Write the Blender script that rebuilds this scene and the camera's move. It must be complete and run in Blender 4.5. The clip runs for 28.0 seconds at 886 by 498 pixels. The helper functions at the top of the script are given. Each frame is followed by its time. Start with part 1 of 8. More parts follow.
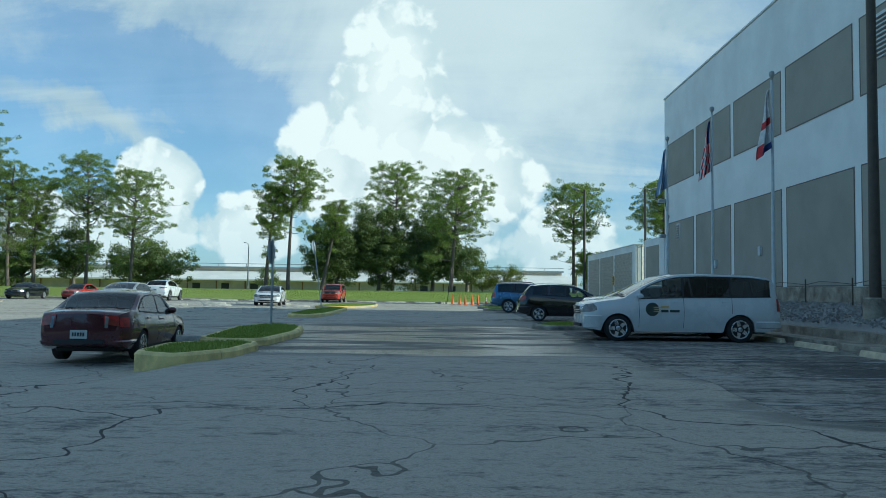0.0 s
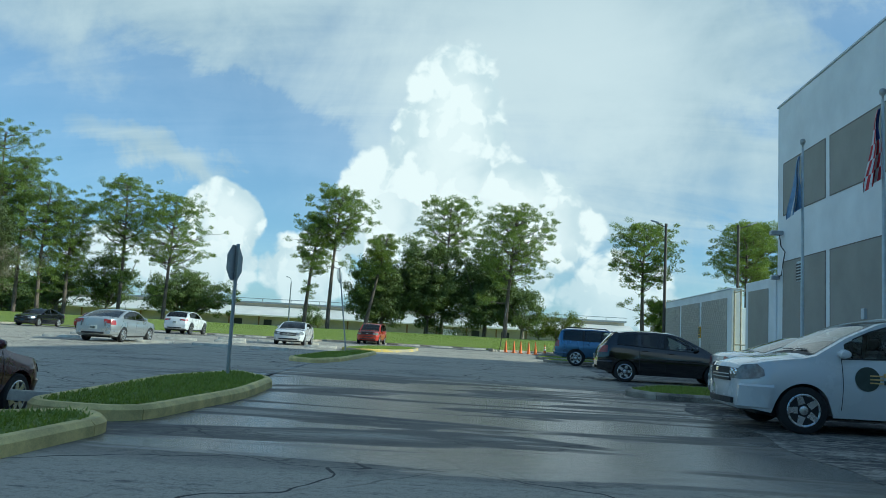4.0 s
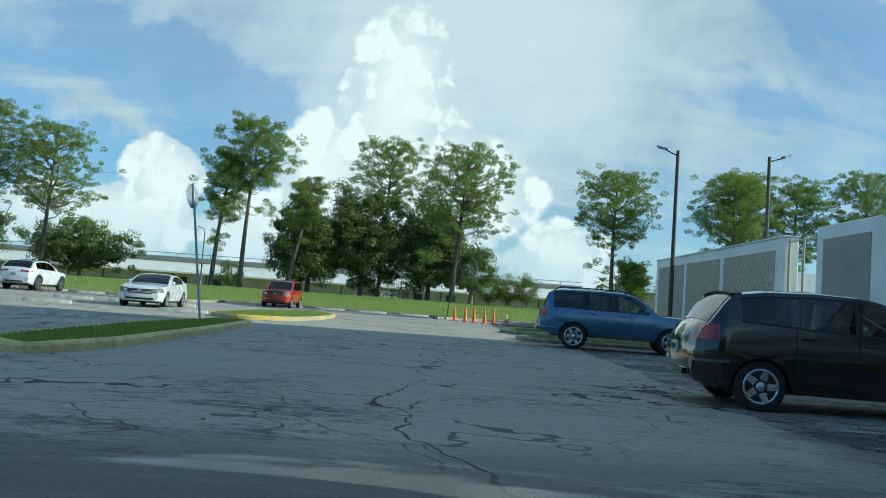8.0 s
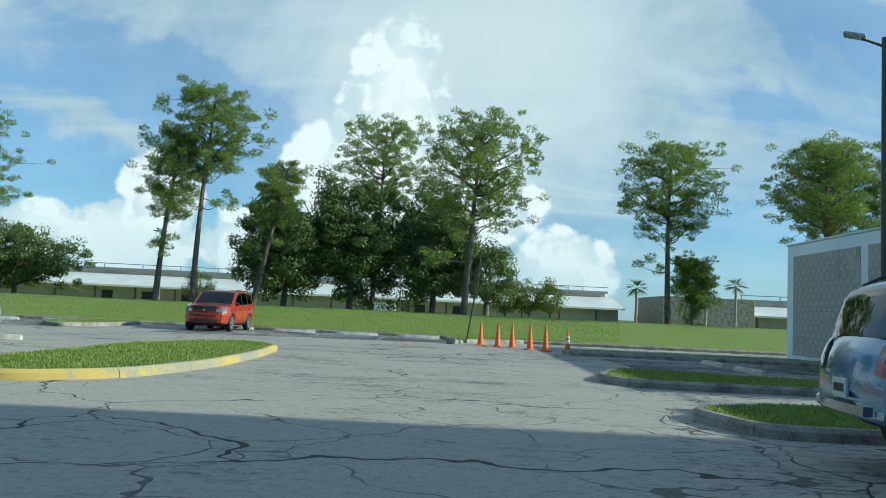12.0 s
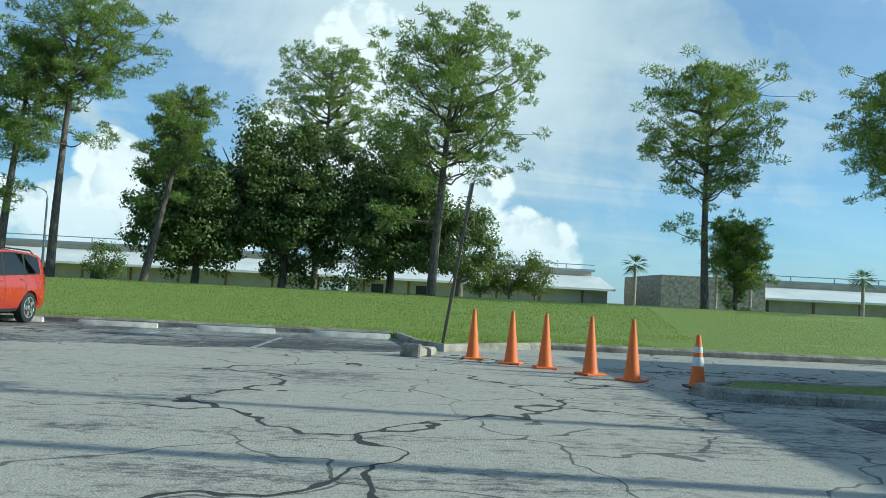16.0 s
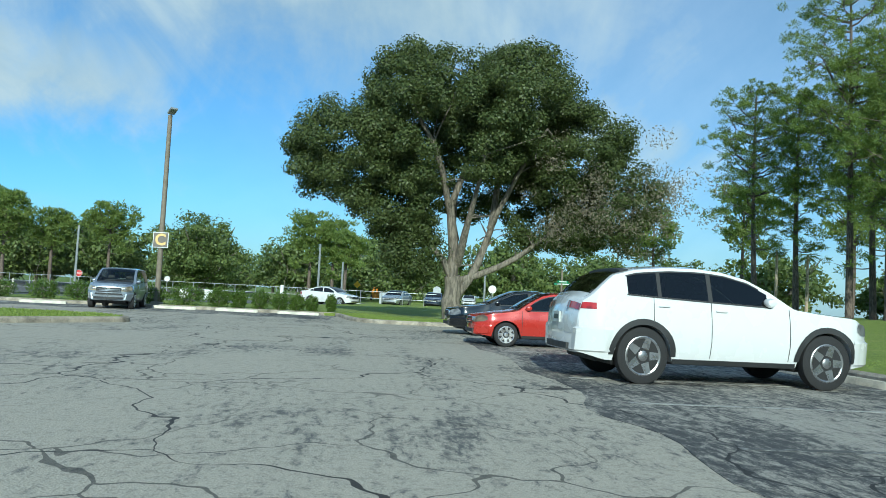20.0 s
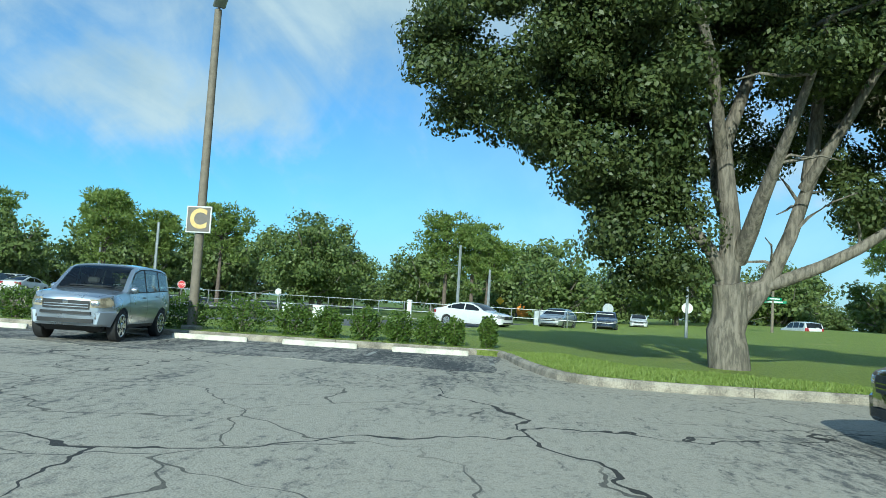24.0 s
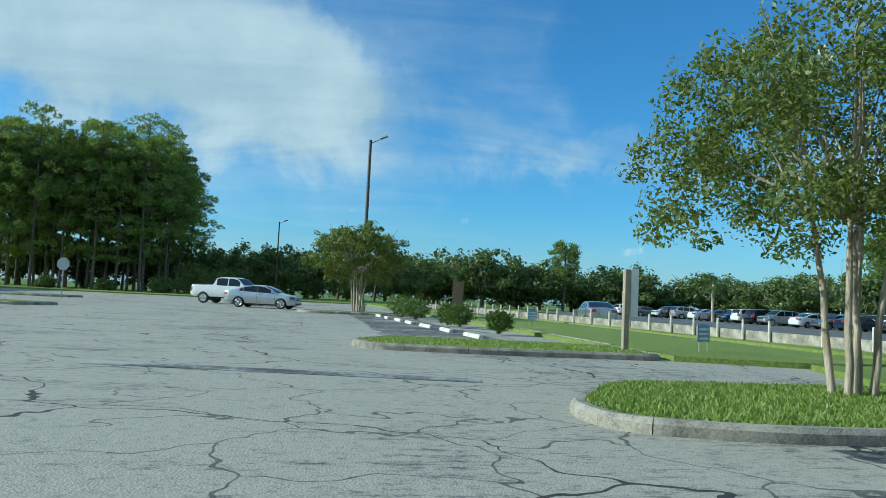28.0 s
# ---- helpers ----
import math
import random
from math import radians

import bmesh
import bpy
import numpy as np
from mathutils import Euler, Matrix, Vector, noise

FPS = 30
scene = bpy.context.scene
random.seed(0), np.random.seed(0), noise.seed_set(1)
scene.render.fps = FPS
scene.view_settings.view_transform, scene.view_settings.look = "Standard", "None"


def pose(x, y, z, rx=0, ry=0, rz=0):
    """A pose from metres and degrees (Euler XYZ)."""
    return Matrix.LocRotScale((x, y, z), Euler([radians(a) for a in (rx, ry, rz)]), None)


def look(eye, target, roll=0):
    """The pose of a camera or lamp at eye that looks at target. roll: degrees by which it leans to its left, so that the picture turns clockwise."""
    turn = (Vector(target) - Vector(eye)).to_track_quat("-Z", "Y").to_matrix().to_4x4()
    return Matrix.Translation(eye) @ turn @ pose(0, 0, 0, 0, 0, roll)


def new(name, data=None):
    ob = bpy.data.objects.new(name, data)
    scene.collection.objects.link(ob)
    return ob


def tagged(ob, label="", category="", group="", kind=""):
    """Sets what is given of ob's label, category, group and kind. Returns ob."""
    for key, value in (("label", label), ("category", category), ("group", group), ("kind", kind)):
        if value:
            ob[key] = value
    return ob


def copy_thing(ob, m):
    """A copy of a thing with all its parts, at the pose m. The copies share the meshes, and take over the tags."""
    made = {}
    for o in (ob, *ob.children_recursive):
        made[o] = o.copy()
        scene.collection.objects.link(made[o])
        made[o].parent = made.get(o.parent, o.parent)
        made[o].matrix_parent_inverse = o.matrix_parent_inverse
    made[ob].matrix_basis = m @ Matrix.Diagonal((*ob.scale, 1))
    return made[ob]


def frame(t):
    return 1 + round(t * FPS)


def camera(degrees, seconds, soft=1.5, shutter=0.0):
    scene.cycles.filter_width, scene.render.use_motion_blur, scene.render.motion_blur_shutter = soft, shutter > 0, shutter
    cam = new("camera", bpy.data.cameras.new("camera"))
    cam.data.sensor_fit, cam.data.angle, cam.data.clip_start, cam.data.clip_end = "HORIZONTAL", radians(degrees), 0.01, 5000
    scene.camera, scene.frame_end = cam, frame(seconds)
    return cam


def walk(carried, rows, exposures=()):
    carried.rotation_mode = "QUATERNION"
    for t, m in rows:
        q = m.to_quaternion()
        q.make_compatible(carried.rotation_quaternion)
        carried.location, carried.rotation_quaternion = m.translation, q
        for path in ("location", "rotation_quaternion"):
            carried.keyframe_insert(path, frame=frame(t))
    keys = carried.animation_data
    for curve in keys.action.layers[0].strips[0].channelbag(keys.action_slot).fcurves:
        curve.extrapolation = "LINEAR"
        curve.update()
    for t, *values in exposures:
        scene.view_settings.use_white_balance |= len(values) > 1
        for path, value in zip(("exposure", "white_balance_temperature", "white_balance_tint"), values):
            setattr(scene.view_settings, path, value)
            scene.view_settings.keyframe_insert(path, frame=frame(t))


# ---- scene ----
cam = camera(59.7, 28.0, soft=0.6)
PATH = [
    (0.0, 0.961, 0.231, 1.235, 0.58, 3.05, 0.74),
    (0.5, 0.967, 1.185, 1.241, 1.96, 5.61, 1.33),
    (1.0, 0.995, 1.928, 1.232, 2.88, 5.83, 1.89),
    (1.5, 1.009, 2.905, 1.221, 3.13, 6.01, 2.27),
    (2.0, 1.009, 3.901, 1.211, 3.33, 6.12, 2.48),
    (2.5, 0.992, 4.897, 1.191, 3.76, 6.22, 2.67),
    (3.0, 0.967, 5.939, 1.171, 4.30, 6.25, 2.94),
    (3.5, 0.962, 7.116, 1.152, 4.83, 6.30, 3.07),
    (5.5, 0.877, 13.074, 1.090, 3.82, 4.93, 3.84),
    (6.0, 0.843, 14.926, 1.137, 1.18, 3.33, 2.45),
    (6.5, 0.774, 16.694, 1.151, 0.92, 3.18, 3.28),
    (7.0, 0.731, 18.465, 1.141, 0.73, 3.24, 3.74),
    (7.5, 0.659, 20.348, 1.123, 0.58, 3.68, 3.94),
    (8.0, 0.626, 22.312, 1.099, 0.53, 3.85, 4.05),
    (8.5, 0.556, 24.204, 1.142, 0.43, 4.02, 3.93),
    (9.0, 0.473, 26.204, 1.161, 0.39, 4.24, 3.91),
    (9.5, 0.383, 28.169, 1.173, 0.39, 4.49, 3.78),
    (10.0, 0.249, 30.261, 1.179, 0.40, 4.79, 3.79),
    (10.5, 0.141, 32.383, 1.197, 0.65, 4.86, 3.53),
    (11.0, 0.049, 34.478, 1.211, 0.70, 4.87, 3.14),
    (11.5, -0.055, 36.539, 1.222, 0.71, 4.76, 2.83),
    (13.5, -0.259, 43.715, 1.192, -0.14, 4.14, 2.40),
    (14.0, -0.223, 45.659, 1.196, -0.76, 3.90, 2.67),
    (14.5, -0.148, 47.709, 1.189, -1.61, 3.69, 2.72),
    (15.0, -0.008, 49.758, 1.180, -2.26, 3.47, 2.92),
    (15.5, 0.072, 51.873, 1.161, -2.86, 3.38, 2.98),
    (16.0, 0.001, 54.117, 1.134, -2.19, 3.37, 2.84),
    (16.5, -0.362, 56.330, 1.132, 3.88, 3.24, 2.38),
    (17.0, -1.161, 58.625, 1.140, 14.40, 3.20, 1.89),
    (17.5, -2.447, 60.512, 1.169, 26.71, 3.22, 1.37),
    (17.6, -2.764, 60.840, 1.172, 29.24, 3.26, 1.37),
    (17.8, -3.424, 61.498, 1.177, 34.58, 3.37, 1.37),
    (18.0, -4.130, 62.118, 1.179, 39.97, 3.45, 1.36),
    (18.5, -6.085, 63.257, 1.185, 53.27, 3.43, 1.79),
    (19.0, -8.217, 63.951, 1.176, 65.34, 3.48, 2.34),
    (19.4, -9.987, 64.286, 1.166, 74.51, 3.56, 2.53),
    (19.5, -10.455, 64.320, 1.164, 76.45, 3.53, 2.58),
    (20.0, -12.640, 64.341, 1.168, 84.21, 3.48, 2.93),
    (20.5, -14.780, 64.203, 1.169, 89.00, 3.41, 3.22),
    (21.0, -17.002, 64.083, 1.177, 92.08, 3.50, 3.36),
    (21.5, -19.201, 63.941, 1.194, 93.63, 3.71, 3.25),
    (23.5, -27.129, 63.269, 1.197, 93.83, 4.17, 3.55),
    (24.0, -29.155, 63.039, 1.183, 94.10, 4.16, 3.51),
    (24.5, -31.149, 62.777, 1.170, 94.83, 4.02, 3.41),
    (25.0, -33.004, 62.219, 1.149, 99.17, 3.92, 3.04),
    (25.5, -34.746, 61.455, 1.172, 109.59, 3.58, 2.58),
    (26.0, -36.325, 60.156, 1.184, 122.38, 3.29, 2.31),
    (26.5, -37.587, 58.560, 1.182, 135.35, 3.09, 2.33),
    (26.9, -38.361, 57.032, 1.171, 145.50, 3.04, 2.30),
    (27.0, -38.510, 56.640, 1.168, 148.07, 3.04, 2.30),
    (27.5, -38.953, 54.647, 1.170, 159.53, 3.34, 2.68),
    (28.0, -39.120, 52.560, 1.163, 169.51, 3.68, 2.82),
]


def heading(x, y, z, yaw, pitch, roll):
    a, b = radians(yaw), radians(pitch)
    return look((x, y, z), (x - math.sin(a) * math.cos(b), y + math.cos(a) * math.cos(b), z + math.sin(b)), roll)


EXPOSURES = [(0, -0.09, 5500, -10), (12, -0.08, 5500, -10), (15, -0.04, 5450, -9), (19.4, 0.02, 5500, -9), (20.8, -0.22, 5500, -10), (22.2, -0.18, 5490, -10), (24, 0.02, 5480, -11), (25.5, -0.08, 5380, -11), (27, -0.12, 5300, -11), (28, -0.08, 5300, -11)]
walk(cam, [(t, heading(*p)) for t, *p in PATH], EXPOSURES)

# ---- light: low morning sun from the east, over the building ----
SUN_EL, SUN_AZ = radians(24.0), math.atan2(-2.6, 28.0)
sun_way = Vector((math.cos(SUN_AZ) * math.cos(SUN_EL), math.sin(SUN_AZ) * math.cos(SUN_EL), math.sin(SUN_EL)))
sun_data = bpy.data.lights.new("sun", "SUN")
sun_data.energy, sun_data.angle, sun_data.color = 5.0, radians(0.6), (1.0, 0.91, 0.77)
sun = new("sun", sun_data)
sun.matrix_world = look(sun_way * 100, (0, 0, 0))


def node(tree, kind, links=(), **values):
    n = tree.nodes.new(kind)
    for key, value in values.items():
        if key.startswith("i_"):
            n.inputs[key[2:].replace("_", " ")].default_value = value
        elif key == "operation":
            n.operation = value
        elif key == "feature":
            n.feature = value
    for socket, source in links:
        tree.links.new(source, n.inputs[socket])
    return n


def m_(tree, op, a, b=None, c=None, clamp=False):
    n = tree.nodes.new("ShaderNodeMath")
    n.operation, n.use_clamp = op, clamp
    for i, v in enumerate((a, b, c)):
        if v is None:
            continue
        if isinstance(v, (int, float)):
            n.inputs[i].default_value = v
        else:
            tree.links.new(v, n.inputs[i])
    return n.outputs[0]


def ramp(tree, fac, lo, hi, a=0.0, b=1.0):
    n = tree.nodes.new("ShaderNodeMapRange")
    n.interpolation_type = "SMOOTHSTEP"
    tree.links.new(fac, n.inputs[0])
    for i, v in enumerate((lo, hi, a, b)):
        n.inputs[i + 1].default_value = v
    return n.outputs[0]


def mix(tree, fac, a, b, blend="MIX"):
    n = tree.nodes.new("ShaderNodeMix")
    n.data_type, n.blend_type = "RGBA", blend
    for sock, v in ((n.inputs[0], fac), (n.inputs[6], a), (n.inputs[7], b)):
        if isinstance(v, (int, float)):
            sock.default_value = v
        elif isinstance(v, tuple):
            sock.default_value = (*v, 1) if len(v) == 3 else v
        else:
            tree.links.new(v, sock)
    return n.outputs[2]


def noise_(tree, vec, scale, detail=4, rough=0.55, dist=0.0):
    n = node(tree, "ShaderNodeTexNoise", [("Vector", vec)], i_Scale=scale, i_Detail=detail, i_Roughness=rough, i_Distortion=dist)
    return n.outputs["Fac"]


# ---- sky: Nishita with high thin cloud and cumulus towers ----
world = bpy.data.worlds.new("sky")
scene.world = world
world.use_nodes = True
wt = world.node_tree
wt.nodes.clear()
sky = node(wt, "ShaderNodeTexSky")
sky.sky_type, sky.sun_disc = "NISHITA", False
sky.sun_elevation, sky.sun_rotation = SUN_EL, math.pi / 2 - SUN_AZ
sky.air_density, sky.dust_density, sky.ozone_density = 1.0, 0.6, 2.0
blue = mix(wt, 1.0, sky.outputs[0], (0.070, 0.114, 0.152), "MULTIPLY")
coord = node(wt, "ShaderNodeTexCoord").outputs["Generated"]
sep = node(wt, "ShaderNodeSeparateXYZ", [(0, coord)])
dx, dy, dz = sep.outputs
high = m_(wt, "MAXIMUM", dz, 0.0)
flat = m_(wt, "ADD", high, 0.22)
plane = node(wt, "ShaderNodeCombineXYZ", [(0, m_(wt, "DIVIDE", dx, flat)), (1, m_(wt, "DIVIDE", dy, flat))]).outputs[0]
veil = noise_(wt, plane, 0.45, 5, 0.5, 0.5)
wisps = noise_(wt, node(wt, "ShaderNodeMapping", [(0, plane)], i_Rotation=(0, 0, 0.5), i_Scale=(0.5, 1.7, 1)).outputs[0], 1.5, 7, 0.58, 0.9)
ragged = noise_(wt, coord, 7.0, 8, 0.6, 0.3)
# bearing in degrees left of north, and height in degrees
bearing = m_(wt, "ADD", m_(wt, "MULTIPLY", m_(wt, "ARCTAN2", m_(wt, "MULTIPLY", dy, -1.0), m_(wt, "MULTIPLY", dx, -1.0)), 180 / math.pi), 90.0)
height_ = m_(wt, "MULTIPLY", m_(wt, "ARCSINE", dz), 180 / math.pi)


frayed = (m_(wt, "ADD", bearing, m_(wt, "MULTIPLY", m_(wt, "SUBTRACT", noise_(wt, coord, 3.5, 7, 0.6, 0.5), 0.5), 26.0)),
          m_(wt, "ADD", height_, m_(wt, "MULTIPLY", m_(wt, "SUBTRACT", ragged, 0.5), 11.0)))


def patch(az, el, wide, tall, slope=0.0, fray=False):
    """1 in the middle of a patch of sky, 0 at its rim: bearing, height, half sizes and slope, in degrees."""
    u = m_(wt, "SUBTRACT", frayed[0] if fray else bearing, az)
    v = m_(wt, "SUBTRACT", m_(wt, "SUBTRACT", frayed[1] if fray else height_, el), m_(wt, "MULTIPLY", u, slope))
    r2 = m_(wt, "ADD", m_(wt, "POWER", m_(wt, "ABSOLUTE", m_(wt, "DIVIDE", u, wide)), 2), m_(wt, "POWER", m_(wt, "ABSOLUTE", m_(wt, "DIVIDE", v, tall)), 2))
    return m_(wt, "SUBTRACT", 1.0, m_(wt, "POWER", r2, 0.5), clamp=True)


def most(parts):
    out = parts[0]
    for p in parts[1:]:
        out = m_(wt, "MAXIMUM", out, p)
    return out


# sheets of thin high cloud: a broad one to the north, banks to the west and south
sheets = most([m_(wt, "MULTIPLY", patch(*p, fray=True), k) for *p, k in ((-6, 21, 40, 26, 0.0, 1.35), (30, 25, 36, 15, 0.0, 1.5), (26, 11.5, 13, 3.0, 0.25, 1.2), (100, 24, 36, 13, 0.05, 1.2), (112, 14, 18, 5.0, -0.2, 1.0), (80, 13, 18, 4.0, 0.15, 0.9), (127, 22, 15, 9, 0.1, 1.0), (139, 10, 14, 3, 0.1, 0.6), (193, 15.5, 25, 7.0, 0.12, 2.3), (181, 13.5, 12, 4.0, 0.05, 1.5), (160, 11.5, 16, 2.2, 0.1, 0.5))])
gaps = most([m_(wt, "MULTIPLY", patch(*p, fray=True), k) for *p, k in ((19, 15.0, 13, 3.2, 0.28, 0.8), (13, 9.0, 7, 5, 0.0, 0.9), (-20.5, 15.5, 6, 2.6, 0.25, 0.7), (-27, 20, 8, 3, 0.3, 0.7), (-19.5, 6.5, 9, 2.6, 0.1, 0.7), (38, 9, 16, 5.0, 0.0, 0.6), (150, 17, 11, 8, 0.0, 0.9), (160, 7, 16, 3, 0.0, 0.5))])
cover = m_(wt, "SUBTRACT", m_(wt, "ADD", m_(wt, "MULTIPLY", sheets, 0.5), m_(wt, "ADD", m_(wt, "MULTIPLY", veil, 0.5), m_(wt, "MULTIPLY", wisps, 0.55))), m_(wt, "MULTIPLY", gaps, 0.5))
cirrus = m_(wt, "MULTIPLY", ramp(wt, m_(wt, "ADD", cover, m_(wt, "MULTIPLY", ragged, 0.2)), 0.48, 1.16), 0.92)
cirrus = m_(wt, "MAXIMUM", cirrus, ramp(wt, dy, -0.55, 0.35, 0.0, 0.42))
# heaped clouds: cauliflower billows on the rims of a few towers
warp_ = node(wt, "ShaderNodeVectorMath", [(0, coord), (1, node(wt, "ShaderNodeVectorMath", [(0, node(wt, "ShaderNodeTexNoise", [("Vector", coord)], i_Scale=22.0, i_Detail=4.0).outputs["Color"])], operation="SCALE", i_Scale=0.035).outputs[0])], operation="ADD").outputs[0]


def billows(shift):
    v = node(wt, "ShaderNodeMapping", [(0, warp_)], i_Location=shift).outputs[0]
    n = node(wt, "ShaderNodeTexVoronoi", [("Vector", v)], i_Scale=15.0, i_Detail=3.0, i_Roughness=0.42, i_Lacunarity=2.2, i_Randomness=1.0)
    return m_(wt, "SUBTRACT", 1.0, n.outputs["Distance"])


puff, sunny = billows((0, 0, 0)), billows((-0.016, 0.0, -0.014))
heap = most([patch(*p) for p in ((4.6, 15.0, 7.0, 9.5, -0.1), (3.0, 8.0, 12.0, 9.5), (10.0, 9.2, 6.5, 6.0), (-1.5, 8.5, 8.0, 7.0), (20.8, 7.2, 4.4, 5.4), (23, 4, 7.0, 4.5), (14.8, 4.2, 5.0, 4.6), (-8.5, 3.6, 6.5, 4.6), (28.5, 4.5, 4.0, 3.6), (37, 3.0, 7, 2.6))])
small = most([m_(wt, "MULTIPLY", patch(*p), 0.44) for p in ((168.3, 6.0, 2.4, 1.6), (163.6, 4.9, 3.4, 1.3), (155.8, 3.9, 3.6, 1.3), (151.5, 4.6, 2.4, 0.9), (176.5, 6.2, 2.4, 1.0), (31.5, 9.0, 4.0, 1.2, -0.2), (-17.3, 18.3, 4.0, 1.0, 0.2), (185, 5.4, 6, 1.3))])
mass = m_(wt, "ADD", m_(wt, "MULTIPLY", heap, 1.5), m_(wt, "MULTIPLY", m_(wt, "SUBTRACT", puff, 0.62), 0.55))
solid = ramp(wt, mass, 0.20, 0.36)
wool = ramp(wt, m_(wt, "ADD", m_(wt, "MULTIPLY", small, 1.7), m_(wt, "MULTIPLY", m_(wt, "SUBTRACT", puff, 0.75), 1.3)), 0.15, 0.7, 0.0, 0.8)
solid = m_(wt, "MAXIMUM", solid, wool)
deep = ramp(wt, mass, 0.35, 0.95)
lit = ramp(wt, m_(wt, "SUBTRACT", puff, sunny), -0.16, 0.14)
lit = m_(wt, "MAXIMUM", lit, m_(wt, "MULTIPLY", deep, 0.8))
heap_col = mix(wt, lit, (0.74, 0.77, 0.785), (1.06, 1.0, 0.955))
heap_col = mix(wt, ramp(wt, height_, 1.5, 7.0, 0.55, 0.0), heap_col, (0.66, 0.74, 0.78))
veil_col = mix(wt, ramp(wt, m_(wt, "ADD", m_(wt, "MULTIPLY", wisps, 0.5), m_(wt, "MULTIPLY", ragged, 0.5)), 0.36, 0.64), (0.49, 0.555, 0.60), (0.69, 0.72, 0.735))
# the sheet glows about the great tower
veil_col = mix(wt, m_(wt, "MULTIPLY", ramp(wt, patch(1, 16, 18, 15, fray=True), 0.0, 0.75), 0.8), veil_col, (0.87, 0.86, 0.84))
veiled = mix(wt, cirrus, blue, veil_col)
haze = ramp(wt, dz, -0.02, 0.13, 0.42, 0.0)
veiled = mix(wt, haze, veiled, (0.52, 0.64, 0.73))
final = mix(wt, m_(wt, "MULTIPLY", solid, 0.96), veiled, heap_col)
back = node(wt, "ShaderNodeBackground", [("Color", final)], i_Strength=1.0)
node(wt, "ShaderNodeOutputWorld", [("Surface", back.outputs[0])])


# ---- materials ----
def material(name):
    mat = bpy.data.materials.new(name)
    mat.use_nodes = True
    tree = mat.node_tree
    return mat, tree, tree.nodes["Principled BSDF"]


def obj_coord(tree):
    return node(tree, "ShaderNodeTexCoord").outputs["Object"]


def set_bump(tree, bsdf, height, strength, distance=0.02):
    b = node(tree, "ShaderNodeBump", [("Height", height)], i_Strength=strength, i_Distance=distance)
    tree.links.new(b.outputs[0], bsdf.inputs["Normal"])


def plain(name, col, rough=0.5, metal=0.0, var=0.25, scale=6.0, bump=0.15, coat=0.0, grain=90.0):
    """A surface with stains at a large scale and grain at a small one."""
    mat, tree, bsdf = material(name)
    c = obj_coord(tree)
    big, small = noise_(tree, c, scale, 5, 0.6), noise_(tree, c, grain, 3, 0.6)
    f = m_(tree, "ADD", m_(tree, "MULTIPLY", big, 0.65), m_(tree, "MULTIPLY", small, 0.35))
    dark = tuple(v * (1 - var) for v in col)
    light = tuple(min(1, v * (1 + var)) for v in col)
    tree.links.new(mix(tree, ramp(tree, f, 0.3, 0.7), dark, light), bsdf.inputs["Base Color"])
    tree.links.new(ramp(tree, big, 0.3, 0.7, max(0.02, rough - 0.08), min(1, rough + 0.08)), bsdf.inputs["Roughness"])
    bsdf.inputs["Metallic"].default_value = metal
    bsdf.inputs["Coat Weight"].default_value = coat
    bsdf.inputs["Coat Roughness"].default_value = 0.04
    if bump:
        set_bump(tree, bsdf, small, bump)
    return mat


def paint(name, col, metal=0.0, rough=0.24):
    """Car paint under clear coat, with a thin film of dust."""
    mat, tree, bsdf = material(name)
    c = obj_coord(tree)
    dust = ramp(tree, noise_(tree, c, 3.0, 6, 0.65), 0.4, 0.85, 0.0, 0.035)
    tree.links.new(mix(tree, dust, col, (0.30, 0.28, 0.25)), bsdf.inputs["Base Color"])
    tree.links.new(ramp(tree, noise_(tree, c, 2.0, 4), 0.3, 0.7, rough - 0.05, rough + 0.1), bsdf.inputs["Roughness"])
    bsdf.inputs["Metallic"].default_value = metal
    bsdf.inputs["Coat Weight"].default_value = 1.0
    bsdf.inputs["Coat Roughness"].default_value = 0.05
    return mat


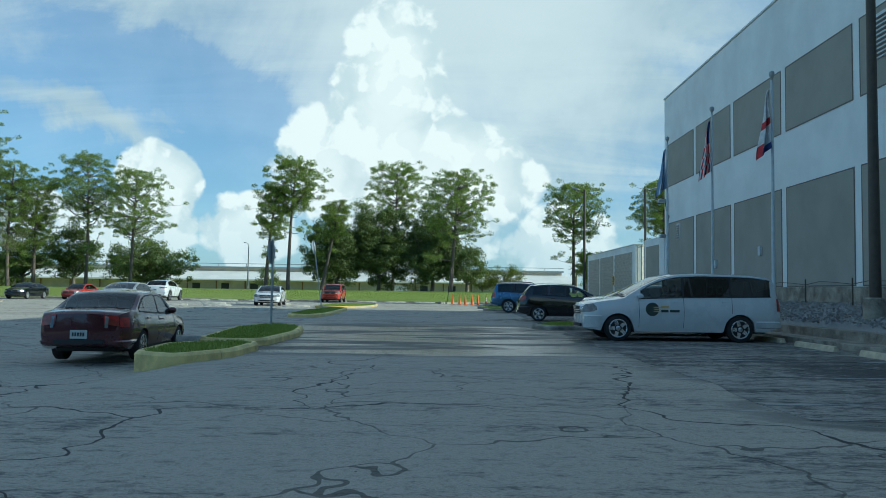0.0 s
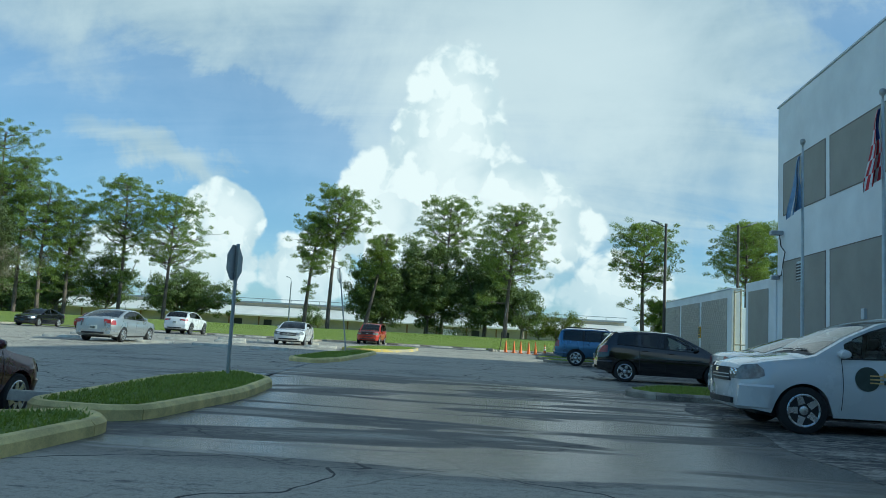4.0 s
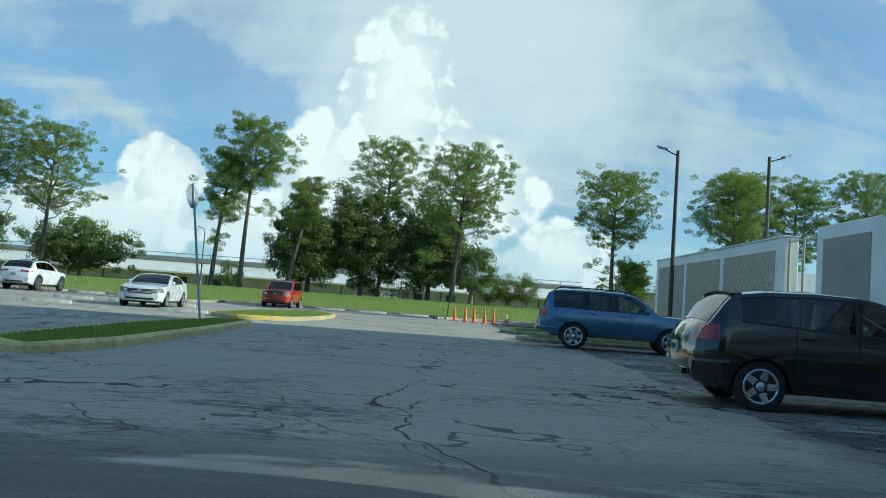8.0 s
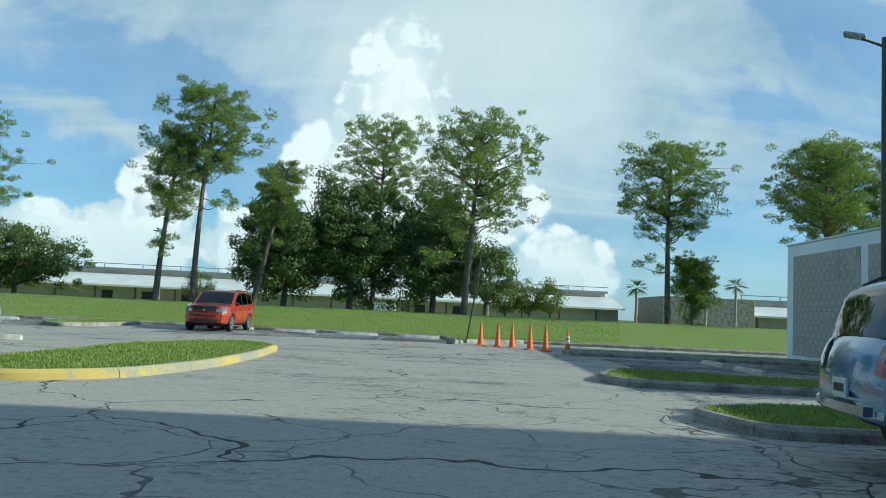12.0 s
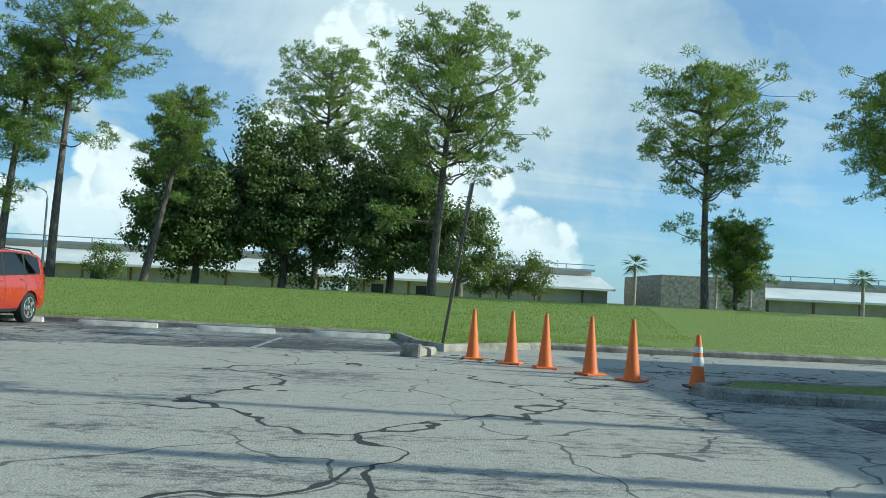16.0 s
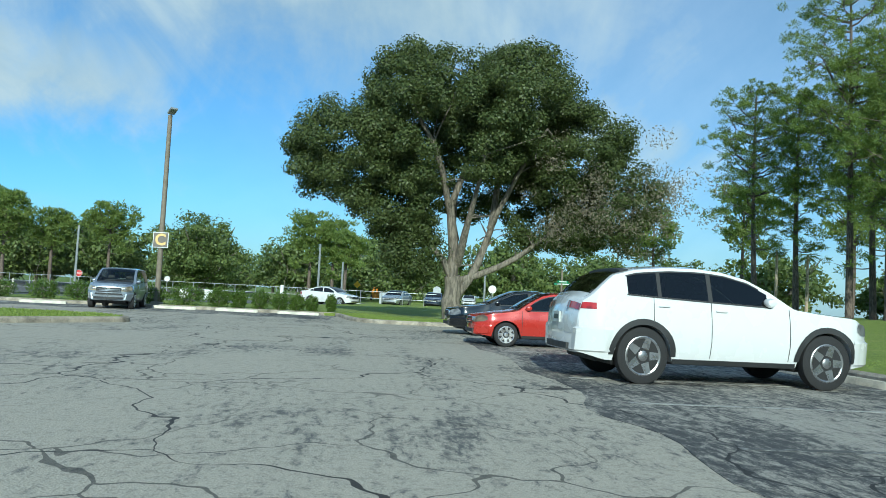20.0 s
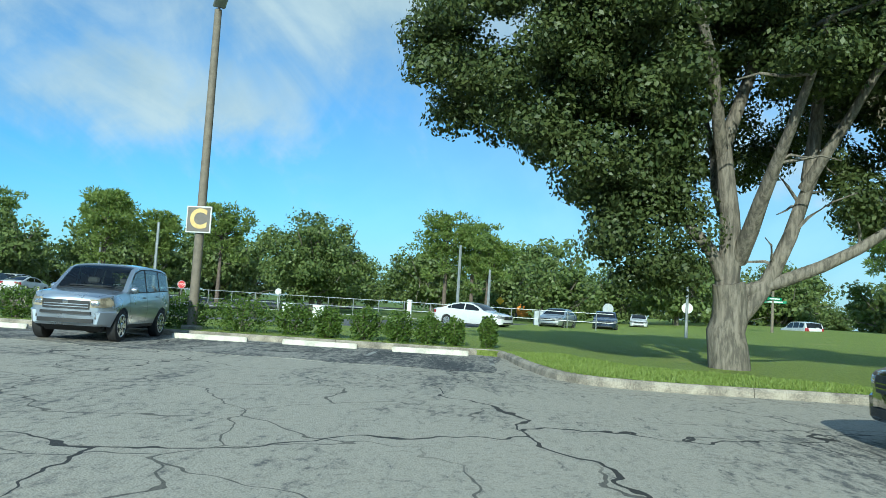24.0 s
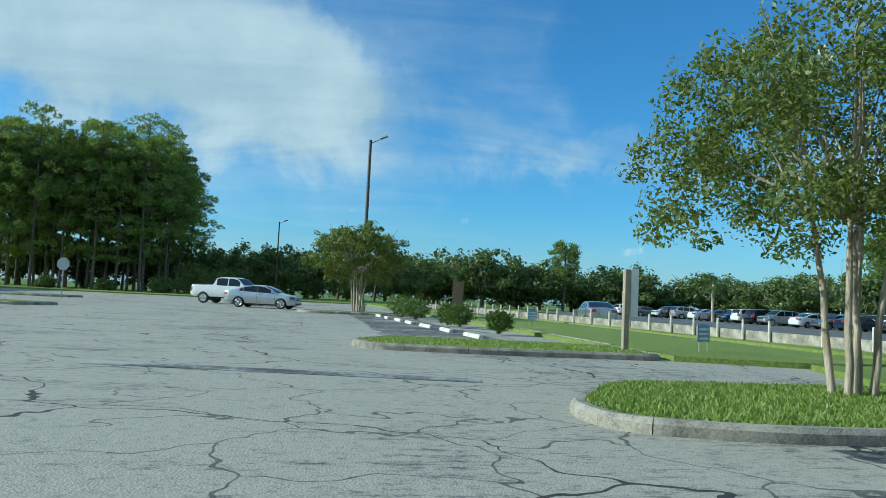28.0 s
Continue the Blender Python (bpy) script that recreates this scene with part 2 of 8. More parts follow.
def asphalt(name, dark, light, wet=False, fresh=0.0):
    mat, tree, bsdf = material(name)
    c = obj_coord(tree)
    stones = node(tree, "ShaderNodeTexVoronoi", [("Vector", c)], i_Scale=55.0)
    grit = noise_(tree, c, 160.0, 3, 0.6)
    worn = noise_(tree, c, 0.28, 7, 0.62, 0.4)
    streak = noise_(tree, node(tree, "ShaderNodeMapping", [(0, c)], i_Scale=(0.22, 1.5, 1)).outputs[0], 0.8, 6, 0.65, 0.3)
    f = m_(tree, "ADD", m_(tree, "MULTIPLY", worn, 0.55), m_(tree, "MULTIPLY", streak, 0.45))
    # the old seal coat flakes off in ragged flecks and leaves pale stone
    fleck = noise_(tree, node(tree, "ShaderNodeMapping", [(0, c)], i_Scale=(0.7, 1.7, 1)).outputs[0], 4.6, 12, 0.84, 0.3)
    bare = ramp(tree, m_(tree, "ADD", m_(tree, "MULTIPLY", f, 0.75), m_(tree, "MULTIPLY", fleck, 0.95)), 0.76 + fresh, 0.90 + fresh)
    col = mix(tree, bare, dark, light)
    col = mix(tree, ramp(tree, grit, 0.35, 0.75, 0.0, 0.6), mix(tree, 1.0, col, (0.60, 0.60, 0.61), "MULTIPLY"), mix(tree, 1.0, col, (1.6, 1.56, 1.48), "MULTIPLY"))
    col = mix(tree, ramp(tree, node(tree, "ShaderNodeTexVoronoi", [("Vector", c)], i_Scale=30.0, i_Randomness=1.0).outputs["Distance"], 0.0, 0.5, 0.35, 0.0), col, (0.02, 0.02, 0.02))
    spots = noise_(tree, c, 9.0, 6, 0.7)
    col = mix(tree, ramp(tree, spots, 0.52, 0.64, 0.0, 0.4), col, mix(tree, 1.0, col, (0.4, 0.4, 0.41), "MULTIPLY"))
    # oil spots
    oil = ramp(tree, noise_(tree, c, 0.9, 3, 0.5), 0.68, 0.76)
    col = mix(tree, m_(tree, "MULTIPLY", oil, 0.25), col, (0.03, 0.03, 0.032))
    # cracks: wide ones a few metres apart and a finer net
    warp = node(tree, "ShaderNodeTexNoise", [("Vector", c)], i_Scale=0.7, i_Detail=3.0, i_Roughness=0.5)
    bent = node(tree, "ShaderNodeVectorMath", [(0, c), (1, node(tree, "ShaderNodeVectorMath", [(0, warp.outputs["Color"])], operation="SCALE", i_Scale=1.7).outputs[0])], operation="ADD").outputs[0]
    wide = node(tree, "ShaderNodeTexVoronoi", [("Vector", bent)], feature="DISTANCE_TO_EDGE", i_Scale=0.19).outputs["Distance"]
    fine = node(tree, "ShaderNodeTexVoronoi", [("Vector", bent)], feature="DISTANCE_TO_EDGE", i_Scale=0.52).outputs["Distance"]
    thick = ramp(tree, noise_(tree, c, 0.35, 3), 0.35, 0.7, 0.0014, 0.0058)
    crack = m_(tree, "LESS_THAN", wide, thick)
    gate = ramp(tree, noise_(tree, c, 0.16, 2), 0.40, 0.54)
    hair = m_(tree, "MULTIPLY", m_(tree, "LESS_THAN", fine, 0.0075), gate)
    cracks = m_(tree, "MAXIMUM", crack, m_(tree, "MULTIPLY", hair, 0.75))
    col = mix(tree, m_(tree, "MULTIPLY", cracks, 0.92), col, (0.014, 0.014, 0.015))
    rough = ramp(tree, grit, 0.3, 0.7, 0.72, 0.92)
    height = m_(tree, "SUBTRACT", m_(tree, "MULTIPLY", stones.outputs["Distance"], 0.6), m_(tree, "MULTIPLY", cracks, 1.6))
    strength = 0.5
    if wet:
        # a film of water left across the lane by the night's rain, in streaks
        sx = node(tree, "ShaderNodeSeparateXYZ", [(0, c)])
        lane = m_(tree, "MULTIPLY", ramp(tree, sx.outputs[1], 13.5, 16.0), ramp(tree, sx.outputs[1], 29.5, 26.5))
        lane = m_(tree, "MULTIPLY", lane, ramp(tree, sx.outputs[0], -9.0, -3.5))
        gutter = m_(tree, "MULTIPLY", ramp(tree, sx.outputs[0], 3.2, 5.0), ramp(tree, sx.outputs[1], 44.0, 30.0))
        film = noise_(tree, node(tree, "ShaderNodeMapping", [(0, c)], i_Scale=(0.2, 0.9, 1), i_Rotation=(0, 0, 0.15)).outputs[0], 0.9, 5, 0.5, 0.8)
        area = m_(tree, "MAXIMUM", lane, m_(tree, "MULTIPLY", gutter, 0.9))
        water = ramp(tree, m_(tree, "ADD", film, m_(tree, "MULTIPLY", area, 0.25)), 0.70, 0.76)
        damp = m_(tree, "MULTIPLY", ramp(tree, m_(tree, "ADD", film, m_(tree, "MULTIPLY", area, 0.3)), 0.60, 0.70), m_(tree, "MULTIPLY", area, 0.75))
        col = mix(tree, damp, col, (0.03, 0.032, 0.035))
        rough = m_(tree, "SUBTRACT", rough, m_(tree, "ADD", m_(tree, "MULTIPLY", water, 0.40), m_(tree, "MULTIPLY", damp, 0.2)))
        height = m_(tree, "MULTIPLY", height, m_(tree, "SUBTRACT", 1.0, m_(tree, "MULTIPLY", water, 0.6)))
    tree.links.new(col, bsdf.inputs["Base Color"])
    tree.links.new(rough, bsdf.inputs["Roughness"])
    set_bump(tree, bsdf, height, strength, 0.012)
    return mat


def worn_paint(name, col, under):
    """Road paint rubbed through to the asphalt."""
    mat, tree, bsdf = material(name)
    c = obj_coord(tree)
    rub = m_(tree, "ADD", m_(tree, "MULTIPLY", noise_(tree, c, 0.7, 3), 0.7), m_(tree, "MULTIPLY", noise_(tree, c, 9.0, 8, 0.75), 0.5))
    tree.links.new(mix(tree, ramp(tree, rub, 0.50, 0.68), under, col), bsdf.inputs["Base Color"])
    bsdf.inputs["Roughness"].default_value = 0.85
    set_bump(tree, bsdf, noise_(tree, c, 120.0, 3, 0.6), 0.4)
    return mat


def grass_mat(name, a, b, dry):
    mat, tree, bsdf = material(name)
    c = obj_coord(tree)
    patch, tuft = noise_(tree, c, 0.35, 5, 0.6), noise_(tree, c, 14.0, 5, 0.7)
    col = mix(tree, ramp(tree, tuft, 0.3, 0.7), a, b)
    col = mix(tree, ramp(tree, patch, 0.55, 0.75, 0.0, 0.6), col, dry)
    tree.links.new(col, bsdf.inputs["Base Color"])
    bsdf.inputs["Roughness"].default_value = 0.75
    bsdf.inputs["Specular IOR Level"].default_value = 0.2
    set_bump(tree, bsdf, noise_(tree, c, 40.0, 4, 0.7), 0.9, 0.06)
    return mat


def leaf_mat(name, a, b, thin=0.35, rough=0.5):
    """Leaves that differ one by one and let some light through."""
    mat, tree, bsdf = material(name)
    rnd = node(tree, "ShaderNodeNewGeometry").outputs["Random Per Island"]
    patch = noise_(tree, obj_coord(tree), 0.6, 3)
    f = m_(tree, "ADD", m_(tree, "MULTIPLY", rnd, 0.6), m_(tree, "MULTIPLY", patch, 0.5), clamp=True)
    col = mix(tree, f, a, b)
    tree.links.new(col, bsdf.inputs["Base Color"])
    bsdf.inputs["Roughness"].default_value = rough
    bsdf.inputs["Specular IOR Level"].default_value = 0.3
    tr = node(tree, "ShaderNodeBsdfTranslucent", [("Color", mix(tree, 1.0, col, (1.5, 1.5, 0.7), "MULTIPLY"))])
    sh = node(tree, "ShaderNodeMixShader", [(1, bsdf.outputs[0]), (2, tr.outputs[0])])
    sh.inputs[0].default_value = thin
    tree.links.new(sh.outputs[0], tree.nodes["Material Output"].inputs["Surface"])
    return mat


def bark_mat(name, a, b, scale=7.0):
    mat, tree, bsdf = material(name)
    c = obj_coord(tree)
    ridges = noise_(tree, node(tree, "ShaderNodeMapping", [(0, c)], i_Scale=(2.4, 2.4, 0.45)).outputs[0], scale, 6, 0.65, 0.3)
    tree.links.new(mix(tree, ramp(tree, ridges, 0.35, 0.65), a, b), bsdf.inputs["Base Color"])
    bsdf.inputs["Roughness"].default_value = 0.9
    set_bump(tree, bsdf, ridges, 0.9, 0.05)
    return mat


def glass_mat(name, tint, rough=0.02, clear=0.35):
    """Tinted sheet glass: a gloss over a view through it."""
    mat, tree, bsdf = material(name)
    bsdf.inputs["Base Color"].default_value = (*tint, 1)
    bsdf.inputs["Roughness"].default_value = rough
    bsdf.inputs["IOR"].default_value = 1.5
    if clear:
        see = node(tree, "ShaderNodeBsdfTransparent", i_Color=(clear * 0.92, clear, clear * 0.98, 1))
        shine = node(tree, "ShaderNodeBsdfGlossy", i_Color=(1, 1, 1, 1), i_Roughness=rough)
        out_ = node(tree, "ShaderNodeMixShader", [(0, node(tree, "ShaderNodeFresnel", i_IOR=1.6).outputs[0]), (1, see.outputs[0]), (2, shine.outputs[0])])
        tree.links.new(out_.outputs[0], tree.nodes["Material Output"].inputs["Surface"])
    return mat


def lamp_glass(name, col, rough=0.28):
    mat, tree, bsdf = material(name)
    c = obj_coord(tree)
    tree.links.new(mix(tree, ramp(tree, noise_(tree, c, 9.0, 3), 0.4, 0.65), col, tuple(v * 0.45 for v in col)), bsdf.inputs["Base Color"])
    bsdf.inputs["Roughness"].default_value = rough
    bsdf.inputs["Coat Weight"].default_value = 1.0
    return mat


ASPHALT = asphalt("worn_asphalt", (0.14, 0.139, 0.133), (0.545, 0.50, 0.41), wet=True, fresh=-0.06)
STALL = asphalt("dark_asphalt", (0.075, 0.076, 0.078), (0.46, 0.43, 0.37), fresh=0.03)
ROAD = asphalt("road_asphalt", (0.12, 0.12, 0.12), (0.22, 0.215, 0.2))
GRASS = grass_mat("lawn", (0.155, 0.215, 0.035), (0.34, 0.40, 0.10), (0.36, 0.36, 0.12))
FIELD = grass_mat("field", (0.11, 0.16, 0.03), (0.22, 0.28, 0.07), (0.26, 0.26, 0.10))
BLADE = leaf_mat("grass_blade", (0.13, 0.19, 0.03), (0.32, 0.39, 0.11), 0.3)
CONCRETE = plain("kerb_concrete", (0.31, 0.275, 0.22), 0.9, var=0.6, scale=2.5, bump=0.5, grain=40)
YELLOW = worn_paint("yellow_kerb_paint", (0.60, 0.44, 0.11), (0.36, 0.33, 0.26))
CREAM = plain("cream_kerb_paint", (0.74, 0.60, 0.25), 0.8, var=0.3, scale=3.0, bump=0.3)
STOPWHITE = plain("wheel_stop_paint", (0.62, 0.58, 0.49), 0.8, var=0.32, scale=5.0, bump=0.4)
STOPCREAM = plain("wheel_stop_cream", (0.62, 0.53, 0.37), 0.8, var=0.25, scale=5.0, bump=0.4)
LINEPAINT = worn_paint("line_paint", (0.44, 0.43, 0.40), (0.09, 0.09, 0.088))
STUCCO = plain("white_stucco", (0.85, 0.87, 0.87), 0.9, var=0.10, scale=0.5, bump=0.35, grain=60)
PANEL = plain("grey_brown_panel", (0.37, 0.355, 0.31), 0.95, var=0.12, scale=0.7, bump=0.5, grain=45)
BLOCK = plain("split_block", (0.45, 0.42, 0.36), 0.95, var=0.3, scale=1.2, bump=0.8, grain=25)
GRAVEL = plain("pale_gravel", (0.40, 0.39, 0.37), 0.95, var=0.5, scale=30.0, bump=1.0, grain=45)
STEEL = plain("galvanised_steel", (0.42, 0.43, 0.43), 0.5, 0.7, 0.15)
WHITEMETAL = plain("white_painted_metal", (0.62, 0.66, 0.68), 0.45, 0.0, 0.12)
BRONZE = plain("dark_bronze_pole", (0.085, 0.07, 0.055), 0.55, 0.2, 0.25)
POLE = plain("weathered_pole", (0.20, 0.17, 0.13), 0.8, 0.0, 0.25)
RUBBER = plain("tyre_rubber", (0.022, 0.022, 0.023), 0.85, 0.0, 0.3, 8.0, 0.3)
DARKPLASTIC = plain("dark_plastic", (0.025, 0.026, 0.028), 0.6, 0.0, 0.2)
ALLOY = plain("alloy_rim", (0.62, 0.62, 0.62), 0.28, 0.85, 0.12, 8.0, 0.0)
DARKALLOY = plain("machined_dark_rim", (0.30, 0.30, 0.31), 0.3, 0.8, 0.2, 8.0, 0.0)
CHROME = plain("chrome", (0.75, 0.75, 0.75), 0.12, 1.0, 0.05, 5.0, 0.0)
GLASS = glass_mat("car_glass", (0.022, 0.027, 0.03), clear=0.62)
TINT = glass_mat("tinted_car_glass", (0.012, 0.014, 0.016), clear=0.12)
FARGLASS = glass_mat("dark_car_glass", (0.014, 0.016, 0.018), clear=0.0)
SEATCLOTH = plain("grey_seat_cloth", (0.13, 0.125, 0.12), 0.9, 0, 0.2, 8.0, 0.3)
LINING = plain("dark_cabin_lining", (0.045, 0.045, 0.047), 0.85, 0, 0.2)
HEADLINER = plain("pale_headliner", (0.30, 0.29, 0.27), 0.95, 0, 0.1)
HEADLIGHT = lamp_glass("headlight_lens", (0.20, 0.205, 0.21))
CLOUDEDLIGHT = lamp_glass("clouded_headlight", (0.40, 0.35, 0.25))
AMBERLIGHT = lamp_glass("yellowed_headlight", (0.17, 0.135, 0.08))
TAILLIGHT = lamp_glass("red_taillight", (0.42, 0.018, 0.016))
PLATE = plain("plate_white", (0.55, 0.58, 0.55), 0.5, 0, 0.2)
BARS = plain("dark_bars", (0.05, 0.07, 0.06), 0.6)
PINE = leaf_mat("pine_needles", (0.06, 0.115, 0.038), (0.29, 0.345, 0.095), 0.42)
OAKLEAF = leaf_mat("oak_leaves", (0.036, 0.072, 0.024), (0.21, 0.255, 0.08), 0.25, 0.42)
BIGOAKLEAF = leaf_mat("broad_oak_leaves", (0.018, 0.038, 0.012), (0.125, 0.15, 0.048), 0.2, 0.45)
MYRTLELEAF = leaf_mat("myrtle_leaves", (0.05, 0.10, 0.02), (0.23, 0.24, 0.06), 0.35, 0.45)
BUSHLEAF = leaf_mat("hedge_leaves", (0.035, 0.085, 0.015), (0.16, 0.22, 0.045), 0.25, 0.42)
TWIGS = leaf_mat("dry_twigs", (0.16, 0.14, 0.10), (0.27, 0.24, 0.18), 0.2)
PALMLEAF = leaf_mat("palm_fronds", (0.04, 0.085, 0.02), (0.14, 0.18, 0.05), 0.25)
BLOSSOM = leaf_mat("white_blossom", (0.6, 0.58, 0.5), (0.8, 0.78, 0.7), 0.3)
PINEBARK = bark_mat("pine_bark", (0.075, 0.058, 0.048), (0.20, 0.155, 0.125))
OAKBARK = bark_mat("oak_bark", (0.10, 0.088, 0.07), (0.26, 0.225, 0.18), 5.0)
PALEBARK = bark_mat("myrtle_bark", (0.30, 0.23, 0.16), (0.52, 0.43, 0.33), 4.0)
ORANGE = plain("orange_cone", (0.78, 0.17, 0.025), 0.6, 0, 0.15)
SIGNBACK = plain("sign_back_aluminium", (0.36, 0.39, 0.41), 0.5, 0.5, 0.15)
SIGNRED = plain("sign_red", (0.50, 0.025, 0.025), 0.45, 0, 0.1)
SIGNWHITE = plain("sign_white", (0.72, 0.72, 0.70), 0.5, 0, 0.1)
SIGNGREEN = plain("sign_green", (0.02, 0.22, 0.10), 0.5, 0, 0.1)
SIGNYELLOW = plain("sign_yellow", (0.72, 0.42, 0.02), 0.5, 0, 0.1)
LETTER = plain("faded_orange_letter", (0.72, 0.50, 0.20), 0.6, 0, 0.2)
PLACARD = plain("brown_grey_placard", (0.17, 0.15, 0.13), 0.7, 0, 0.2)
BEIGE = plain("beige_wall", (0.52, 0.46, 0.36), 0.9, 0, 0.18, 0.6)
ROOFMETAL = plain("white_metal_roof", (0.84, 0.81, 0.73), 0.5, 0.1, 0.1, 0.4, 0.1)
DARKGAP = plain("dark_opening", (0.03, 0.032, 0.035), 0.5)
WOODBROWN = plain("brown_wood", (0.24, 0.15, 0.08), 0.8)
GREYWOOD = plain("weathered_grey_wood", (0.33, 0.27, 0.20), 0.85)
FLAGRED = plain("flag_red", (0.48, 0.04, 0.05), 0.8)
FLAGWHITE = plain("flag_white", (0.68, 0.68, 0.68), 0.8)
FLAGBLUE = plain("flag_blue", (0.035, 0.06, 0.20), 0.8)
FLAGPALE = plain("flag_pale_blue", (0.22, 0.33, 0.50), 0.8)
NAVYSTEEL = plain("navy_painted_steel", (0.02, 0.04, 0.10), 0.5, 0.2)
ORANGEMACHINE = plain("orange_machine", (0.75, 0.28, 0.03), 0.5)


# ---- mesh tools ----
def part(name, bm, mat, parent=None, label="", smooth=None):
    me = bpy.data.meshes.new(name)
    bm.normal_update()
    bm.to_mesh(me)
    bm.free()
    return finish(name, me, mat, parent, label, smooth)


def finish(name, me, mat, parent=None, label="", smooth=None):
    for mt in mat if isinstance(mat, (list, tuple)) else (mat,):
        me.materials.append(mt)
    if smooth is not None:
        me.shade_smooth()
        me.set_sharp_from_angle(angle=radians(smooth))
    ob = new(name, me)
    if parent is not None:
        ob.parent = parent
    return tagged(ob, label)


def raw(name, verts, faces, mat, parent=None, label="", smooth=None, index=None):
    """A mesh object from arrays; index: a material slot for each face."""
    me = bpy.data.meshes.new(name)
    me.from_pydata([tuple(v) for v in verts], [], [tuple(f) for f in faces])
    me.update()
    ob = finish(name, me, mat, parent, label, smooth)
    if index is not None:
        me.polygons.foreach_set("material_index", index)
    return ob


def quads(name, verts, n, mat, parent=None, label="", k=4):
    """One mesh of many loose faces of k corners: verts is an (k n, 3) array."""
    me = bpy.data.meshes.new(name)
    me.vertices.add(k * n)
    me.vertices.foreach_set("co", np.ascontiguousarray(verts, dtype=np.float32).ravel())
    me.loops.add(k * n)
    me.loops.foreach_set("vertex_index", np.arange(k * n, dtype=np.int32))
    me.polygons.add(n)
    me.polygons.foreach_set("loop_start", np.arange(0, k * n, k, dtype=np.int32))
    me.update(calc_edges=True)
    return finish(name, me, mat, parent, label)


def thing(name, m, label, category, group="", kind=""):
    ob = new(name)
    ob.empty_display_size = 0.2
    ob.matrix_basis = m
    return tagged(ob, label, category, group, kind)


def box(bm, x0, x1, y0, y1, z0, z1, bevel=0.0):
    vs = [bm.verts.new((x, y, z)) for x in (x0, x1) for y in (y0, y1) for z in (z0, z1)]
    fs = [bm.faces.new([vs[i] for i in q]) for q in ((0, 1, 3, 2), (4, 6, 7, 5), (0, 4, 5, 1), (2, 3, 7, 6), (0, 2, 6, 4), (1, 5, 7, 3))]
    if bevel:
        es = {e for f in fs for e in f.edges}
        bmesh.ops.bevel(bm, geom=list(es), offset=bevel, segments=1, affect="EDGES", profile=0.6)
    return bm


def bar_box(x0, x1, y0, y1, z0, z1, n=10):
    """A box in slices along x, so that it can follow a curve."""
    bm = bmesh.new()
    rows = [[bm.verts.new((x0 + (x1 - x0) * i / n, y, z)) for y, z in ((y0, z0), (y1, z0), (y1, z1), (y0, z1))] for i in range(n + 1)]
    for a, b in zip(rows, rows[1:]):
        for k in range(4):
            bm.faces.new((a[k], b[k], b[(k + 1) % 4], a[(k + 1) % 4]))
    bm.faces.new(rows[0])
    bm.faces.new(rows[-1][::-1])
    bmesh.ops.recalc_face_normals(bm, faces=bm.faces)
    return bm


def a_box(x0, x1, y0, y1, z0, z1, bevel=0.0):
    return box(bmesh.new(), x0, x1, y0, y1, z0, z1, bevel)


def tube_arrays(points, radii, n=8, cap=True):
    """A tapered tube along a line of points."""
    pts = [Vector(p) for p in points]
    verts, faces = [], []
    for i, p in enumerate(pts):
        d = (pts[min(i + 1, len(pts) - 1)] - pts[max(i - 1, 0)]).normalized()
        a = d.orthogonal().normalized() if abs(d.z) < 0.95 else Vector((1, 0, 0))
        a = (a - d * a.dot(d)).normalized()
        b = d.cross(a)
        for k in range(n):
            t = 2 * math.pi * k / n
            verts.append(p + (a * math.cos(t) + b * math.sin(t)) * radii[i])
    for i in range(len(pts) - 1):
        for k in range(n):
            k2 = (k + 1) % n
            faces.append((i * n + k, i * n + k2, (i + 1) * n + k2, (i + 1) * n + k))
    if cap:
        faces.append(tuple(range(n - 1, -1, -1)))
        faces.append(tuple((len(pts) - 1) * n + k for k in range(n)))
    return verts, faces


def tubes(name, list_of, mat, parent=None, label="", n=8):
    verts, faces = [], []
    for points, radii in list_of:
        v, f = tube_arrays(points, radii, n)
        o = len(verts)
        verts += v
        faces += [tuple(i + o for i in q) for q in f]
    return raw(name, verts, faces, mat, parent, label, 50)


def lathe(profile, n=24, axis="z"):
    """A bmesh turned from (radius, height) pairs."""
    bm = bmesh.new()
    rings = []
    for r, h in profile:
        ring = []
        for k in range(n):
            t = 2 * math.pi * k / n
            c, s = r * math.cos(t), r * math.sin(t)
            ring.append(bm.verts.new((c, s, h) if axis == "z" else (h, c, s)))
        rings.append(ring)
    for a, b in zip(rings, rings[1:]):
        for k in range(n):
            k2 = (k + 1) % n
            bm.faces.new((a[k], a[k2], b[k2], b[k]))
    bm.faces.new(rings[0][::-1])
    bm.faces.new(rings[-1])
    bmesh.ops.recalc_face_normals(bm, faces=bm.faces)
    return bm


def prism(outline, z0, z1, bevel=0.0):
    """A slab with that outline, its top edge rounded off."""
    bm = bmesh.new()
    lo = [bm.verts.new((x, y, z0)) for x, y in outline]
    hi = [bm.verts.new((x, y, z1)) for x, y in outline]
    n = len(outline)
    for k in range(n):
        k2 = (k + 1) % n
        bm.faces.new((lo[k], lo[k2], hi[k2], hi[k]))
    top = bm.faces.new(hi)
    bm.faces.new(lo[::-1])
    bmesh.ops.recalc_face_normals(bm, faces=bm.faces)
    if bevel:
        bmesh.ops.bevel(bm, geom=list(top.edges), offset=bevel, segments=2, affect="EDGES", profile=0.6)
    return bm


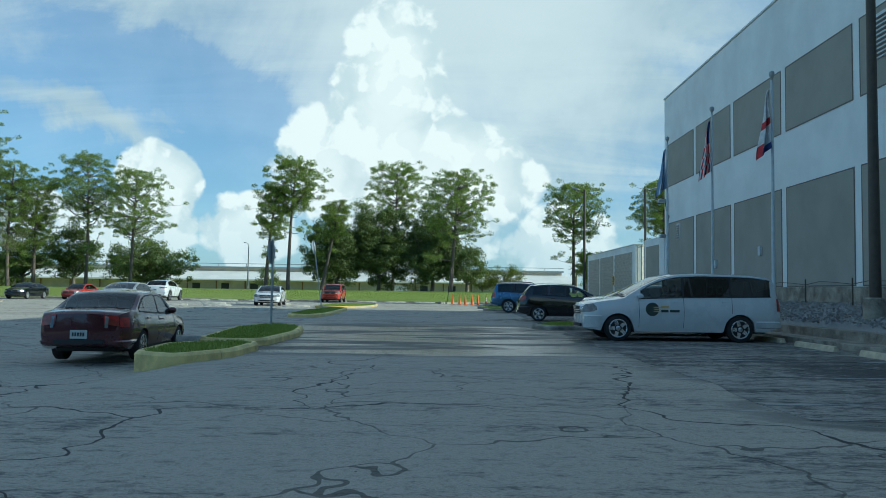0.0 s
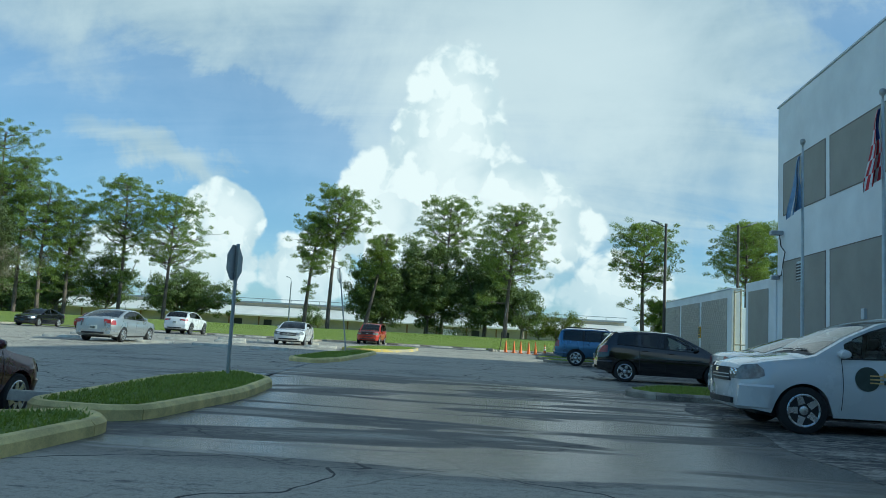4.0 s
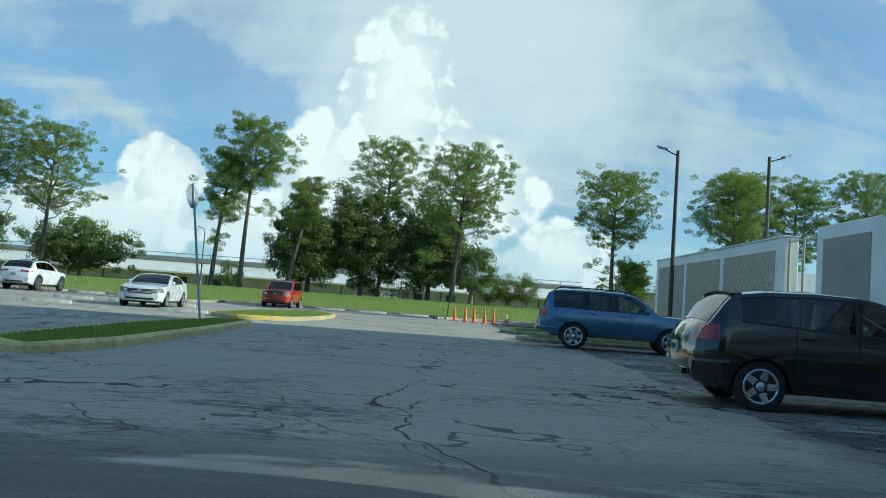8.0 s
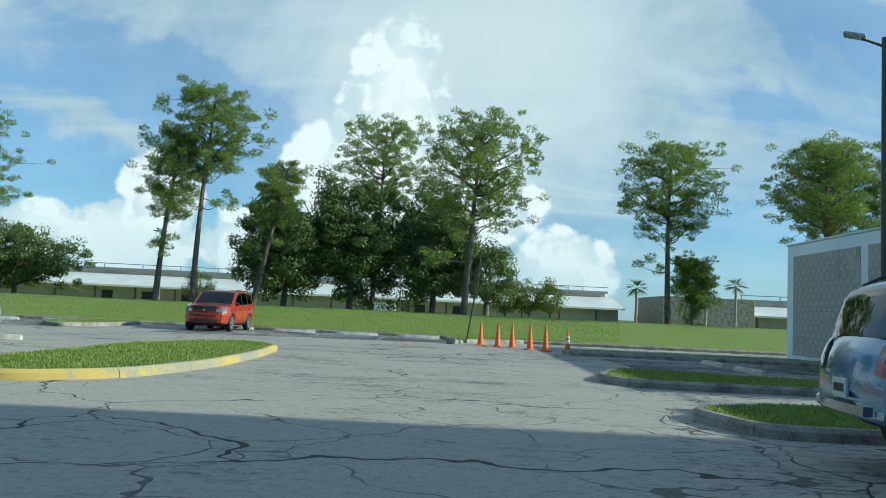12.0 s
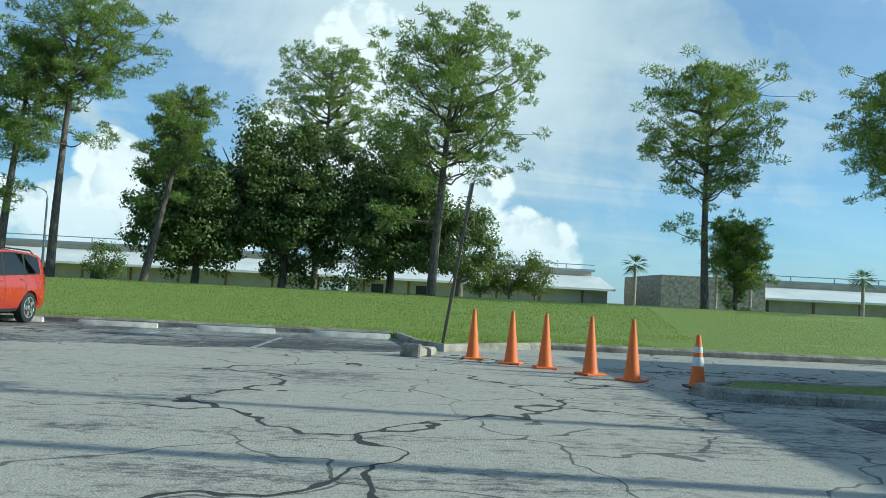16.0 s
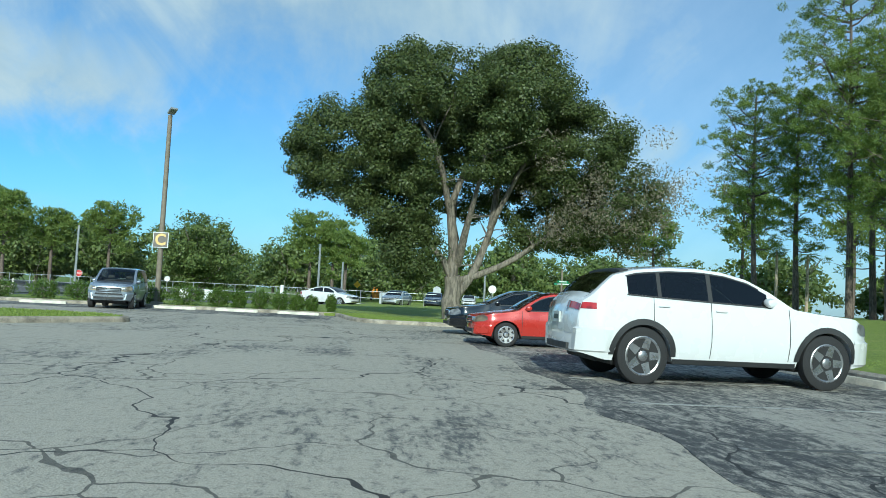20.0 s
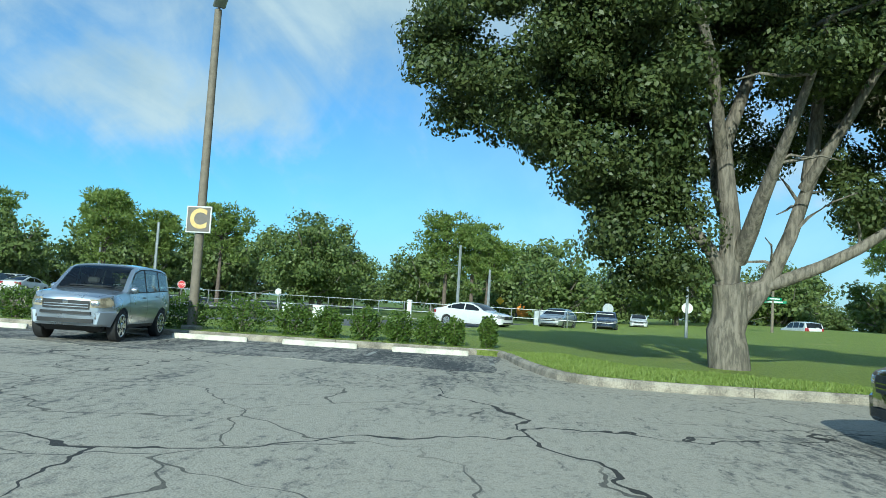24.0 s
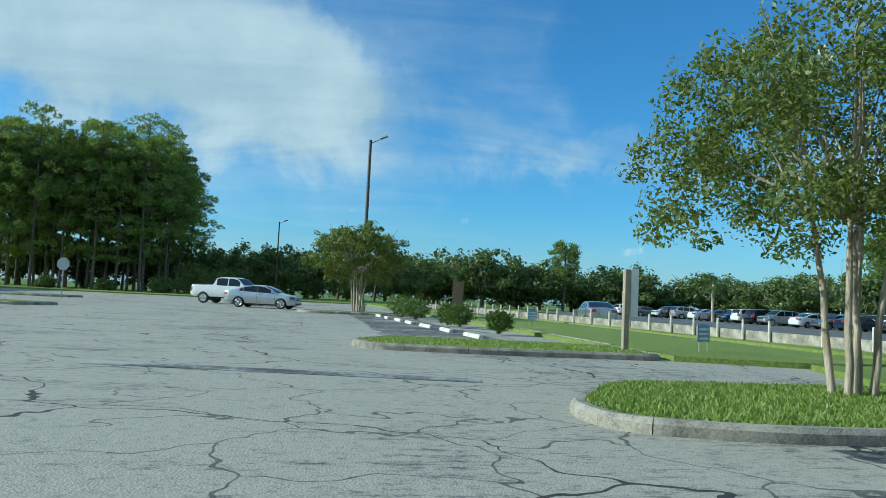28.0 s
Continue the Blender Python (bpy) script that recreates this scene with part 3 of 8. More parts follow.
def curve_smooth(points, closed=True, step=0.35):
    """Catmull-Rom through the points, sampled about every step metres."""
    pts = [Vector((*p, 0)) for p in points]
    out, n = [], len(pts)
    for i in range(n if closed else n - 1):
        p0, p1, p2, p3 = (pts[(i + k) % n] if closed else pts[min(max(i + k, 0), n - 1)] for k in (-1, 0, 1, 2))
        k_max = max(1, int((p2 - p1).length / step))
        for k in range(k_max):
            t = k / k_max
            q = 0.5 * (2 * p1 + (p2 - p0) * t + (2 * p0 - 5 * p1 + 4 * p2 - p3) * t * t + (3 * p1 - p0 - 3 * p2 + p3) * t ** 3)
            out.append((q.x, q.y))
    if not closed:
        out.append(tuple(points[-1]))
    return out


def rounded(points, r=0.5, n=5):
    """A polygon with its corners rounded."""
    out, m = [], len(points)
    for i in range(m):
        a, b, c = (Vector(points[(i + k) % m]) for k in (-1, 0, 1))
        u, v = (a - b), (c - b)
        rr = min(r, u.length * 0.45, v.length * 0.45)
        p, q = b + u.normalized() * rr, b + v.normalized() * rr
        for k in range(n + 1):
            t = k / n
            w = p * (1 - t) ** 2 + b * 2 * t * (1 - t) + q * t * t
            out.append((w.x, w.y))
    return out


def inside(px, py, poly):
    """Which of the points lie in the polygon (arrays)."""
    ok = np.zeros(len(px), bool)
    m = len(poly)
    for i in range(m):
        (x1, y1), (x2, y2) = poly[i], poly[(i + 1) % m]
        c = (y1 > py) != (y2 > py)
        ok ^= c & (px < (x2 - x1) * (py - y1) / ((y2 - y1) or 1e-9) + x1)
    return ok


def inset(poly, d):
    """The outline moved inwards by d."""
    area = sum(x1 * y2 - x2 * y1 for (x1, y1), (x2, y2) in zip(poly, poly[1:] + poly[:1]))
    s, out, m = (1 if area > 0 else -1), [], len(poly)
    for i in range(m):
        a, b, c = (Vector(poly[(i + k) % m]) for k in (-1, 0, 1))
        e, f = (b - a), (c - b)
        if e.length < 1e-6 or f.length < 1e-6:
            out.append(tuple(b))
            continue
        nn = (Vector((-e.y, e.x)).normalized() + Vector((-f.y, f.x)).normalized())
        nn = nn.normalized() if nn.length > 1e-6 else Vector((0, 0))
        out.append(tuple(b + nn * d * s))
    return out


rng = np.random.default_rng(7)


def leaf_quads(centres, size, stretch=1.0, droop=0.0, wide=0.6, out=None):
    """Loose diamond-shaped leaves about those places, turned at random, or facing mostly along out."""
    n = len(centres)
    d = rng.normal(size=(n, 3))
    d[:, 2] *= stretch
    d[:, 2] -= droop
    if out is not None:
        face = out + rng.normal(0, 0.42, (n, 3))
        face /= np.linalg.norm(face, axis=1)[:, None] + 1e-9
        d -= face * np.sum(d * face, axis=1)[:, None]
    d /= np.linalg.norm(d, axis=1)[:, None] + 1e-9
    e = np.cross(d, rng.normal(size=(n, 3))) if out is None else np.cross(d, face)
    e /= np.linalg.norm(e, axis=1)[:, None] + 1e-9
    s = size * rng.uniform(0.6, 1.35, n)[:, None]
    v = np.empty((n, 4, 3))
    v[:, 0], v[:, 2] = centres - d * s * 0.5, centres + d * s * 0.5
    v[:, 1], v[:, 3] = centres + e * s * wide * 0.5, centres - e * s * wide * 0.5
    return v.reshape(-1, 3)


def sprays(centres, radii, per, flat=0.7, up=0.25):
    """Points near the skins of flattened balls, and the way outwards at each."""
    c = np.repeat(np.asarray(centres, float), per, axis=0)
    r = np.repeat(np.asarray(radii, float), per)
    d = rng.normal(size=(len(c), 3))
    d /= np.linalg.norm(d, axis=1)[:, None] + 1e-9
    d[:, 2] = np.where(d[:, 2] < 0, d[:, 2] * 0.75, d[:, 2])
    k = 1 - 0.55 * rng.uniform(0, 1, len(c)) ** 1.8
    p = d * (k * r * rng.uniform(0.85, 1.15, len(c)))[:, None]
    p[:, 2] *= flat
    return c + p, d + [0, 0, up]


def clump_points(centres, radii, per, flat=0.6, shell=0.45):
    """Points scattered in flattened balls about the centres, denser towards their skin."""
    c = np.repeat(np.asarray(centres, float), per, axis=0)
    r = np.repeat(np.asarray(radii, float), per)
    d = rng.normal(size=(len(c), 3))
    d /= np.linalg.norm(d, axis=1)[:, None] + 1e-9
    k = rng.uniform(0, 1, len(c)) ** shell
    d *= (k * r * rng.uniform(0.75, 1.12, len(c)))[:, None]
    d[:, 2] *= flat
    return c + d


def needle_tris(points, out, size, slim=0.2):
    """Short bundles of needles that stand outwards from a spray."""
    n = len(points)
    d = out + rng.normal(0, 0.75, (n, 3))
    d /= np.linalg.norm(d, axis=1)[:, None] + 1e-9
    e = np.cross(d, rng.normal(size=(n, 3)))
    e /= np.linalg.norm(e, axis=1)[:, None] + 1e-9
    ln = size * rng.uniform(0.6, 1.3, (n, 1))
    w = e * ln * slim
    v = np.stack([points + w, points + d * ln, points - w], 1)
    return v.reshape(-1, 3), n


# ---- ground ----
def lawn_height(x, y):
    """The lawns rise gently away from the kerbs."""
    north = np.clip((y - 74.0) / 22.0, 0, 1)
    far = np.clip((y - 108.0) / 30.0, 0, 1)
    return 0.1 + 0.95 * (3 * north ** 2 - 2 * north ** 3) - 0.55 * far


N_FAR = 46
gx = np.concatenate([np.linspace(-2400, -260, 10), np.linspace(-240, 160, 81), np.linspace(190, 2400, 10)])
gy = np.concatenate([np.linspace(-2400, -260, 10), np.linspace(-240, 260, 101), np.linspace(290, 2600, 10)])
gv = [(x, y, -0.45 if -20 < x < 1 and 4 < y < 31 else -0.12) for y in gy for x in gx]
gf = [(j * len(gx) + i, j * len(gx) + i + 1, (j + 1) * len(gx) + i + 1, (j + 1) * len(gx) + i) for j in range(len(gy) - 1) for i in range(len(gx) - 1)]
tagged(raw("ground", gv, gf, FIELD, None, "rough grassy land reaching to the far horizon"), "", "ground", "", "structure")

lot = rounded([(-48.6, 63.4), (-44.4, 63.8), (-42.1, 65.4), (-42.0, 74.2), (0.0, 74.0), (1.0, 71.6), (70, 72.6), (70, 63.9), (9.8, 63.0), (10.6, 45.0), (9.6, 36.0), (10.4, 20.0), (10.4, -70), (-70, -70), (-47.5, -8.0), (-47.8, 32.0), (-60, 39.0), (-60, 44.5), (-48.6, 46.0)], 1.2, 4)


def dip(x, y):
    """The stalls beside the first islands drain towards a shallow hollow."""
    ease = lambda a, b, v: (lambda q: q * q * (3 - 2 * q))(min(1.0, max(0.0, (v - a) / (b - a))))
    return -0.26 * ease(-3.1, -4.7, x) * ease(-15.0, -9.0, x) * ease(7.0, 12.0, y) * ease(27.0, 21.0, y)


bm_lot = prism(lot, -0.5, 0.0)
for axis, lo, hi in ((0, -16.0, -2.5), (1, 6.0, 28.0)):
    k = lo
    while k < hi:
        co = (k, 0, 0) if axis == 0 else (0, k, 0)
        bmesh.ops.bisect_plane(bm_lot, geom=bm_lot.verts[:] + bm_lot.edges[:] + bm_lot.faces[:], plane_co=co, plane_no=(1, 0, 0) if axis == 0 else (0, 1, 0))
        k += 0.6
for v in bm_lot.verts:
    if v.co.z > -0.01:
        v.co.z += dip(v.co.x, v.co.y)
tagged(part("parking_lot", bm_lot, ASPHALT, None, "weathered grey asphalt parking lot, cracked and stained", 30), "", "parking lot", "", "structure")


def sheet(name, outline, mat, label, category, z0=-0.1, z1=0.006):
    return tagged(part(name, prism(outline, z0, z1), mat, None, label), "", category, "", "structure")


for i, ol in enumerate((
    [(-11.0, 66.6), (0.2, 68.9), (0.0, 73.9), (-11.2, 73.9)],
    [(-36.2, 67.3), (-14.6, 67.0), (-14.4, 73.9), (-36.2, 73.9)],
    [(-44.0, 46.6), (-47.9, 46.6), (-48.3, 63.2), (-43.4, 63.0)],
    [(4.4, 8.0), (10.0, 8.0), (10.0, 24.9), (4.4, 24.9)],
    [(4.4, 29.4), (9.7, 29.4), (9.9, 46.6), (4.4, 46.6)],
    [(4.6, 54.5), (9.9, 54.5), (9.7, 62.5), (4.6, 62.3)],
    [(-42.2, 8.0), (-45.0, 8.0), (-45.4, 32.5), (-41.6, 32.0)],
)):
    edge_ = []
    for (xa, ya), (xb, yb) in zip(ol, ol[1:] + ol[:1]):
        k = max(2, int(math.hypot(xb - xa, yb - ya) / 0.5))
        for j in range(k):
            px, py = xa + (xb - xa) * j / k, ya + (yb - ya) * j / k
            edge_.append((px + 0.35 * noise.noise((px * 0.6, py * 0.6, 5.0)), py + 0.35 * noise.noise((px * 0.6, py * 0.6, 9.0))))
    sheet("stall_pavement", edge_, STALL, "darker sealed asphalt of the parking stalls", "pavement")

# street to the west, beyond the lawn
sheet("street", [(-58, 52), (-64.5, 50), (-90, 62), (-128, 86), (-118, 96), (-82, 76), (-66, 67), (-60, 63)], ROAD, "grey asphalt street curving past the lawn", "road", -0.14, 0.03)
sheet("side_road", [(-53.8, -60), (-50.2, -60), (-53.4, 37.5), (-57.6, 50), (-66, 51), (-60.5, 37)], ROAD, "pale asphalt access road behind the lawn", "road", -0.14, 0.03)
sheet("far_parking_lot", [(-63, 42), (-60.5, 20), (-57, -70), (-190, -80), (-190, 44)], ROAD, "asphalt of the full parking lot across the road", "parking lot", -0.14, 0.02)


def lawn(name, outline, label, mounded=False, step=1.2):
    """Turf with its own relief, laid against the kerbs."""
    xs, ys = [p[0] for p in outline], [p[1] for p in outline]
    bm = bmesh.new()
    f = bm.faces.new([bm.verts.new((x, y, 0)) for x, y in outline])
    for axis, lo, hi in ((0, min(xs), max(xs)), (1, min(ys), max(ys))):
        k = lo + step
        while k < hi:
            no = (1, 0, 0) if axis == 0 else (0, 1, 0)
            co = (k, 0, 0) if axis == 0 else (0, k, 0)
            bmesh.ops.bisect_plane(bm, geom=bm.verts[:] + bm.edges[:] + bm.faces[:], plane_co=co, plane_no=no)
            k += step
    for v in bm.verts:
        x, y = v.co.x, v.co.y
        z = float(lawn_height(x, y)) if mounded else 0.13
        v.co.z = z + 0.03 * noise.noise((x * 0.35, y * 0.35, 3.0))
    rim_ = [e for e in bm.edges if len(e.link_faces) == 1]
    down = bmesh.ops.extrude_edge_only(bm, edges=rim_)["geom"]
    for v in down:
        if isinstance(v, bmesh.types.BMVert):
            v.co.z = -0.16
    bmesh.ops.recalc_face_normals(bm, faces=bm.faces)
    if sum(f.normal.z for f in bm.faces) < 0:
        bmesh.ops.reverse_faces(bm, faces=bm.faces[:])
    return tagged(part(name, bm, GRASS, None, label, 60), "", "lawn", "", "structure")


def blades(outline, per_m2, tall, name="grass", z=0.12, most=60000):
    """Grass that stands up along the near edges."""
    px0, px1 = min(p[0] for p in outline), max(p[0] for p in outline)
    py0, py1 = min(p[1] for p in outline), max(p[1] for p in outline)
    n = min(most, int((px1 - px0) * (py1 - py0) * per_m2))
    x, y = rng.uniform(px0, px1, n), rng.uniform(py0, py1, n)
    ok = inside(x, y, outline)
    x, y = x[ok], y[ok]
    n = len(x)
    h = tall * rng.uniform(0.5, 1.3, n)
    a, lean = rng.uniform(0, 6.28, n), rng.normal(0, 0.45, (n, 2)) * h[:, None]
    w = rng.uniform(0.008, 0.016, n) * (1 + tall * 3)
    base = np.stack([x, y, np.full(n, z) if z is not None else lawn_height(x, y)], 1)
    side = np.stack([np.cos(a) * w, np.sin(a) * w, np.zeros(n)], 1)
    tip = base + np.concatenate([lean, h[:, None]], 1)
    mid = (base + tip) * 0.5
    v = np.stack([base - side, base + side, mid + side * 0.7 + [0, 0, 0], tip], 1).reshape(-1, 3)
    return tagged(quads(name, v, n, BLADE, None, "short green grass standing up along the kerb"), "", "grass", "", "stuff")


def kerb_run(parent, line, wide=0.17, high=0.15, mat=CONCRETE, unit=1.8, closed=False, flip=1):
    """Kerb stones end to end along a line, each a piece of its own with a rolled edge."""
    pts = [Vector(p) for p in line] + ([Vector(line[0])] if closed else [])
    stones, run, cur = [], 0.0, [pts[0]]
    for a, b in zip(pts, pts[1:]):
        cur.append(b)
        run += (b - a).length
        if run >= unit:
            stones.append(cur)
            cur, run = [b], 0.0
    if len(cur) > 1:
        stones.append(cur)
    prof = ((0.0, -0.34), (0.0, high - 0.05), (0.05, high), (wide - 0.02, high), (wide, high - 0.02), (wide, -0.1))
    for line_ in stones:
        verts, faces, m = [], [], len(prof)
        for i, p in enumerate(line_):
            d = (line_[min(i + 1, len(line_) - 1)] - line_[max(i - 1, 0)]).normalized()
            if i == 0:
                p = p + d * 0.012
            nn = Vector((-d.y, d.x)) * flip
            for u, z in prof:
                verts.append((p.x + nn.x * u, p.y + nn.y * u, z))
        for i in range(len(line_) - 1):
            for k in range(m - 1):
                faces.append((i * m + k, (i + 1) * m + k, (i + 1) * m + k + 1, i * m + k + 1))
        faces += [tuple(range(m)), tuple((len(line_) - 1) * m + k for k in range(m))[::-1]]
        raw("kerb_stone", verts, faces, mat, parent, "", 40)


def island(outline, label, yellow=None, r=0.6, per=520, tall=0.05):
    """A kerbed island of grass; yellow: a test of (x, y) for painted stones."""
    ol = rounded(outline, r, 6)
    area = sum(x1 * y2 - x2 * y1 for (x1, y1), (x2, y2) in zip(ol, ol[1:] + ol[:1]))
    if area < 0:
        ol = ol[::-1]
    root = thing("traffic_island", Matrix(), label, "traffic island", "grass islands", "structure")
    kerb_run(root, ol, mat=yellow or CONCRETE, closed=True)
    inner = inset(ol, 0.16)
    part("turf", prism(inner, -0.1, 0.135), GRASS, root)
    n_ob = blades(inset(ol, 0.14), per, tall, z=0.13)
    n_ob["label"] = "short green grass growing on the island"
    return ol


# ---- kerbs, lawns and islands ----
kerbs = thing("lot_kerb", Matrix(), "worn concrete kerb round the edge of the parking lot", "kerb", "", "structure")
NORTH = [(-42.0, 74.0), (-30, 73.75), (-14.6, 73.7), (-11.0, 73.7), (-0.4, 73.6)]
kerb_run(kerbs, NORTH, closed=False, unit=3.0)
kerb_run(kerbs, [(-0.4, 73.6), (0.1, 70.6), (0.7, 69.5), (1.6, 70.4), (3.2, 71.7), (12, 71.9), (40, 72.6)], unit=3.0)
kerb_run(kerbs, [(40, 63.6), (12, 63.1), (5.0, 63.4), (3.9, 63.6), (3.7, 64.1), (4.6, 64.9), (12, 65.3)], unit=3.0, flip=-1)
WEST = curve_smooth([(-48.5, 46.6), (-48.4, 56.0), (-48.6, 62.2), (-48.2, 63.2), (-45.0, 63.7), (-42.6, 64.4), (-42.0, 66.0), (-42.2, 69.0), (-42.1, 74.0)], False, 0.5)
kerb_run(kerbs, WEST, unit=3.0, flip=1)
kerb_run(kerbs, [(-47.6, 32.5), (-47.8, 20.0), (-47.0, -8.0)], unit=3.0, flip=-1)

lawn("lawn", [(-250, 73.8), (-0.5, 73.75), (0.25, 70.8), (0.75, 69.75), (3.3, 71.85), (12, 72.05), (40, 72.75), (140, 73), (140, 190), (-250, 190)], "mown green lawn rising gently to a row of tall pines", True, 4.0)
lawn("lawn", [(-48.75, 46.0), (-48.6, 56.0), (-48.75, 62.4), (-48.2, 63.35), (-45.0, 63.85), (-42.7, 64.5), (-42.15, 66.0), (-42.35, 69.0), (-42.25, 73.8), (-120, 73.8), (-96, 67.0), (-62, 60.5), (-57.5, 52.0), (-56.5, 46.0)], "mown green lawn under a spreading oak", False, 2.5)
lawn("lawn", [(3.85, 63.75), (5, 63.5), (12, 63.25), (40, 63.7), (40, 65.4), (12, 65.15), (4.6, 64.75)], "narrow grass strip beside the exit drive", False, 2.0)
lawn("lawn", [(-48.2, 42.5), (-56.0, 42.0), (-55.5, 37.5), (-50.2, 37.4)], "strip of mown grass beside the access road", False, 2.0)
lawn("lawn", [(-47.6, 36.2), (-50.6, 37.2), (-54.2, 36.0), (-50.4, -50), (-47.0, -50), (-47.4, 20)], "strip of mown grass beside the access road", False, 3.0)
lawn("lawn", [(-57.6, 40), (-55.6, 34), (-53.6, -55), (-56.6, -55), (-58.5, 20), (-59.6, 38)], "strip of mown grass along a low barrier", False, 3.0)
lawn("lawn", [(-70, -36), (60, -42), (60, -90), (-70, -90)], "rough grass under a stand of pines", False, 8.0)

island([(-4.4, 13.2), (-3.5, 12.7), (-2.85, 14.0), (-2.85, 15.9), (-3.4, 16.5), (-4.6, 15.4)], "kerbed grass island with cream-painted stones", CREAM, 0.35)
island([(-4.5, 16.75), (-3.0, 16.7), (-2.9, 20.0), (-3.3, 22.9), (-4.6, 24.6), (-5.1, 22.0)], "kerbed grass island with a sign post", CREAM, 0.6)
island([(-6.1, 33.4), (-4.9, 32.5), (-4.55, 35.0), (-4.7, 40.0), (-5.0, 45.2), (-6.1, 45.4), (-6.5, 40.0)], "long kerbed grass island with a sign post", CREAM, 0.6)
island([(-7.8, 49.6), (-6.3, 48.8), (-4.9, 50.0), (-4.35, 52.6), (-4.3, 56.0), (-4.55, 59.2), (-6.0, 60.6), (-7.7, 57.5)], "grass island with chipped yellow kerbs", YELLOW, 0.8)
island([(3.6, 26.3), (4.1, 25.0), (6.6, 25.1), (9.4, 25.4), (9.4, 28.8), (5.0, 28.8)], "kerbed grass island between parking stalls", False, 0.7)
island([(2.9, 48.6), (3.3, 46.9), (9.5, 46.9), (9.5, 48.6), (4.6, 49.6)], "small kerbed grass island beside a stall", False, 0.6)
island([(2.75, 53.6), (3.3, 52.6), (9.6, 52.3), (9.6, 54.3), (5.6, 55.4), (3.6, 55.9)], "kerbed grass island in the shade of the wall", False, 0.6)
island([(-15.2, 67.6), (-14.5, 67.3), (-13.9, 68.6), (-13.8, 73.4), (-16.1, 73.4), (-16.4, 69.4)], "kerbed grass island at the end of a parking row", False, 0.6)
island([(-36.9, 56.8), (-35.1, 58.1), (-33.6, 57.0), (-30.5, 54.8), (-31.5, 52.0), (-37.4, 52.6)], "low grass island in the middle of the lot", False, 0.7, 250)
island([(-42.0, 44.6), (-42.1, 45.7), (-43.4, 46.2), (-48.2, 46.3), (-48.2, 41.9), (-43.4, 42.2)], "kerbed grass island with a crepe myrtle", False, 0.8, 560, 0.055)
island([(-40.3, 34.6), (-40.7, 35.9), (-43.4, 36.3), (-47.4, 36.3), (-47.4, 32.8), (-41.4, 32.4)], "kerbed grass island with a tall post", False, 0.6, 250)
island([(-28.5, 14.0), (-27.3, 16.6), (-20.0, 15.6), (-20.0, 13.0)], "far grass island with a sign", False, 0.6, 80)
island([(-24.5, -6), (-22.8, -4), (-14.0, -5), (-14, -8)], "far grass island with a sign", False, 0.6, 80)
island([(-39.0, 6.0), (-39.6, 8.0), (-46.6, 8.4), (-46.6, 5.4)], "kerbed grass island with a small tree", False, 0.6, 80)
blades([(-48.3, 63.3), (-45, 63.9), (-42.7, 64.6), (-42.2, 66), (-42.4, 70), (-44.5, 70), (-46, 66), (-49, 64.8)], 600, 0.06, z=0.12)
blades([(-30, 75), (8, 75), (12, 93), (-34, 93)], 75, 0.05, z=None, most=60000)
blades([(-14, 73.9), (-0.6, 73.9), (0.4, 70.8), (3.3, 72.0), (6, 72.2), (6, 75.5), (-14, 76)], 300, 0.05, z=None)


# ---- stall lines and wheel stops ----
def line(x0, y0, x1, y1, w=0.1, z=0.010):
    d = Vector((x1 - x0, y1 - y0)).normalized()
    nx, ny = -d.y * w / 2, d.x * w / 2
    tagged(part("painted_line", prism([(x0 - nx, y0 - ny), (x1 - nx, y1 - ny), (x1 + nx, y1 + ny), (x0 + nx, y0 + ny)], z - 0.008, z), LINEPAINT, None, "faded white painted parking line"), "", "road marking", "", "structure")


for i in range(4):
    line(-8.3 + 2.74 * i, 68.2, -8.3 + 2.74 * i, 73.3)
for i in range(8):
    line(-35.4 + 2.74 * i, 67.6, -35.4 + 2.74 * i, 73.3)
for y in (49.6, 52.4, 57.6, 60.3, 63.0):
    line(-47.6, y, -45.8 + 0.5 * (y % 2), y + 0.05)
for y in (9.0, 11.8, 14.6, 17.4, 22.2, 30.8, 34.6, 37.4, 40.2, 43.0, 57.2, 60.0):
    line(4.5, y, 9.3, y)
for i in range(4):
    line(-17.6 + 2.76 * i if i else -18.3, 38.6, -17.6 + 2.76 * i if i else -18.3, 43.0)
for i in range(6):
    line(-22.8 + 2.76 * i, 45.2, -22.8 + 2.76 * i, 50.5)
line(-4.25, 24.8, -5.05, 32.4, 0.12)
line(-41.8, 41.6, -36.2, 40.6, 0.5)
line(-43.6, 48.2, -41.6, 48.4)


def wheel_stop(mat):
    bm = bmesh.new()
    prof = ((-0.09, 0.0), (-0.075, 0.07), (-0.045, 0.125), (0.045, 0.125), (0.075, 0.07), (0.09, 0.0))
    rows = []
    for x, k in ((-0.915, 0.72), (-0.88, 0.96), (-0.4, 1.0), (0.0, 1.0), (0.4, 1.0), (0.88, 0.96), (0.915, 0.72)):
        rows.append([bm.verts.new((x, u * k, z * (0.9 if k < 0.9 else 1))) for u, z in prof])
    for a, b in zip(rows, rows[1:]):
        for k in range(6):
            bm.faces.new((a[k], b[k], b[(k + 1) % 6], a[(k + 1) % 6]))
    bm.faces.new(rows[0])
    bm.faces.new(rows[-1][::-1])
    bmesh.ops.recalc_face_normals(bm, faces=bm.faces)
    ob = part("wheel_stop", bm, mat, None, "chipped white-painted concrete wheel stop", 30)
    return tagged(ob, "", "wheel stop", "wheel stops")


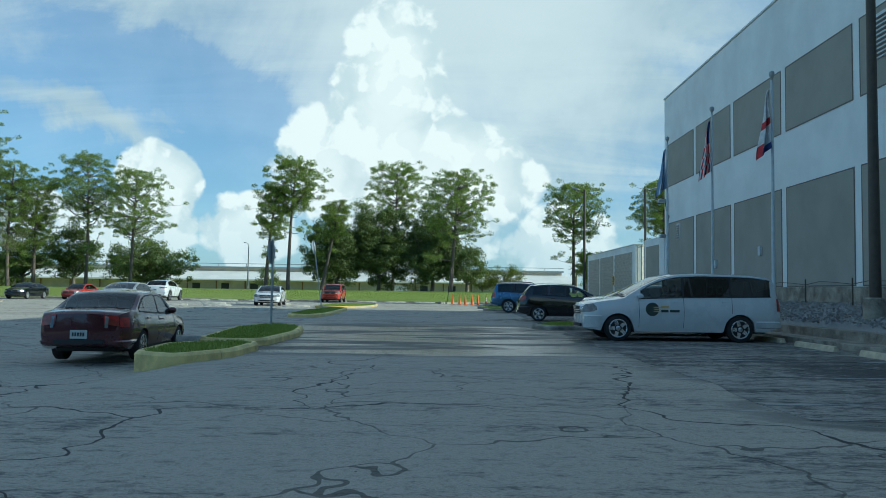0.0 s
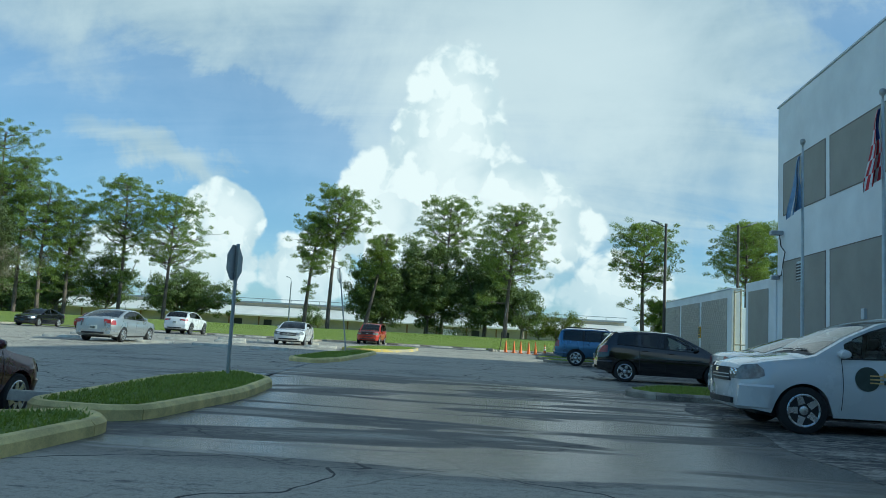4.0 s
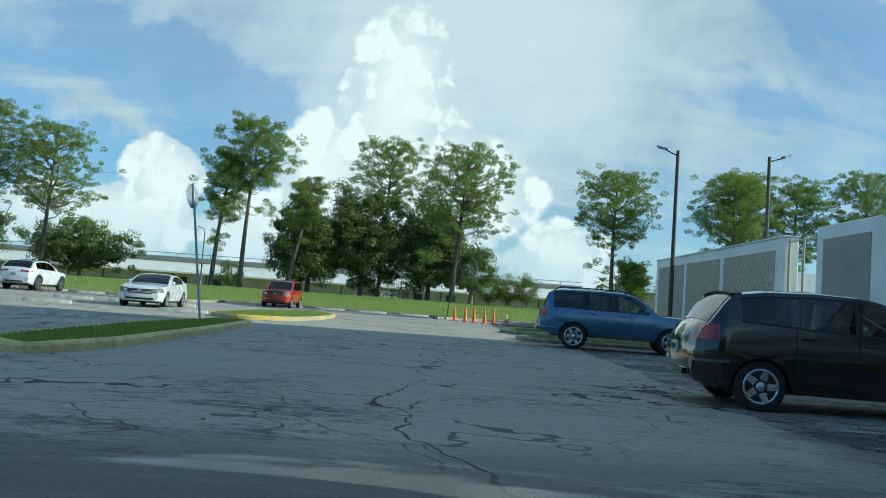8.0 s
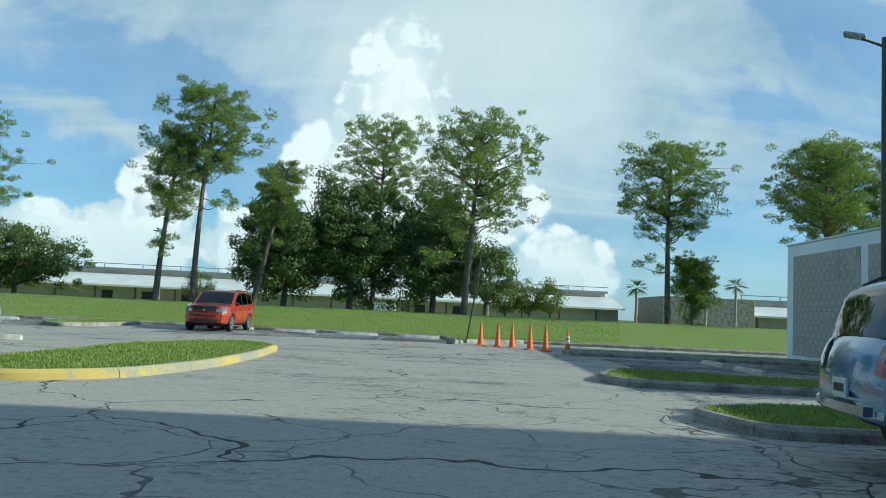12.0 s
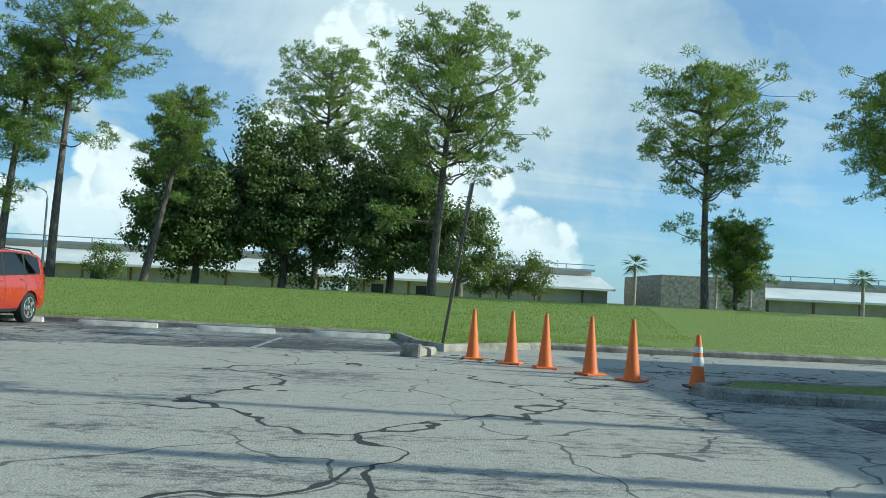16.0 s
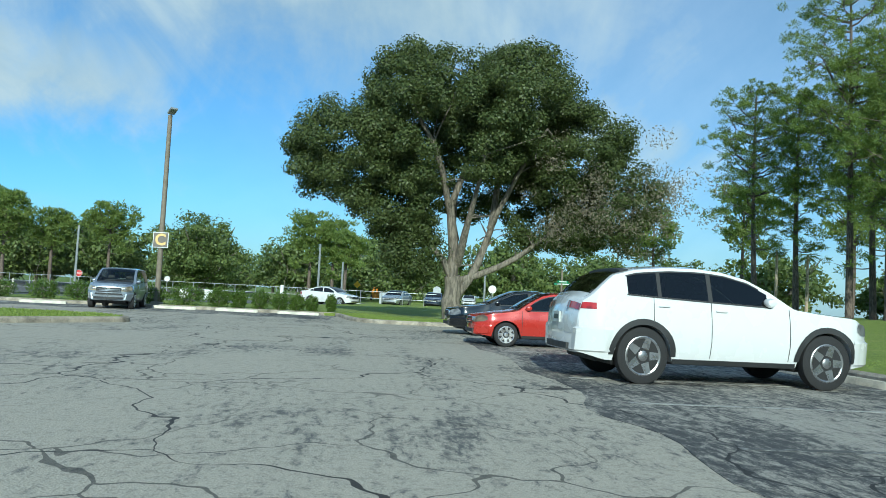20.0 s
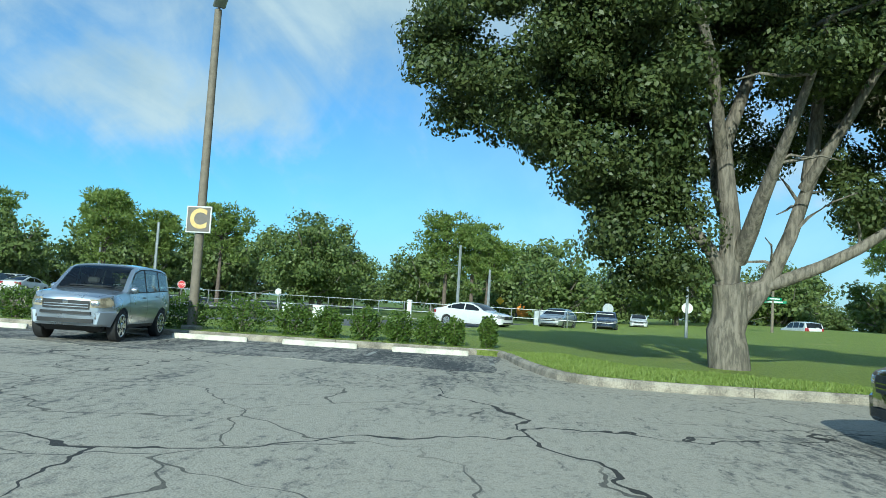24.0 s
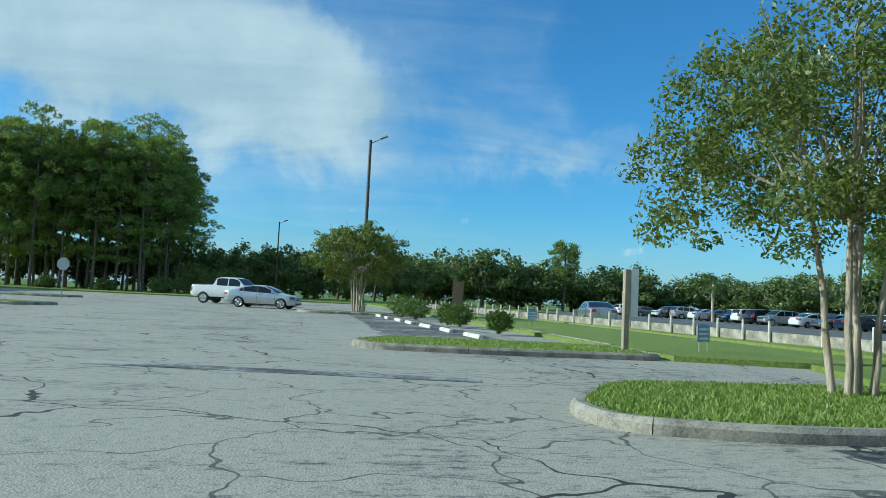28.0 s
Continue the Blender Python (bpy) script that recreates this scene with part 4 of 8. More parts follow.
stop_white = wheel_stop(STOPWHITE)
stop_white.matrix_basis = pose(-6.87, 72.72, 0, 0, 0, 1)
stop_cream = wheel_stop(STOPCREAM)
stop_cream.matrix_basis = pose(9.3, 18.0, 0, 0, 0, 91)
stop_cream["label"] = "cream-painted concrete wheel stop with worn stencilling"
for x, y, a in [(-4.1, 72.7, 0.5), (-1.36, 72.75, -0.5), (-9.7, 73.1, 0), (-22.4, 72.3, 2), (-19.75, 72.15, 1), (-16.9, 72.2, -1), (-25.2, 73.0, 0), (-28.3, 72.6, 1), (-31.6, 72.8, 0), (-34.4, 72.7, 0),
                (-46.9, 47.85, 102), (-47.1, 50.9, 96), (-47.55, 56.2, 93), (-47.8, 58.85, 91), (-47.8, 61.55, 96),
                (-15.2, 43.4, 3), (-12.4, 43.25, -2), (-9.6, 42.95, 1), (-20.2, 44.2, 3), (-17.4, 51.5, 0), (-14.6, 51.8, 2), (-11.9, 58.2, 0), (-9.3, 51.6, 2), (-20.2, 51.2, -2), (-23, 51.4, 0), (-14.3, 58.6, 0), (-17, 58.8, 1),
                (-4.75, 18.0, 0), (-43.6, 10.0, 92), (-43.7, 13.0, 88), (-43.9, 16.0, 91), (-44.0, 19.0, 90), (-44.2, 22.2, 94), (-44.4, 25.4, 90), (-44.6, 28.8, 93)]:
    copy_thing(stop_white, pose(x, y, 0, 0, 0, a))
for y in (9.6, 12.4, 15.2, 20.8, 23.4, 32.4, 36.0, 38.8, 41.6, 44.6, 58.6, 61.3):
    copy_thing(stop_cream, pose(9.35 if y < 50 else 7.7, y, 0, 0, 0, 90 + (y % 3) - 1))


# ---- the large white building ----
BX, BN, BS, BE, BH = 13.14, 44.24, -46.0, 75.0, 12.3
bld = thing("warehouse_building", Matrix(), "large white stucco building with grey-brown wall panels", "building", "", "structure")
part("wall", a_box(BX, BE, BS, BN, 0.0, BH, 0.02), STUCCO, bld)
part("roof_coping", a_box(BX - 0.05, BE + 0.05, BS - 0.05, BN + 0.05, BH, BH + 0.10, 0.02), WHITEMETAL, bld, "thin metal coping along the roof edge")
part("plinth", a_box(BX - 0.06, BX + 0.1, BS, BN - 0.1, 0.9, 1.5, 0.02), CONCRETE, bld)
joints = [43.7, 38.75, 33.62, 28.45, 23.33, 18.2, 13.1, 7.95, 2.8, -2.3, -7.4, -12.5, -17.6, -22.8, -28, -33]
for a, b in zip(joints, joints[1:]):
    for z0, z1 in ((7.2, 9.5), (1.55, 5.08)):
        part("wall_panel", a_box(BX - 0.012, BX + 0.03, b + 0.24, a - 0.24, z0, z1), PANEL, bld)
        bm = bmesh.new()
        for y0, y1, zz0, zz1 in ((b + 0.2, b + 0.24, z0 - 0.04, z1 + 0.04), (a - 0.24, a - 0.2, z0 - 0.04, z1 + 0.04), (b + 0.24, a - 0.24, z0 - 0.04, z0), (b + 0.24, a - 0.24, z1, z1 + 0.04)):
            box(bm, BX - 0.02, BX + 0.02, y0, y1, zz0, zz1)
        part("panel_reveal", bm, PLACARD, bld, "dark line framing a wall panel")
for y in (41.5, 20.6):
    v = part("wall_vent", a_box(BX - 0.06, BX, y - 0.28, y + 0.28, 4.1, 4.95, 0.01), WHITEMETAL, bld) if y > 30 else part("wall_vent", a_box(BX - 0.07, BX, y - 1.3, y + 1.9, 8.0, 9.3, 0.01), WHITEMETAL, bld)
    lo, hi, w0, w1 = (4.15, 4.9, -0.25, 0.25) if y > 30 else (8.05, 9.25, -1.25, 1.85)
    k = 6 if y > 30 else 9
    for i in range(k):
        z = lo + (hi - lo) * i / k
        part("slat", a_box(BX - 0.09, BX - 0.06, y + w0, y + w1, z, z + (hi - lo) / k * 0.5), DARKGAP, v)
for y, z in ((35.7, 2.4), (30.6, 2.75)):
    part("junction_box", a_box(BX - 0.1, BX, y - 0.12, y + 0.12, z, z + 0.36, 0.015), WHITEMETAL, bld)
# cable and flood lamp at the corner
tubes("cable", [([(BX - 0.05, 43.9, 4.5), (BX - 0.12, 43.4, 4.5), (BX - 0.15, 43.1, 5.0), (BX - 0.1, 43.0, 5.5), (BX - 0.1, 43.5, 5.8), (BX - 0.15, 43.55, 6.3)], [0.025] * 6)], DARKPLASTIC, bld, "loose black cable", 6)
part("flood_lamp", a_box(BX - 0.55, BX - 0.02, 43.4, 43.75, 6.3, 6.5, 0.03), SIGNBACK, bld)
part("flood_lamp", a_box(BX - 0.35, BX - 0.02, 43.85, 44.1, 4.35, 4.55, 0.03), SIGNBACK, bld)
# low yard walls north of the corner, with a gate gap
yard = thing("yard_wall", Matrix(), "white-framed yard wall with split-block panels and a gate gap", "wall", "", "structure")
part("wall", a_box(BX - 0.06, BX + 0.5, BN + 0.01, 48.6, 0, 4.5, 0.02), STUCCO, yard)
part("wall_panel", a_box(BX - 0.09, BX - 0.06, 45.2, 48.1, 0.75, 4.05), PANEL, yard)
part("wall", a_box(BX - 0.02, BX + 0.5, 51.2, 68.8, 0, 4.38, 0.02), STUCCO, yard)
part("coping", a_box(BX - 0.06, BX + 0.54, 51.15, 68.85, 4.38, 4.46, 0.02), WHITEMETAL, yard)
part("wall", a_box(BX + 0.5, 60, 68.3, 68.8, 0, 4.3, 0.02), STUCCO, yard)
for y0, y1 in ((52.0, 57.45), (58.0, 62.9), (63.4, 68.2)):
    panel = part("wall_panel", a_box(BX - 0.05, BX - 0.02, y0, y1, 0.2, 3.95), BLOCK, yard)
    rows_n, cols = 16, 12
    blk = a_box(-0.03, 0.0, -(y1 - y0) / cols / 2 + 0.008, (y1 - y0) / cols / 2 - 0.008, -0.108, 0.108, 0.012)
    me_b = bpy.data.meshes.new("block")
    blk.to_mesh(me_b)
    blk.free()
    me_b.materials.append(BLOCK)
    for j in range(rows_n):
        for i in range(cols - j % 2):
            if noise.noise((i * 3.7 + y0, j * 5.3, 1.5)) < -0.42:
                continue
            ob = new("block", me_b)
            ob.parent = panel
            ob.location = (BX - 0.05 + 0.016 + 0.007 * noise.noise((i * 2.9, j * 4.1 + y0, 7.5)), y0 + (y1 - y0) * (i + 0.5 * (1 + j % 2)) / cols, 0.32 + 0.232 * j)
notice = part("notice", a_box(BX - 0.09, BX - 0.05, 57.5, 58.0, 1.75, 2.45, 0.006), SIGNYELLOW, yard, "yellow notice with a black picture panel")
part("picture_panel", a_box(BX - 0.095, BX - 0.09, 57.56, 57.94, 2.0, 2.4), BARS, notice)
part("notice_mark", a_box(BX - 0.1, BX - 0.095, 57.68, 57.82, 2.08, 2.32, 0.002), SIGNYELLOW, notice)
part("lettering_bar", a_box(BX - 0.095, BX - 0.09, 57.58, 57.92, 1.82, 1.92), BARS, notice)
rack = thing("metal_rack", pose(11.7, 53.9, 0.16), "dark blue steel rack of upright bars by the yard wall", "rack")
for z_ in (0.08, 0.82):
    tubes("rail", [([(-0.75, 0, z_), (0.55, 0, z_)], [0.022, 0.022])], NAVYSTEEL, rack, "", 6)
for i in range(8):
    tubes("upright", [([(-0.7 + 0.17 * i, 0, -0.2 if i in (0, 7) else 0.08), (-0.7 + 0.17 * i, 0, 0.82)], [0.018, 0.018])], NAVYSTEEL, rack, "", 6)
for z_ in (0.02, 0.42):
    tubes("step_rail", [([(0.55, 0, z_), (1.0, 0, z_)], [0.02, 0.02])], NAVYSTEEL, rack, "", 6)
tubes("upright", [([(1.0, 0, -0.2), (1.0, 0, 0.42)], [0.018, 0.018])], NAVYSTEEL, rack, "", 6)
blk2 = thing("concrete_block", pose(12.3, 51.7, 0.12), "weathered pale concrete block by the gate gap", "concrete block")
part("block", a_box(-0.55, 0.45, -0.3, 0.3, -0.15, 0.36, 0.03), CONCRETE, blk2)
gate = thing("pipe_gate", Matrix(), "rusty yellow pipe gate frame standing in the wall gap", "gate")
tubes("gate_frame", [([(BX + 0.1, y, 0), (BX + 0.1, y, 4.3)], [0.05, 0.05]) for y in (51.05, 48.8, 49.9)] + [([(BX + 0.1, 48.8, z), (BX + 0.1, 51.05, z)], [0.03, 0.03]) for z in (1.4, 4.2)], STOPCREAM, gate)
tagged(gate, "", "gate")
# the planted bed along the wall: low retaining wall, gravel bank, chain fence
bed = thing("gravel_bed", Matrix(), "sloping bed of pale gravel behind a low concrete wall", "gravel bed", "", "structure")
RW = [(10.5, -40), (10.5, 20.0), (9.75, 35.5), (10.3, 40.0), (11.6, 45.0)]
verts, faces = [], []
for i, (x, y) in enumerate(RW):
    verts += [(x, y, 0), (x, y, 0.38), (x + 0.2, y, 0.4), (x + 0.2, y, 0.0)]
    if i:
        o = (i - 1) * 4
        faces += [(o, o + 4, o + 5, o + 1), (o + 1, o + 5, o + 6, o + 2), (o + 2, o + 6, o + 7, o + 3)]
raw("retaining_wall", verts, faces, CONCRETE, bed, "stained low concrete retaining wall")
part("kerb_step", prism([(9.75, -40), (9.75, 20), (9.35, 35.3), (9.75, 35.5), (10.5, 20), (10.5, -40)], -0.05, 0.16, 0.02), CONCRETE, bed)
verts, faces, nn = [], [], 26
for i in range(nn):
    y = -40 + 85 * i / (nn - 1)
    x0 = float(np.interp(y, [p[1] for p in RW], [p[0] for p in RW])) + 0.2
    for k in range(7):
        t = k / 6
        verts.append((x0 + (BX - x0) * t, y, 0.36 + 0.62 * t ** 0.8 * (0.55 + 0.45 * min(1, max(0, (44 - y) / 14))) + 0.04 * noise.noise((x0 + k, y, 1.0))))
for i in range(nn - 1):
    for k in range(6):
        o = i * 7 + k
        faces.append((o, o + 1, o + 8, o + 7))
raw("gravel_bank", verts, faces, GRAVEL, bed, "", 60)
pts = np.stack([rng.uniform(10.7, 13.0, 9000), rng.uniform(12, 44, 9000)], 1)
pz = 0.40 + 0.62 * np.clip((pts[:, 0] - 10.4) / 2.7, 0, 1) ** 0.8 * (0.55 + 0.45 * np.clip((44 - pts[:, 1]) / 14, 0, 1))
tagged(quads("gravel", leaf_quads(np.column_stack([pts, pz]), 0.10, 0.5, 0, 0.8), len(pts), GRAVEL, None, "loose pale gravel on the bank"), "", "gravel", "", "stuff")
fence = thing("wire_fence", Matrix(), "thin dark wire fence on short posts along the wall", "fence")
for y in np.arange(14, 44, 3.0):
    tubes("post", [([(12.75, float(y), 0.8), (12.75, float(y), 1.75)], [0.025, 0.025])], BRONZE, fence, "", 6)
tubes("wire", [([(12.75, float(y), 1.62 + 0.06 * math.sin(y * 2.1)) for y in np.arange(14, 43.1, 1.0)], [0.012] * 30)], BRONZE, fence, "", 5)

# ---- the long low building beyond the pines ----
far = thing("long_low_building", Matrix(), "long beige building with a white metal roof and roof railing", "building", "", "structure")


def far_block(x0, y0, x1, y1, h0, h1, deep=26.0):
    """Wall, sloping roof and a railing behind it, along the line from one end to the other."""
    d = Vector((x1 - x0, y1 - y0, 0))
    ln = d.length
    d.normalize()
    m = Matrix.Translation((x0, y0, 0)) @ Matrix(((d.x, -d.y, 0, 0), (d.y, d.x, 0, 0), (0, 0, 1, 0), (0, 0, 0, 1)))

    def put(nm, bm, mt):
        bmesh.ops.transform(bm, matrix=m, verts=bm.verts)
        return part(nm, bm, mt, far)

    put("wall", a_box(0, ln, 0, deep, -0.5, h0), BEIGE)
    roof = bmesh.new()
    vs = [roof.verts.new(p) for p in ((-0.5, -1.4, h0 - 0.25), (ln + 0.5, -1.4, h0 - 0.25), (ln + 0.5, 5.0, h1 - 0.25), (-0.5, 5.0, h1 - 0.25), (-0.5, -1.4, h0), (ln + 0.5, -1.4, h0), (ln + 0.5, 5.0, h1), (-0.5, 5.0, h1))]
    for q in ((0, 3, 2, 1), (4, 5, 6, 7), (0, 1, 5, 4), (1, 2, 6, 5), (2, 3, 7, 6), (3, 0, 4, 7)):
        roof.faces.new([vs[i] for i in q])
    put("roof", roof, ROOFMETAL)
    put("upper_storey", a_box(0.5, ln - 0.5, 5.0, deep, h0, h1 + 0.55), BEIGE)
    put("roof_edge", a_box(0.2, ln - 0.2, 4.6, deep, h1 + 0.55, h1 + 0.85), SIGNBACK)
    put("rail", a_box(0.2, ln - 0.2, 4.7, 4.85, h1 + 1.35, h1 + 1.45), SIGNBACK)
    k = 0.0
    while k < ln:
        put("rail_post", a_box(k + 0.3, k + 0.4, 4.7, 4.85, h1 + 0.85, h1 + 1.4), SIGNBACK)
        put("pilaster", a_box(k + 1.0, k + 1.25, -0.12, 0.0, -0.5, h0 - 0.3), WOODBROWN)
        if int(k * 7) % 3 == 1:
            put("window", a_box(k + 2.0, k + 3.4, -0.06, 0.02, 0.9, 2.0), DARKGAP)
        elif int(k * 5) % 4 == 1:
            put("door", a_box(k + 2.0, k + 3.0, -0.06, 0.02, -0.4, 1.9), PLACARD)
        k += 5.2


far_block(-100, 137, 23.5, 146.0, 2.75, 4.35)
far_block(40, 142, 105, 136, 2.6, 4.0)
part("block_end", a_box(28, 40, 140, 155, 0, 4.6, 0.05), CONCRETE, far)


# ---- trees ----
def bent(p0, p1, bow, n=6, wob=0.0):
    """A limb's line from p0 to p1, bowed sideways and upwards."""
    p0, p1, bow = np.array(p0, float), np.array(p1, float), np.array(bow, float)
    t = np.linspace(0, 1, n)[:, None]
    return p0 + (p1 - p0) * t + bow * (4 * t * (1 - t)) + (rng.normal(0, wob, (n, 3)) if wob else 0) * (t > 0)


def taper(r0, r1, n=6):
    return list(np.linspace(r0, r1, n))


def pine(x, y, z, h, spread, label="tall pine with a bare trunk and rounded crown", low=0.5, lean=(0, 0), dense=1.0, leaf=0.2, trunk_r=0.26, per=120, group="pines on the lawn", strays=2, limbs=None):
    """A slash pine: straight bare trunk, rising open limbs, flat sprays of needles on their outer ends."""
    root = thing("pine_tree", pose(x, y, z), label, "tree", group)
    near = leaf < 0.3
    top = np.array([lean[0], lean[1], h * 0.92])
    trunk = bent((0, 0, -0.4), top, (rng.normal(0, 0.15), rng.normal(0, 0.15), 0), 9)
    tubes("trunk", [(trunk, taper(trunk_r, trunk_r * 0.25, 9))], PINEBARK, root, "", 8)
    branches, main, centres, radii = [], [], [], []
    k = limbs or int(16 + 5.5 * spread * dense)
    z0, z1 = h * low, h * 0.955
    for i in range(k):
        a = i * 2.399 + rng.uniform(-0.5, 0.5)
        up = float(np.clip((i + 0.5) / k + rng.normal(0, 0.05), 0, 1)) ** 0.8
        dome = math.sqrt(max(0.05, 1 - ((up - 0.5) / 0.56) ** 2)) if up > 0.5 else 0.5 + 1.0 * up
        lump = 1 + 0.35 * noise.noise((math.cos(a) * 1.5 + x, math.sin(a) * 1.5 + y, up * 3))
        reach = max(0.3, spread * 0.92 * dome * lump * rng.uniform(0.7, 1.0))
        tip = np.array([math.cos(a) * reach, math.sin(a) * reach, z0 + (z1 - z0) * (0.04 + 0.93 * up)])
        tip[:2] += np.array(lean) * tip[2] / h
        f = float(np.clip((tip[2] - 0.45 * reach - 0.3) / (h * 0.92), low * 0.72, 0.97))
        j = min(7, int(f * 8))
        base = trunk[j] + (trunk[j + 1] - trunk[j]) * (f * 8 - j)
        line_ = bent(base, tip, (0, 0, -0.10 * reach), 6, 0.09)
        branches.append((line_, taper(0.03 + 0.017 * reach, 0.014, 6)))
        main.append(len(branches) - 1)
        size = rng.uniform(0.30, 0.46) * (1.0 if near else 1.6)
        fan = 0.40 * spread ** 0.7
        for g in range(9 if near else 4):
            q = 1.0 if g == 0 else rng.uniform(0.55, 1.0)
            m = min(4, int(q * 5))
            b_ = line_[m] + (line_[m + 1] - line_[m]) * (q * 5 - m)
            c = b_ + (rng.normal(0, 1, 3) * [1.0, 1.0, 0.5] * fan + [0, 0, 0.2 * fan] if g else 0)
            c[2] = min(c[2], z1 - rng.uniform(0, 0.5))
            centres.append(c)
            radii.append(size * rng.uniform(0.75, 1.2))
            if g % 2 and near:
                branches.append((bent(b_, c, (0, 0, -0.06), 4, 0.04), taper(0.022, 0.008, 4)))
    for i in range(strays):
        f = rng.uniform(max(0.22, low - 0.22), low)
        base = trunk[0] + (trunk[-1] - trunk[0]) * f
        a = rng.uniform(0, 6.28)
        tip = base + np.array([math.cos(a), math.sin(a), 0.1]) * spread * rng.uniform(0.4, 0.75)
        line_ = bent(base, tip, (0, 0, -0.2), 5)
        branches.append((line_, taper(0.05, 0.012, 5)))
        for q in range(4):
            centres.append(line_[3 + q % 2] + rng.normal(0, 0.5, 3) * [1, 1, 0.6])
            radii.append(rng.uniform(0.28, 0.5))
    if group == "pines on the lawn":
        for i in main:
            tubes("limb", [branches[i]], PINEBARK, root, "", 5)
        tagged(tubes("twigwork", [b for i, b in enumerate(branches) if i not in main], PINEBARK, root, "", 4), kind="stuff")
    else:
        tagged(tubes("limbwork", branches, PINEBARK, root, "", 5), kind="stuff")
    pts, out = sprays(centres, radii, int(per * (0.78 if near else 1.0)), 0.6, 0.3)
    vs, n = needle_tris(pts, out, 0.22 if near else 0.34, 0.13 if near else 0.24)
    quads("crown", vs, n, PINE, root, "", 3)
    return root


def broadleaf(x, y, z, h, rx, ry, low, label, leaf=0.2, clumps=150, per=110, trunk_r=0.25, mat=OAKLEAF, bark=OAKBARK, group="", name="oak_tree", fork=0.22, limbs=9, hollow=0.55, lump=0.9):
    """A spreading tree: forked trunk, limbs that reach the crown, leaves in clumps on an uneven dome."""
    root = thing(name, pose(x, y, z), label, "tree", group)
    fork_z = h * fork
    ls, centres, radii = [(bent((0, 0, -0.3), (0.05, 0, fork_z), (0.05, 0.03, 0), 5), taper(trunk_r * 1.25, trunk_r * 0.85, 5))], [], []
    tips = []
    for i in range(limbs):
        a = i * 2.399 + rng.uniform(-0.3, 0.3)
        u = rng.uniform(0.45, 0.85)
        tip = np.array([math.cos(a) * rx * u, math.sin(a) * ry * u, low + (h - low) * rng.uniform(0.25, 0.85)])
        line_ = bent((0.05, 0, fork_z * rng.uniform(0.75, 1.0)), tip, (0, 0, -0.1 * h * rng.uniform(0, 1)), 6, 0.06)
        ls.append((line_, taper(trunk_r * 0.55, 0.035, 6)))
        tips.append(line_)
        for q in range(3):
            e = line_[3] + rng.normal(0, 1.0, 3) * [rx * 0.25, ry * 0.25, (h - low) * 0.18]
            ls.append((bent(line_[2 + q % 2], e, (0, 0, 0.1), 4, 0.04), taper(trunk_r * 0.2, 0.02, 4)))
    tubes("trunk", ls[:1], bark, root, "", 8)
    tagged(tubes("limbwork", ls[1:], bark, root, "", 7), kind="stuff")
    for i in range(clumps):
        v = rng.normal(size=3)
        v /= np.linalg.norm(v)
        k = rng.uniform(hollow, 1.0) ** 0.6
        bump = 0.86 + 0.26 * noise.noise((v[0] * 1.7 + x, v[1] * 1.7 + y, v[2] * 1.7)) * 2
        c = np.array([v[0] * rx, v[1] * ry, 0]) * k * bump
        zc = low + (h - low) * 0.42
        c[2] = zc + v[2] * ((h - zc) if v[2] > 0 else (zc - low)) * k * bump
        centres.append(c)
        radii.append(lump * rng.uniform(0.6, 1.25))
    pts, out = sprays(centres, [q * 0.85 for q in radii], per, 0.8, 0.2)
    quads("crown", leaf_quads(pts, leaf, 0.9, 0.1, 0.62, out), len(pts), mat, root)
    return root


def palm(x, y, z, h, label="cabbage palm with a round head of fronds"):
    root = thing("palm_tree", pose(x, y, z), label, "tree", "palms")
    tubes("trunk", [(bent((0, 0, -0.2), (0.1, 0.05, h - 0.8), (0.06, 0, 0), 6), taper(0.2, 0.15, 6))], PALEBARK, root, "", 8)
    vs = []
    for i in range(34):
        a, e = i * 2.399, rng.uniform(-0.9, 1.2)
        d = np.array([math.cos(a) * math.cos(e), math.sin(a) * math.cos(e), math.sin(e)])
        side = np.array([-math.sin(a), math.cos(a), 0])
        b0 = np.array([0.1, 0.05, h - 0.8])
        mid = b0 + d * 0.75
        for k in range(9):
            s = side * (k - 4) * 0.09
            tip = mid + d * 0.65 + s * 2.2 + [0, 0, -0.25]
            vs += [b0 + d * 0.3, mid + s + [0, 0, 0.02], tip, mid + s * 0.8]
    quads("crown", np.array(vs), len(vs) // 4, PALMLEAF, root)
    return root


def bush(x, y, w, d, h, label="clipped leafy green shrub", group="hedge along the kerb", leaf=0.075, n=2600, mat=BUSHLEAF, z=0.1):
    root = thing("shrub", pose(x, y, z), label, "shrub", group)
    stems = [(bent((rng.normal(0, 0.05), rng.normal(0, 0.05), -0.05), (rng.normal(0, w * 0.22), rng.normal(0, d * 0.22), h * rng.uniform(0.6, 0.9)), (0, 0, 0), 4, 0.03), taper(0.016, 0.006, 4)) for i in range(14)]
    tubes("stem", stems, OAKBARK, root, "", 5)
    v = rng.normal(size=(n, 3))
    v /= np.linalg.norm(v, axis=1)[:, None]
    k = rng.uniform(0.25, 1, n) ** 0.45
    lump = np.array([1 + 0.55 * noise.noise((a * 2.2 + x, b * 2.2 + y, c * 2.2)) for a, b, c in v])
    p = v * (k * lump)[:, None] * [w / 2, d / 2, h * 0.55] + [0, 0, h * 0.5]
    p = p[p[:, 2] > 0.03]
    quads("foliage", leaf_quads(p, leaf, 0.8, -0.2, 0.6), len(p), mat, root)
    return root


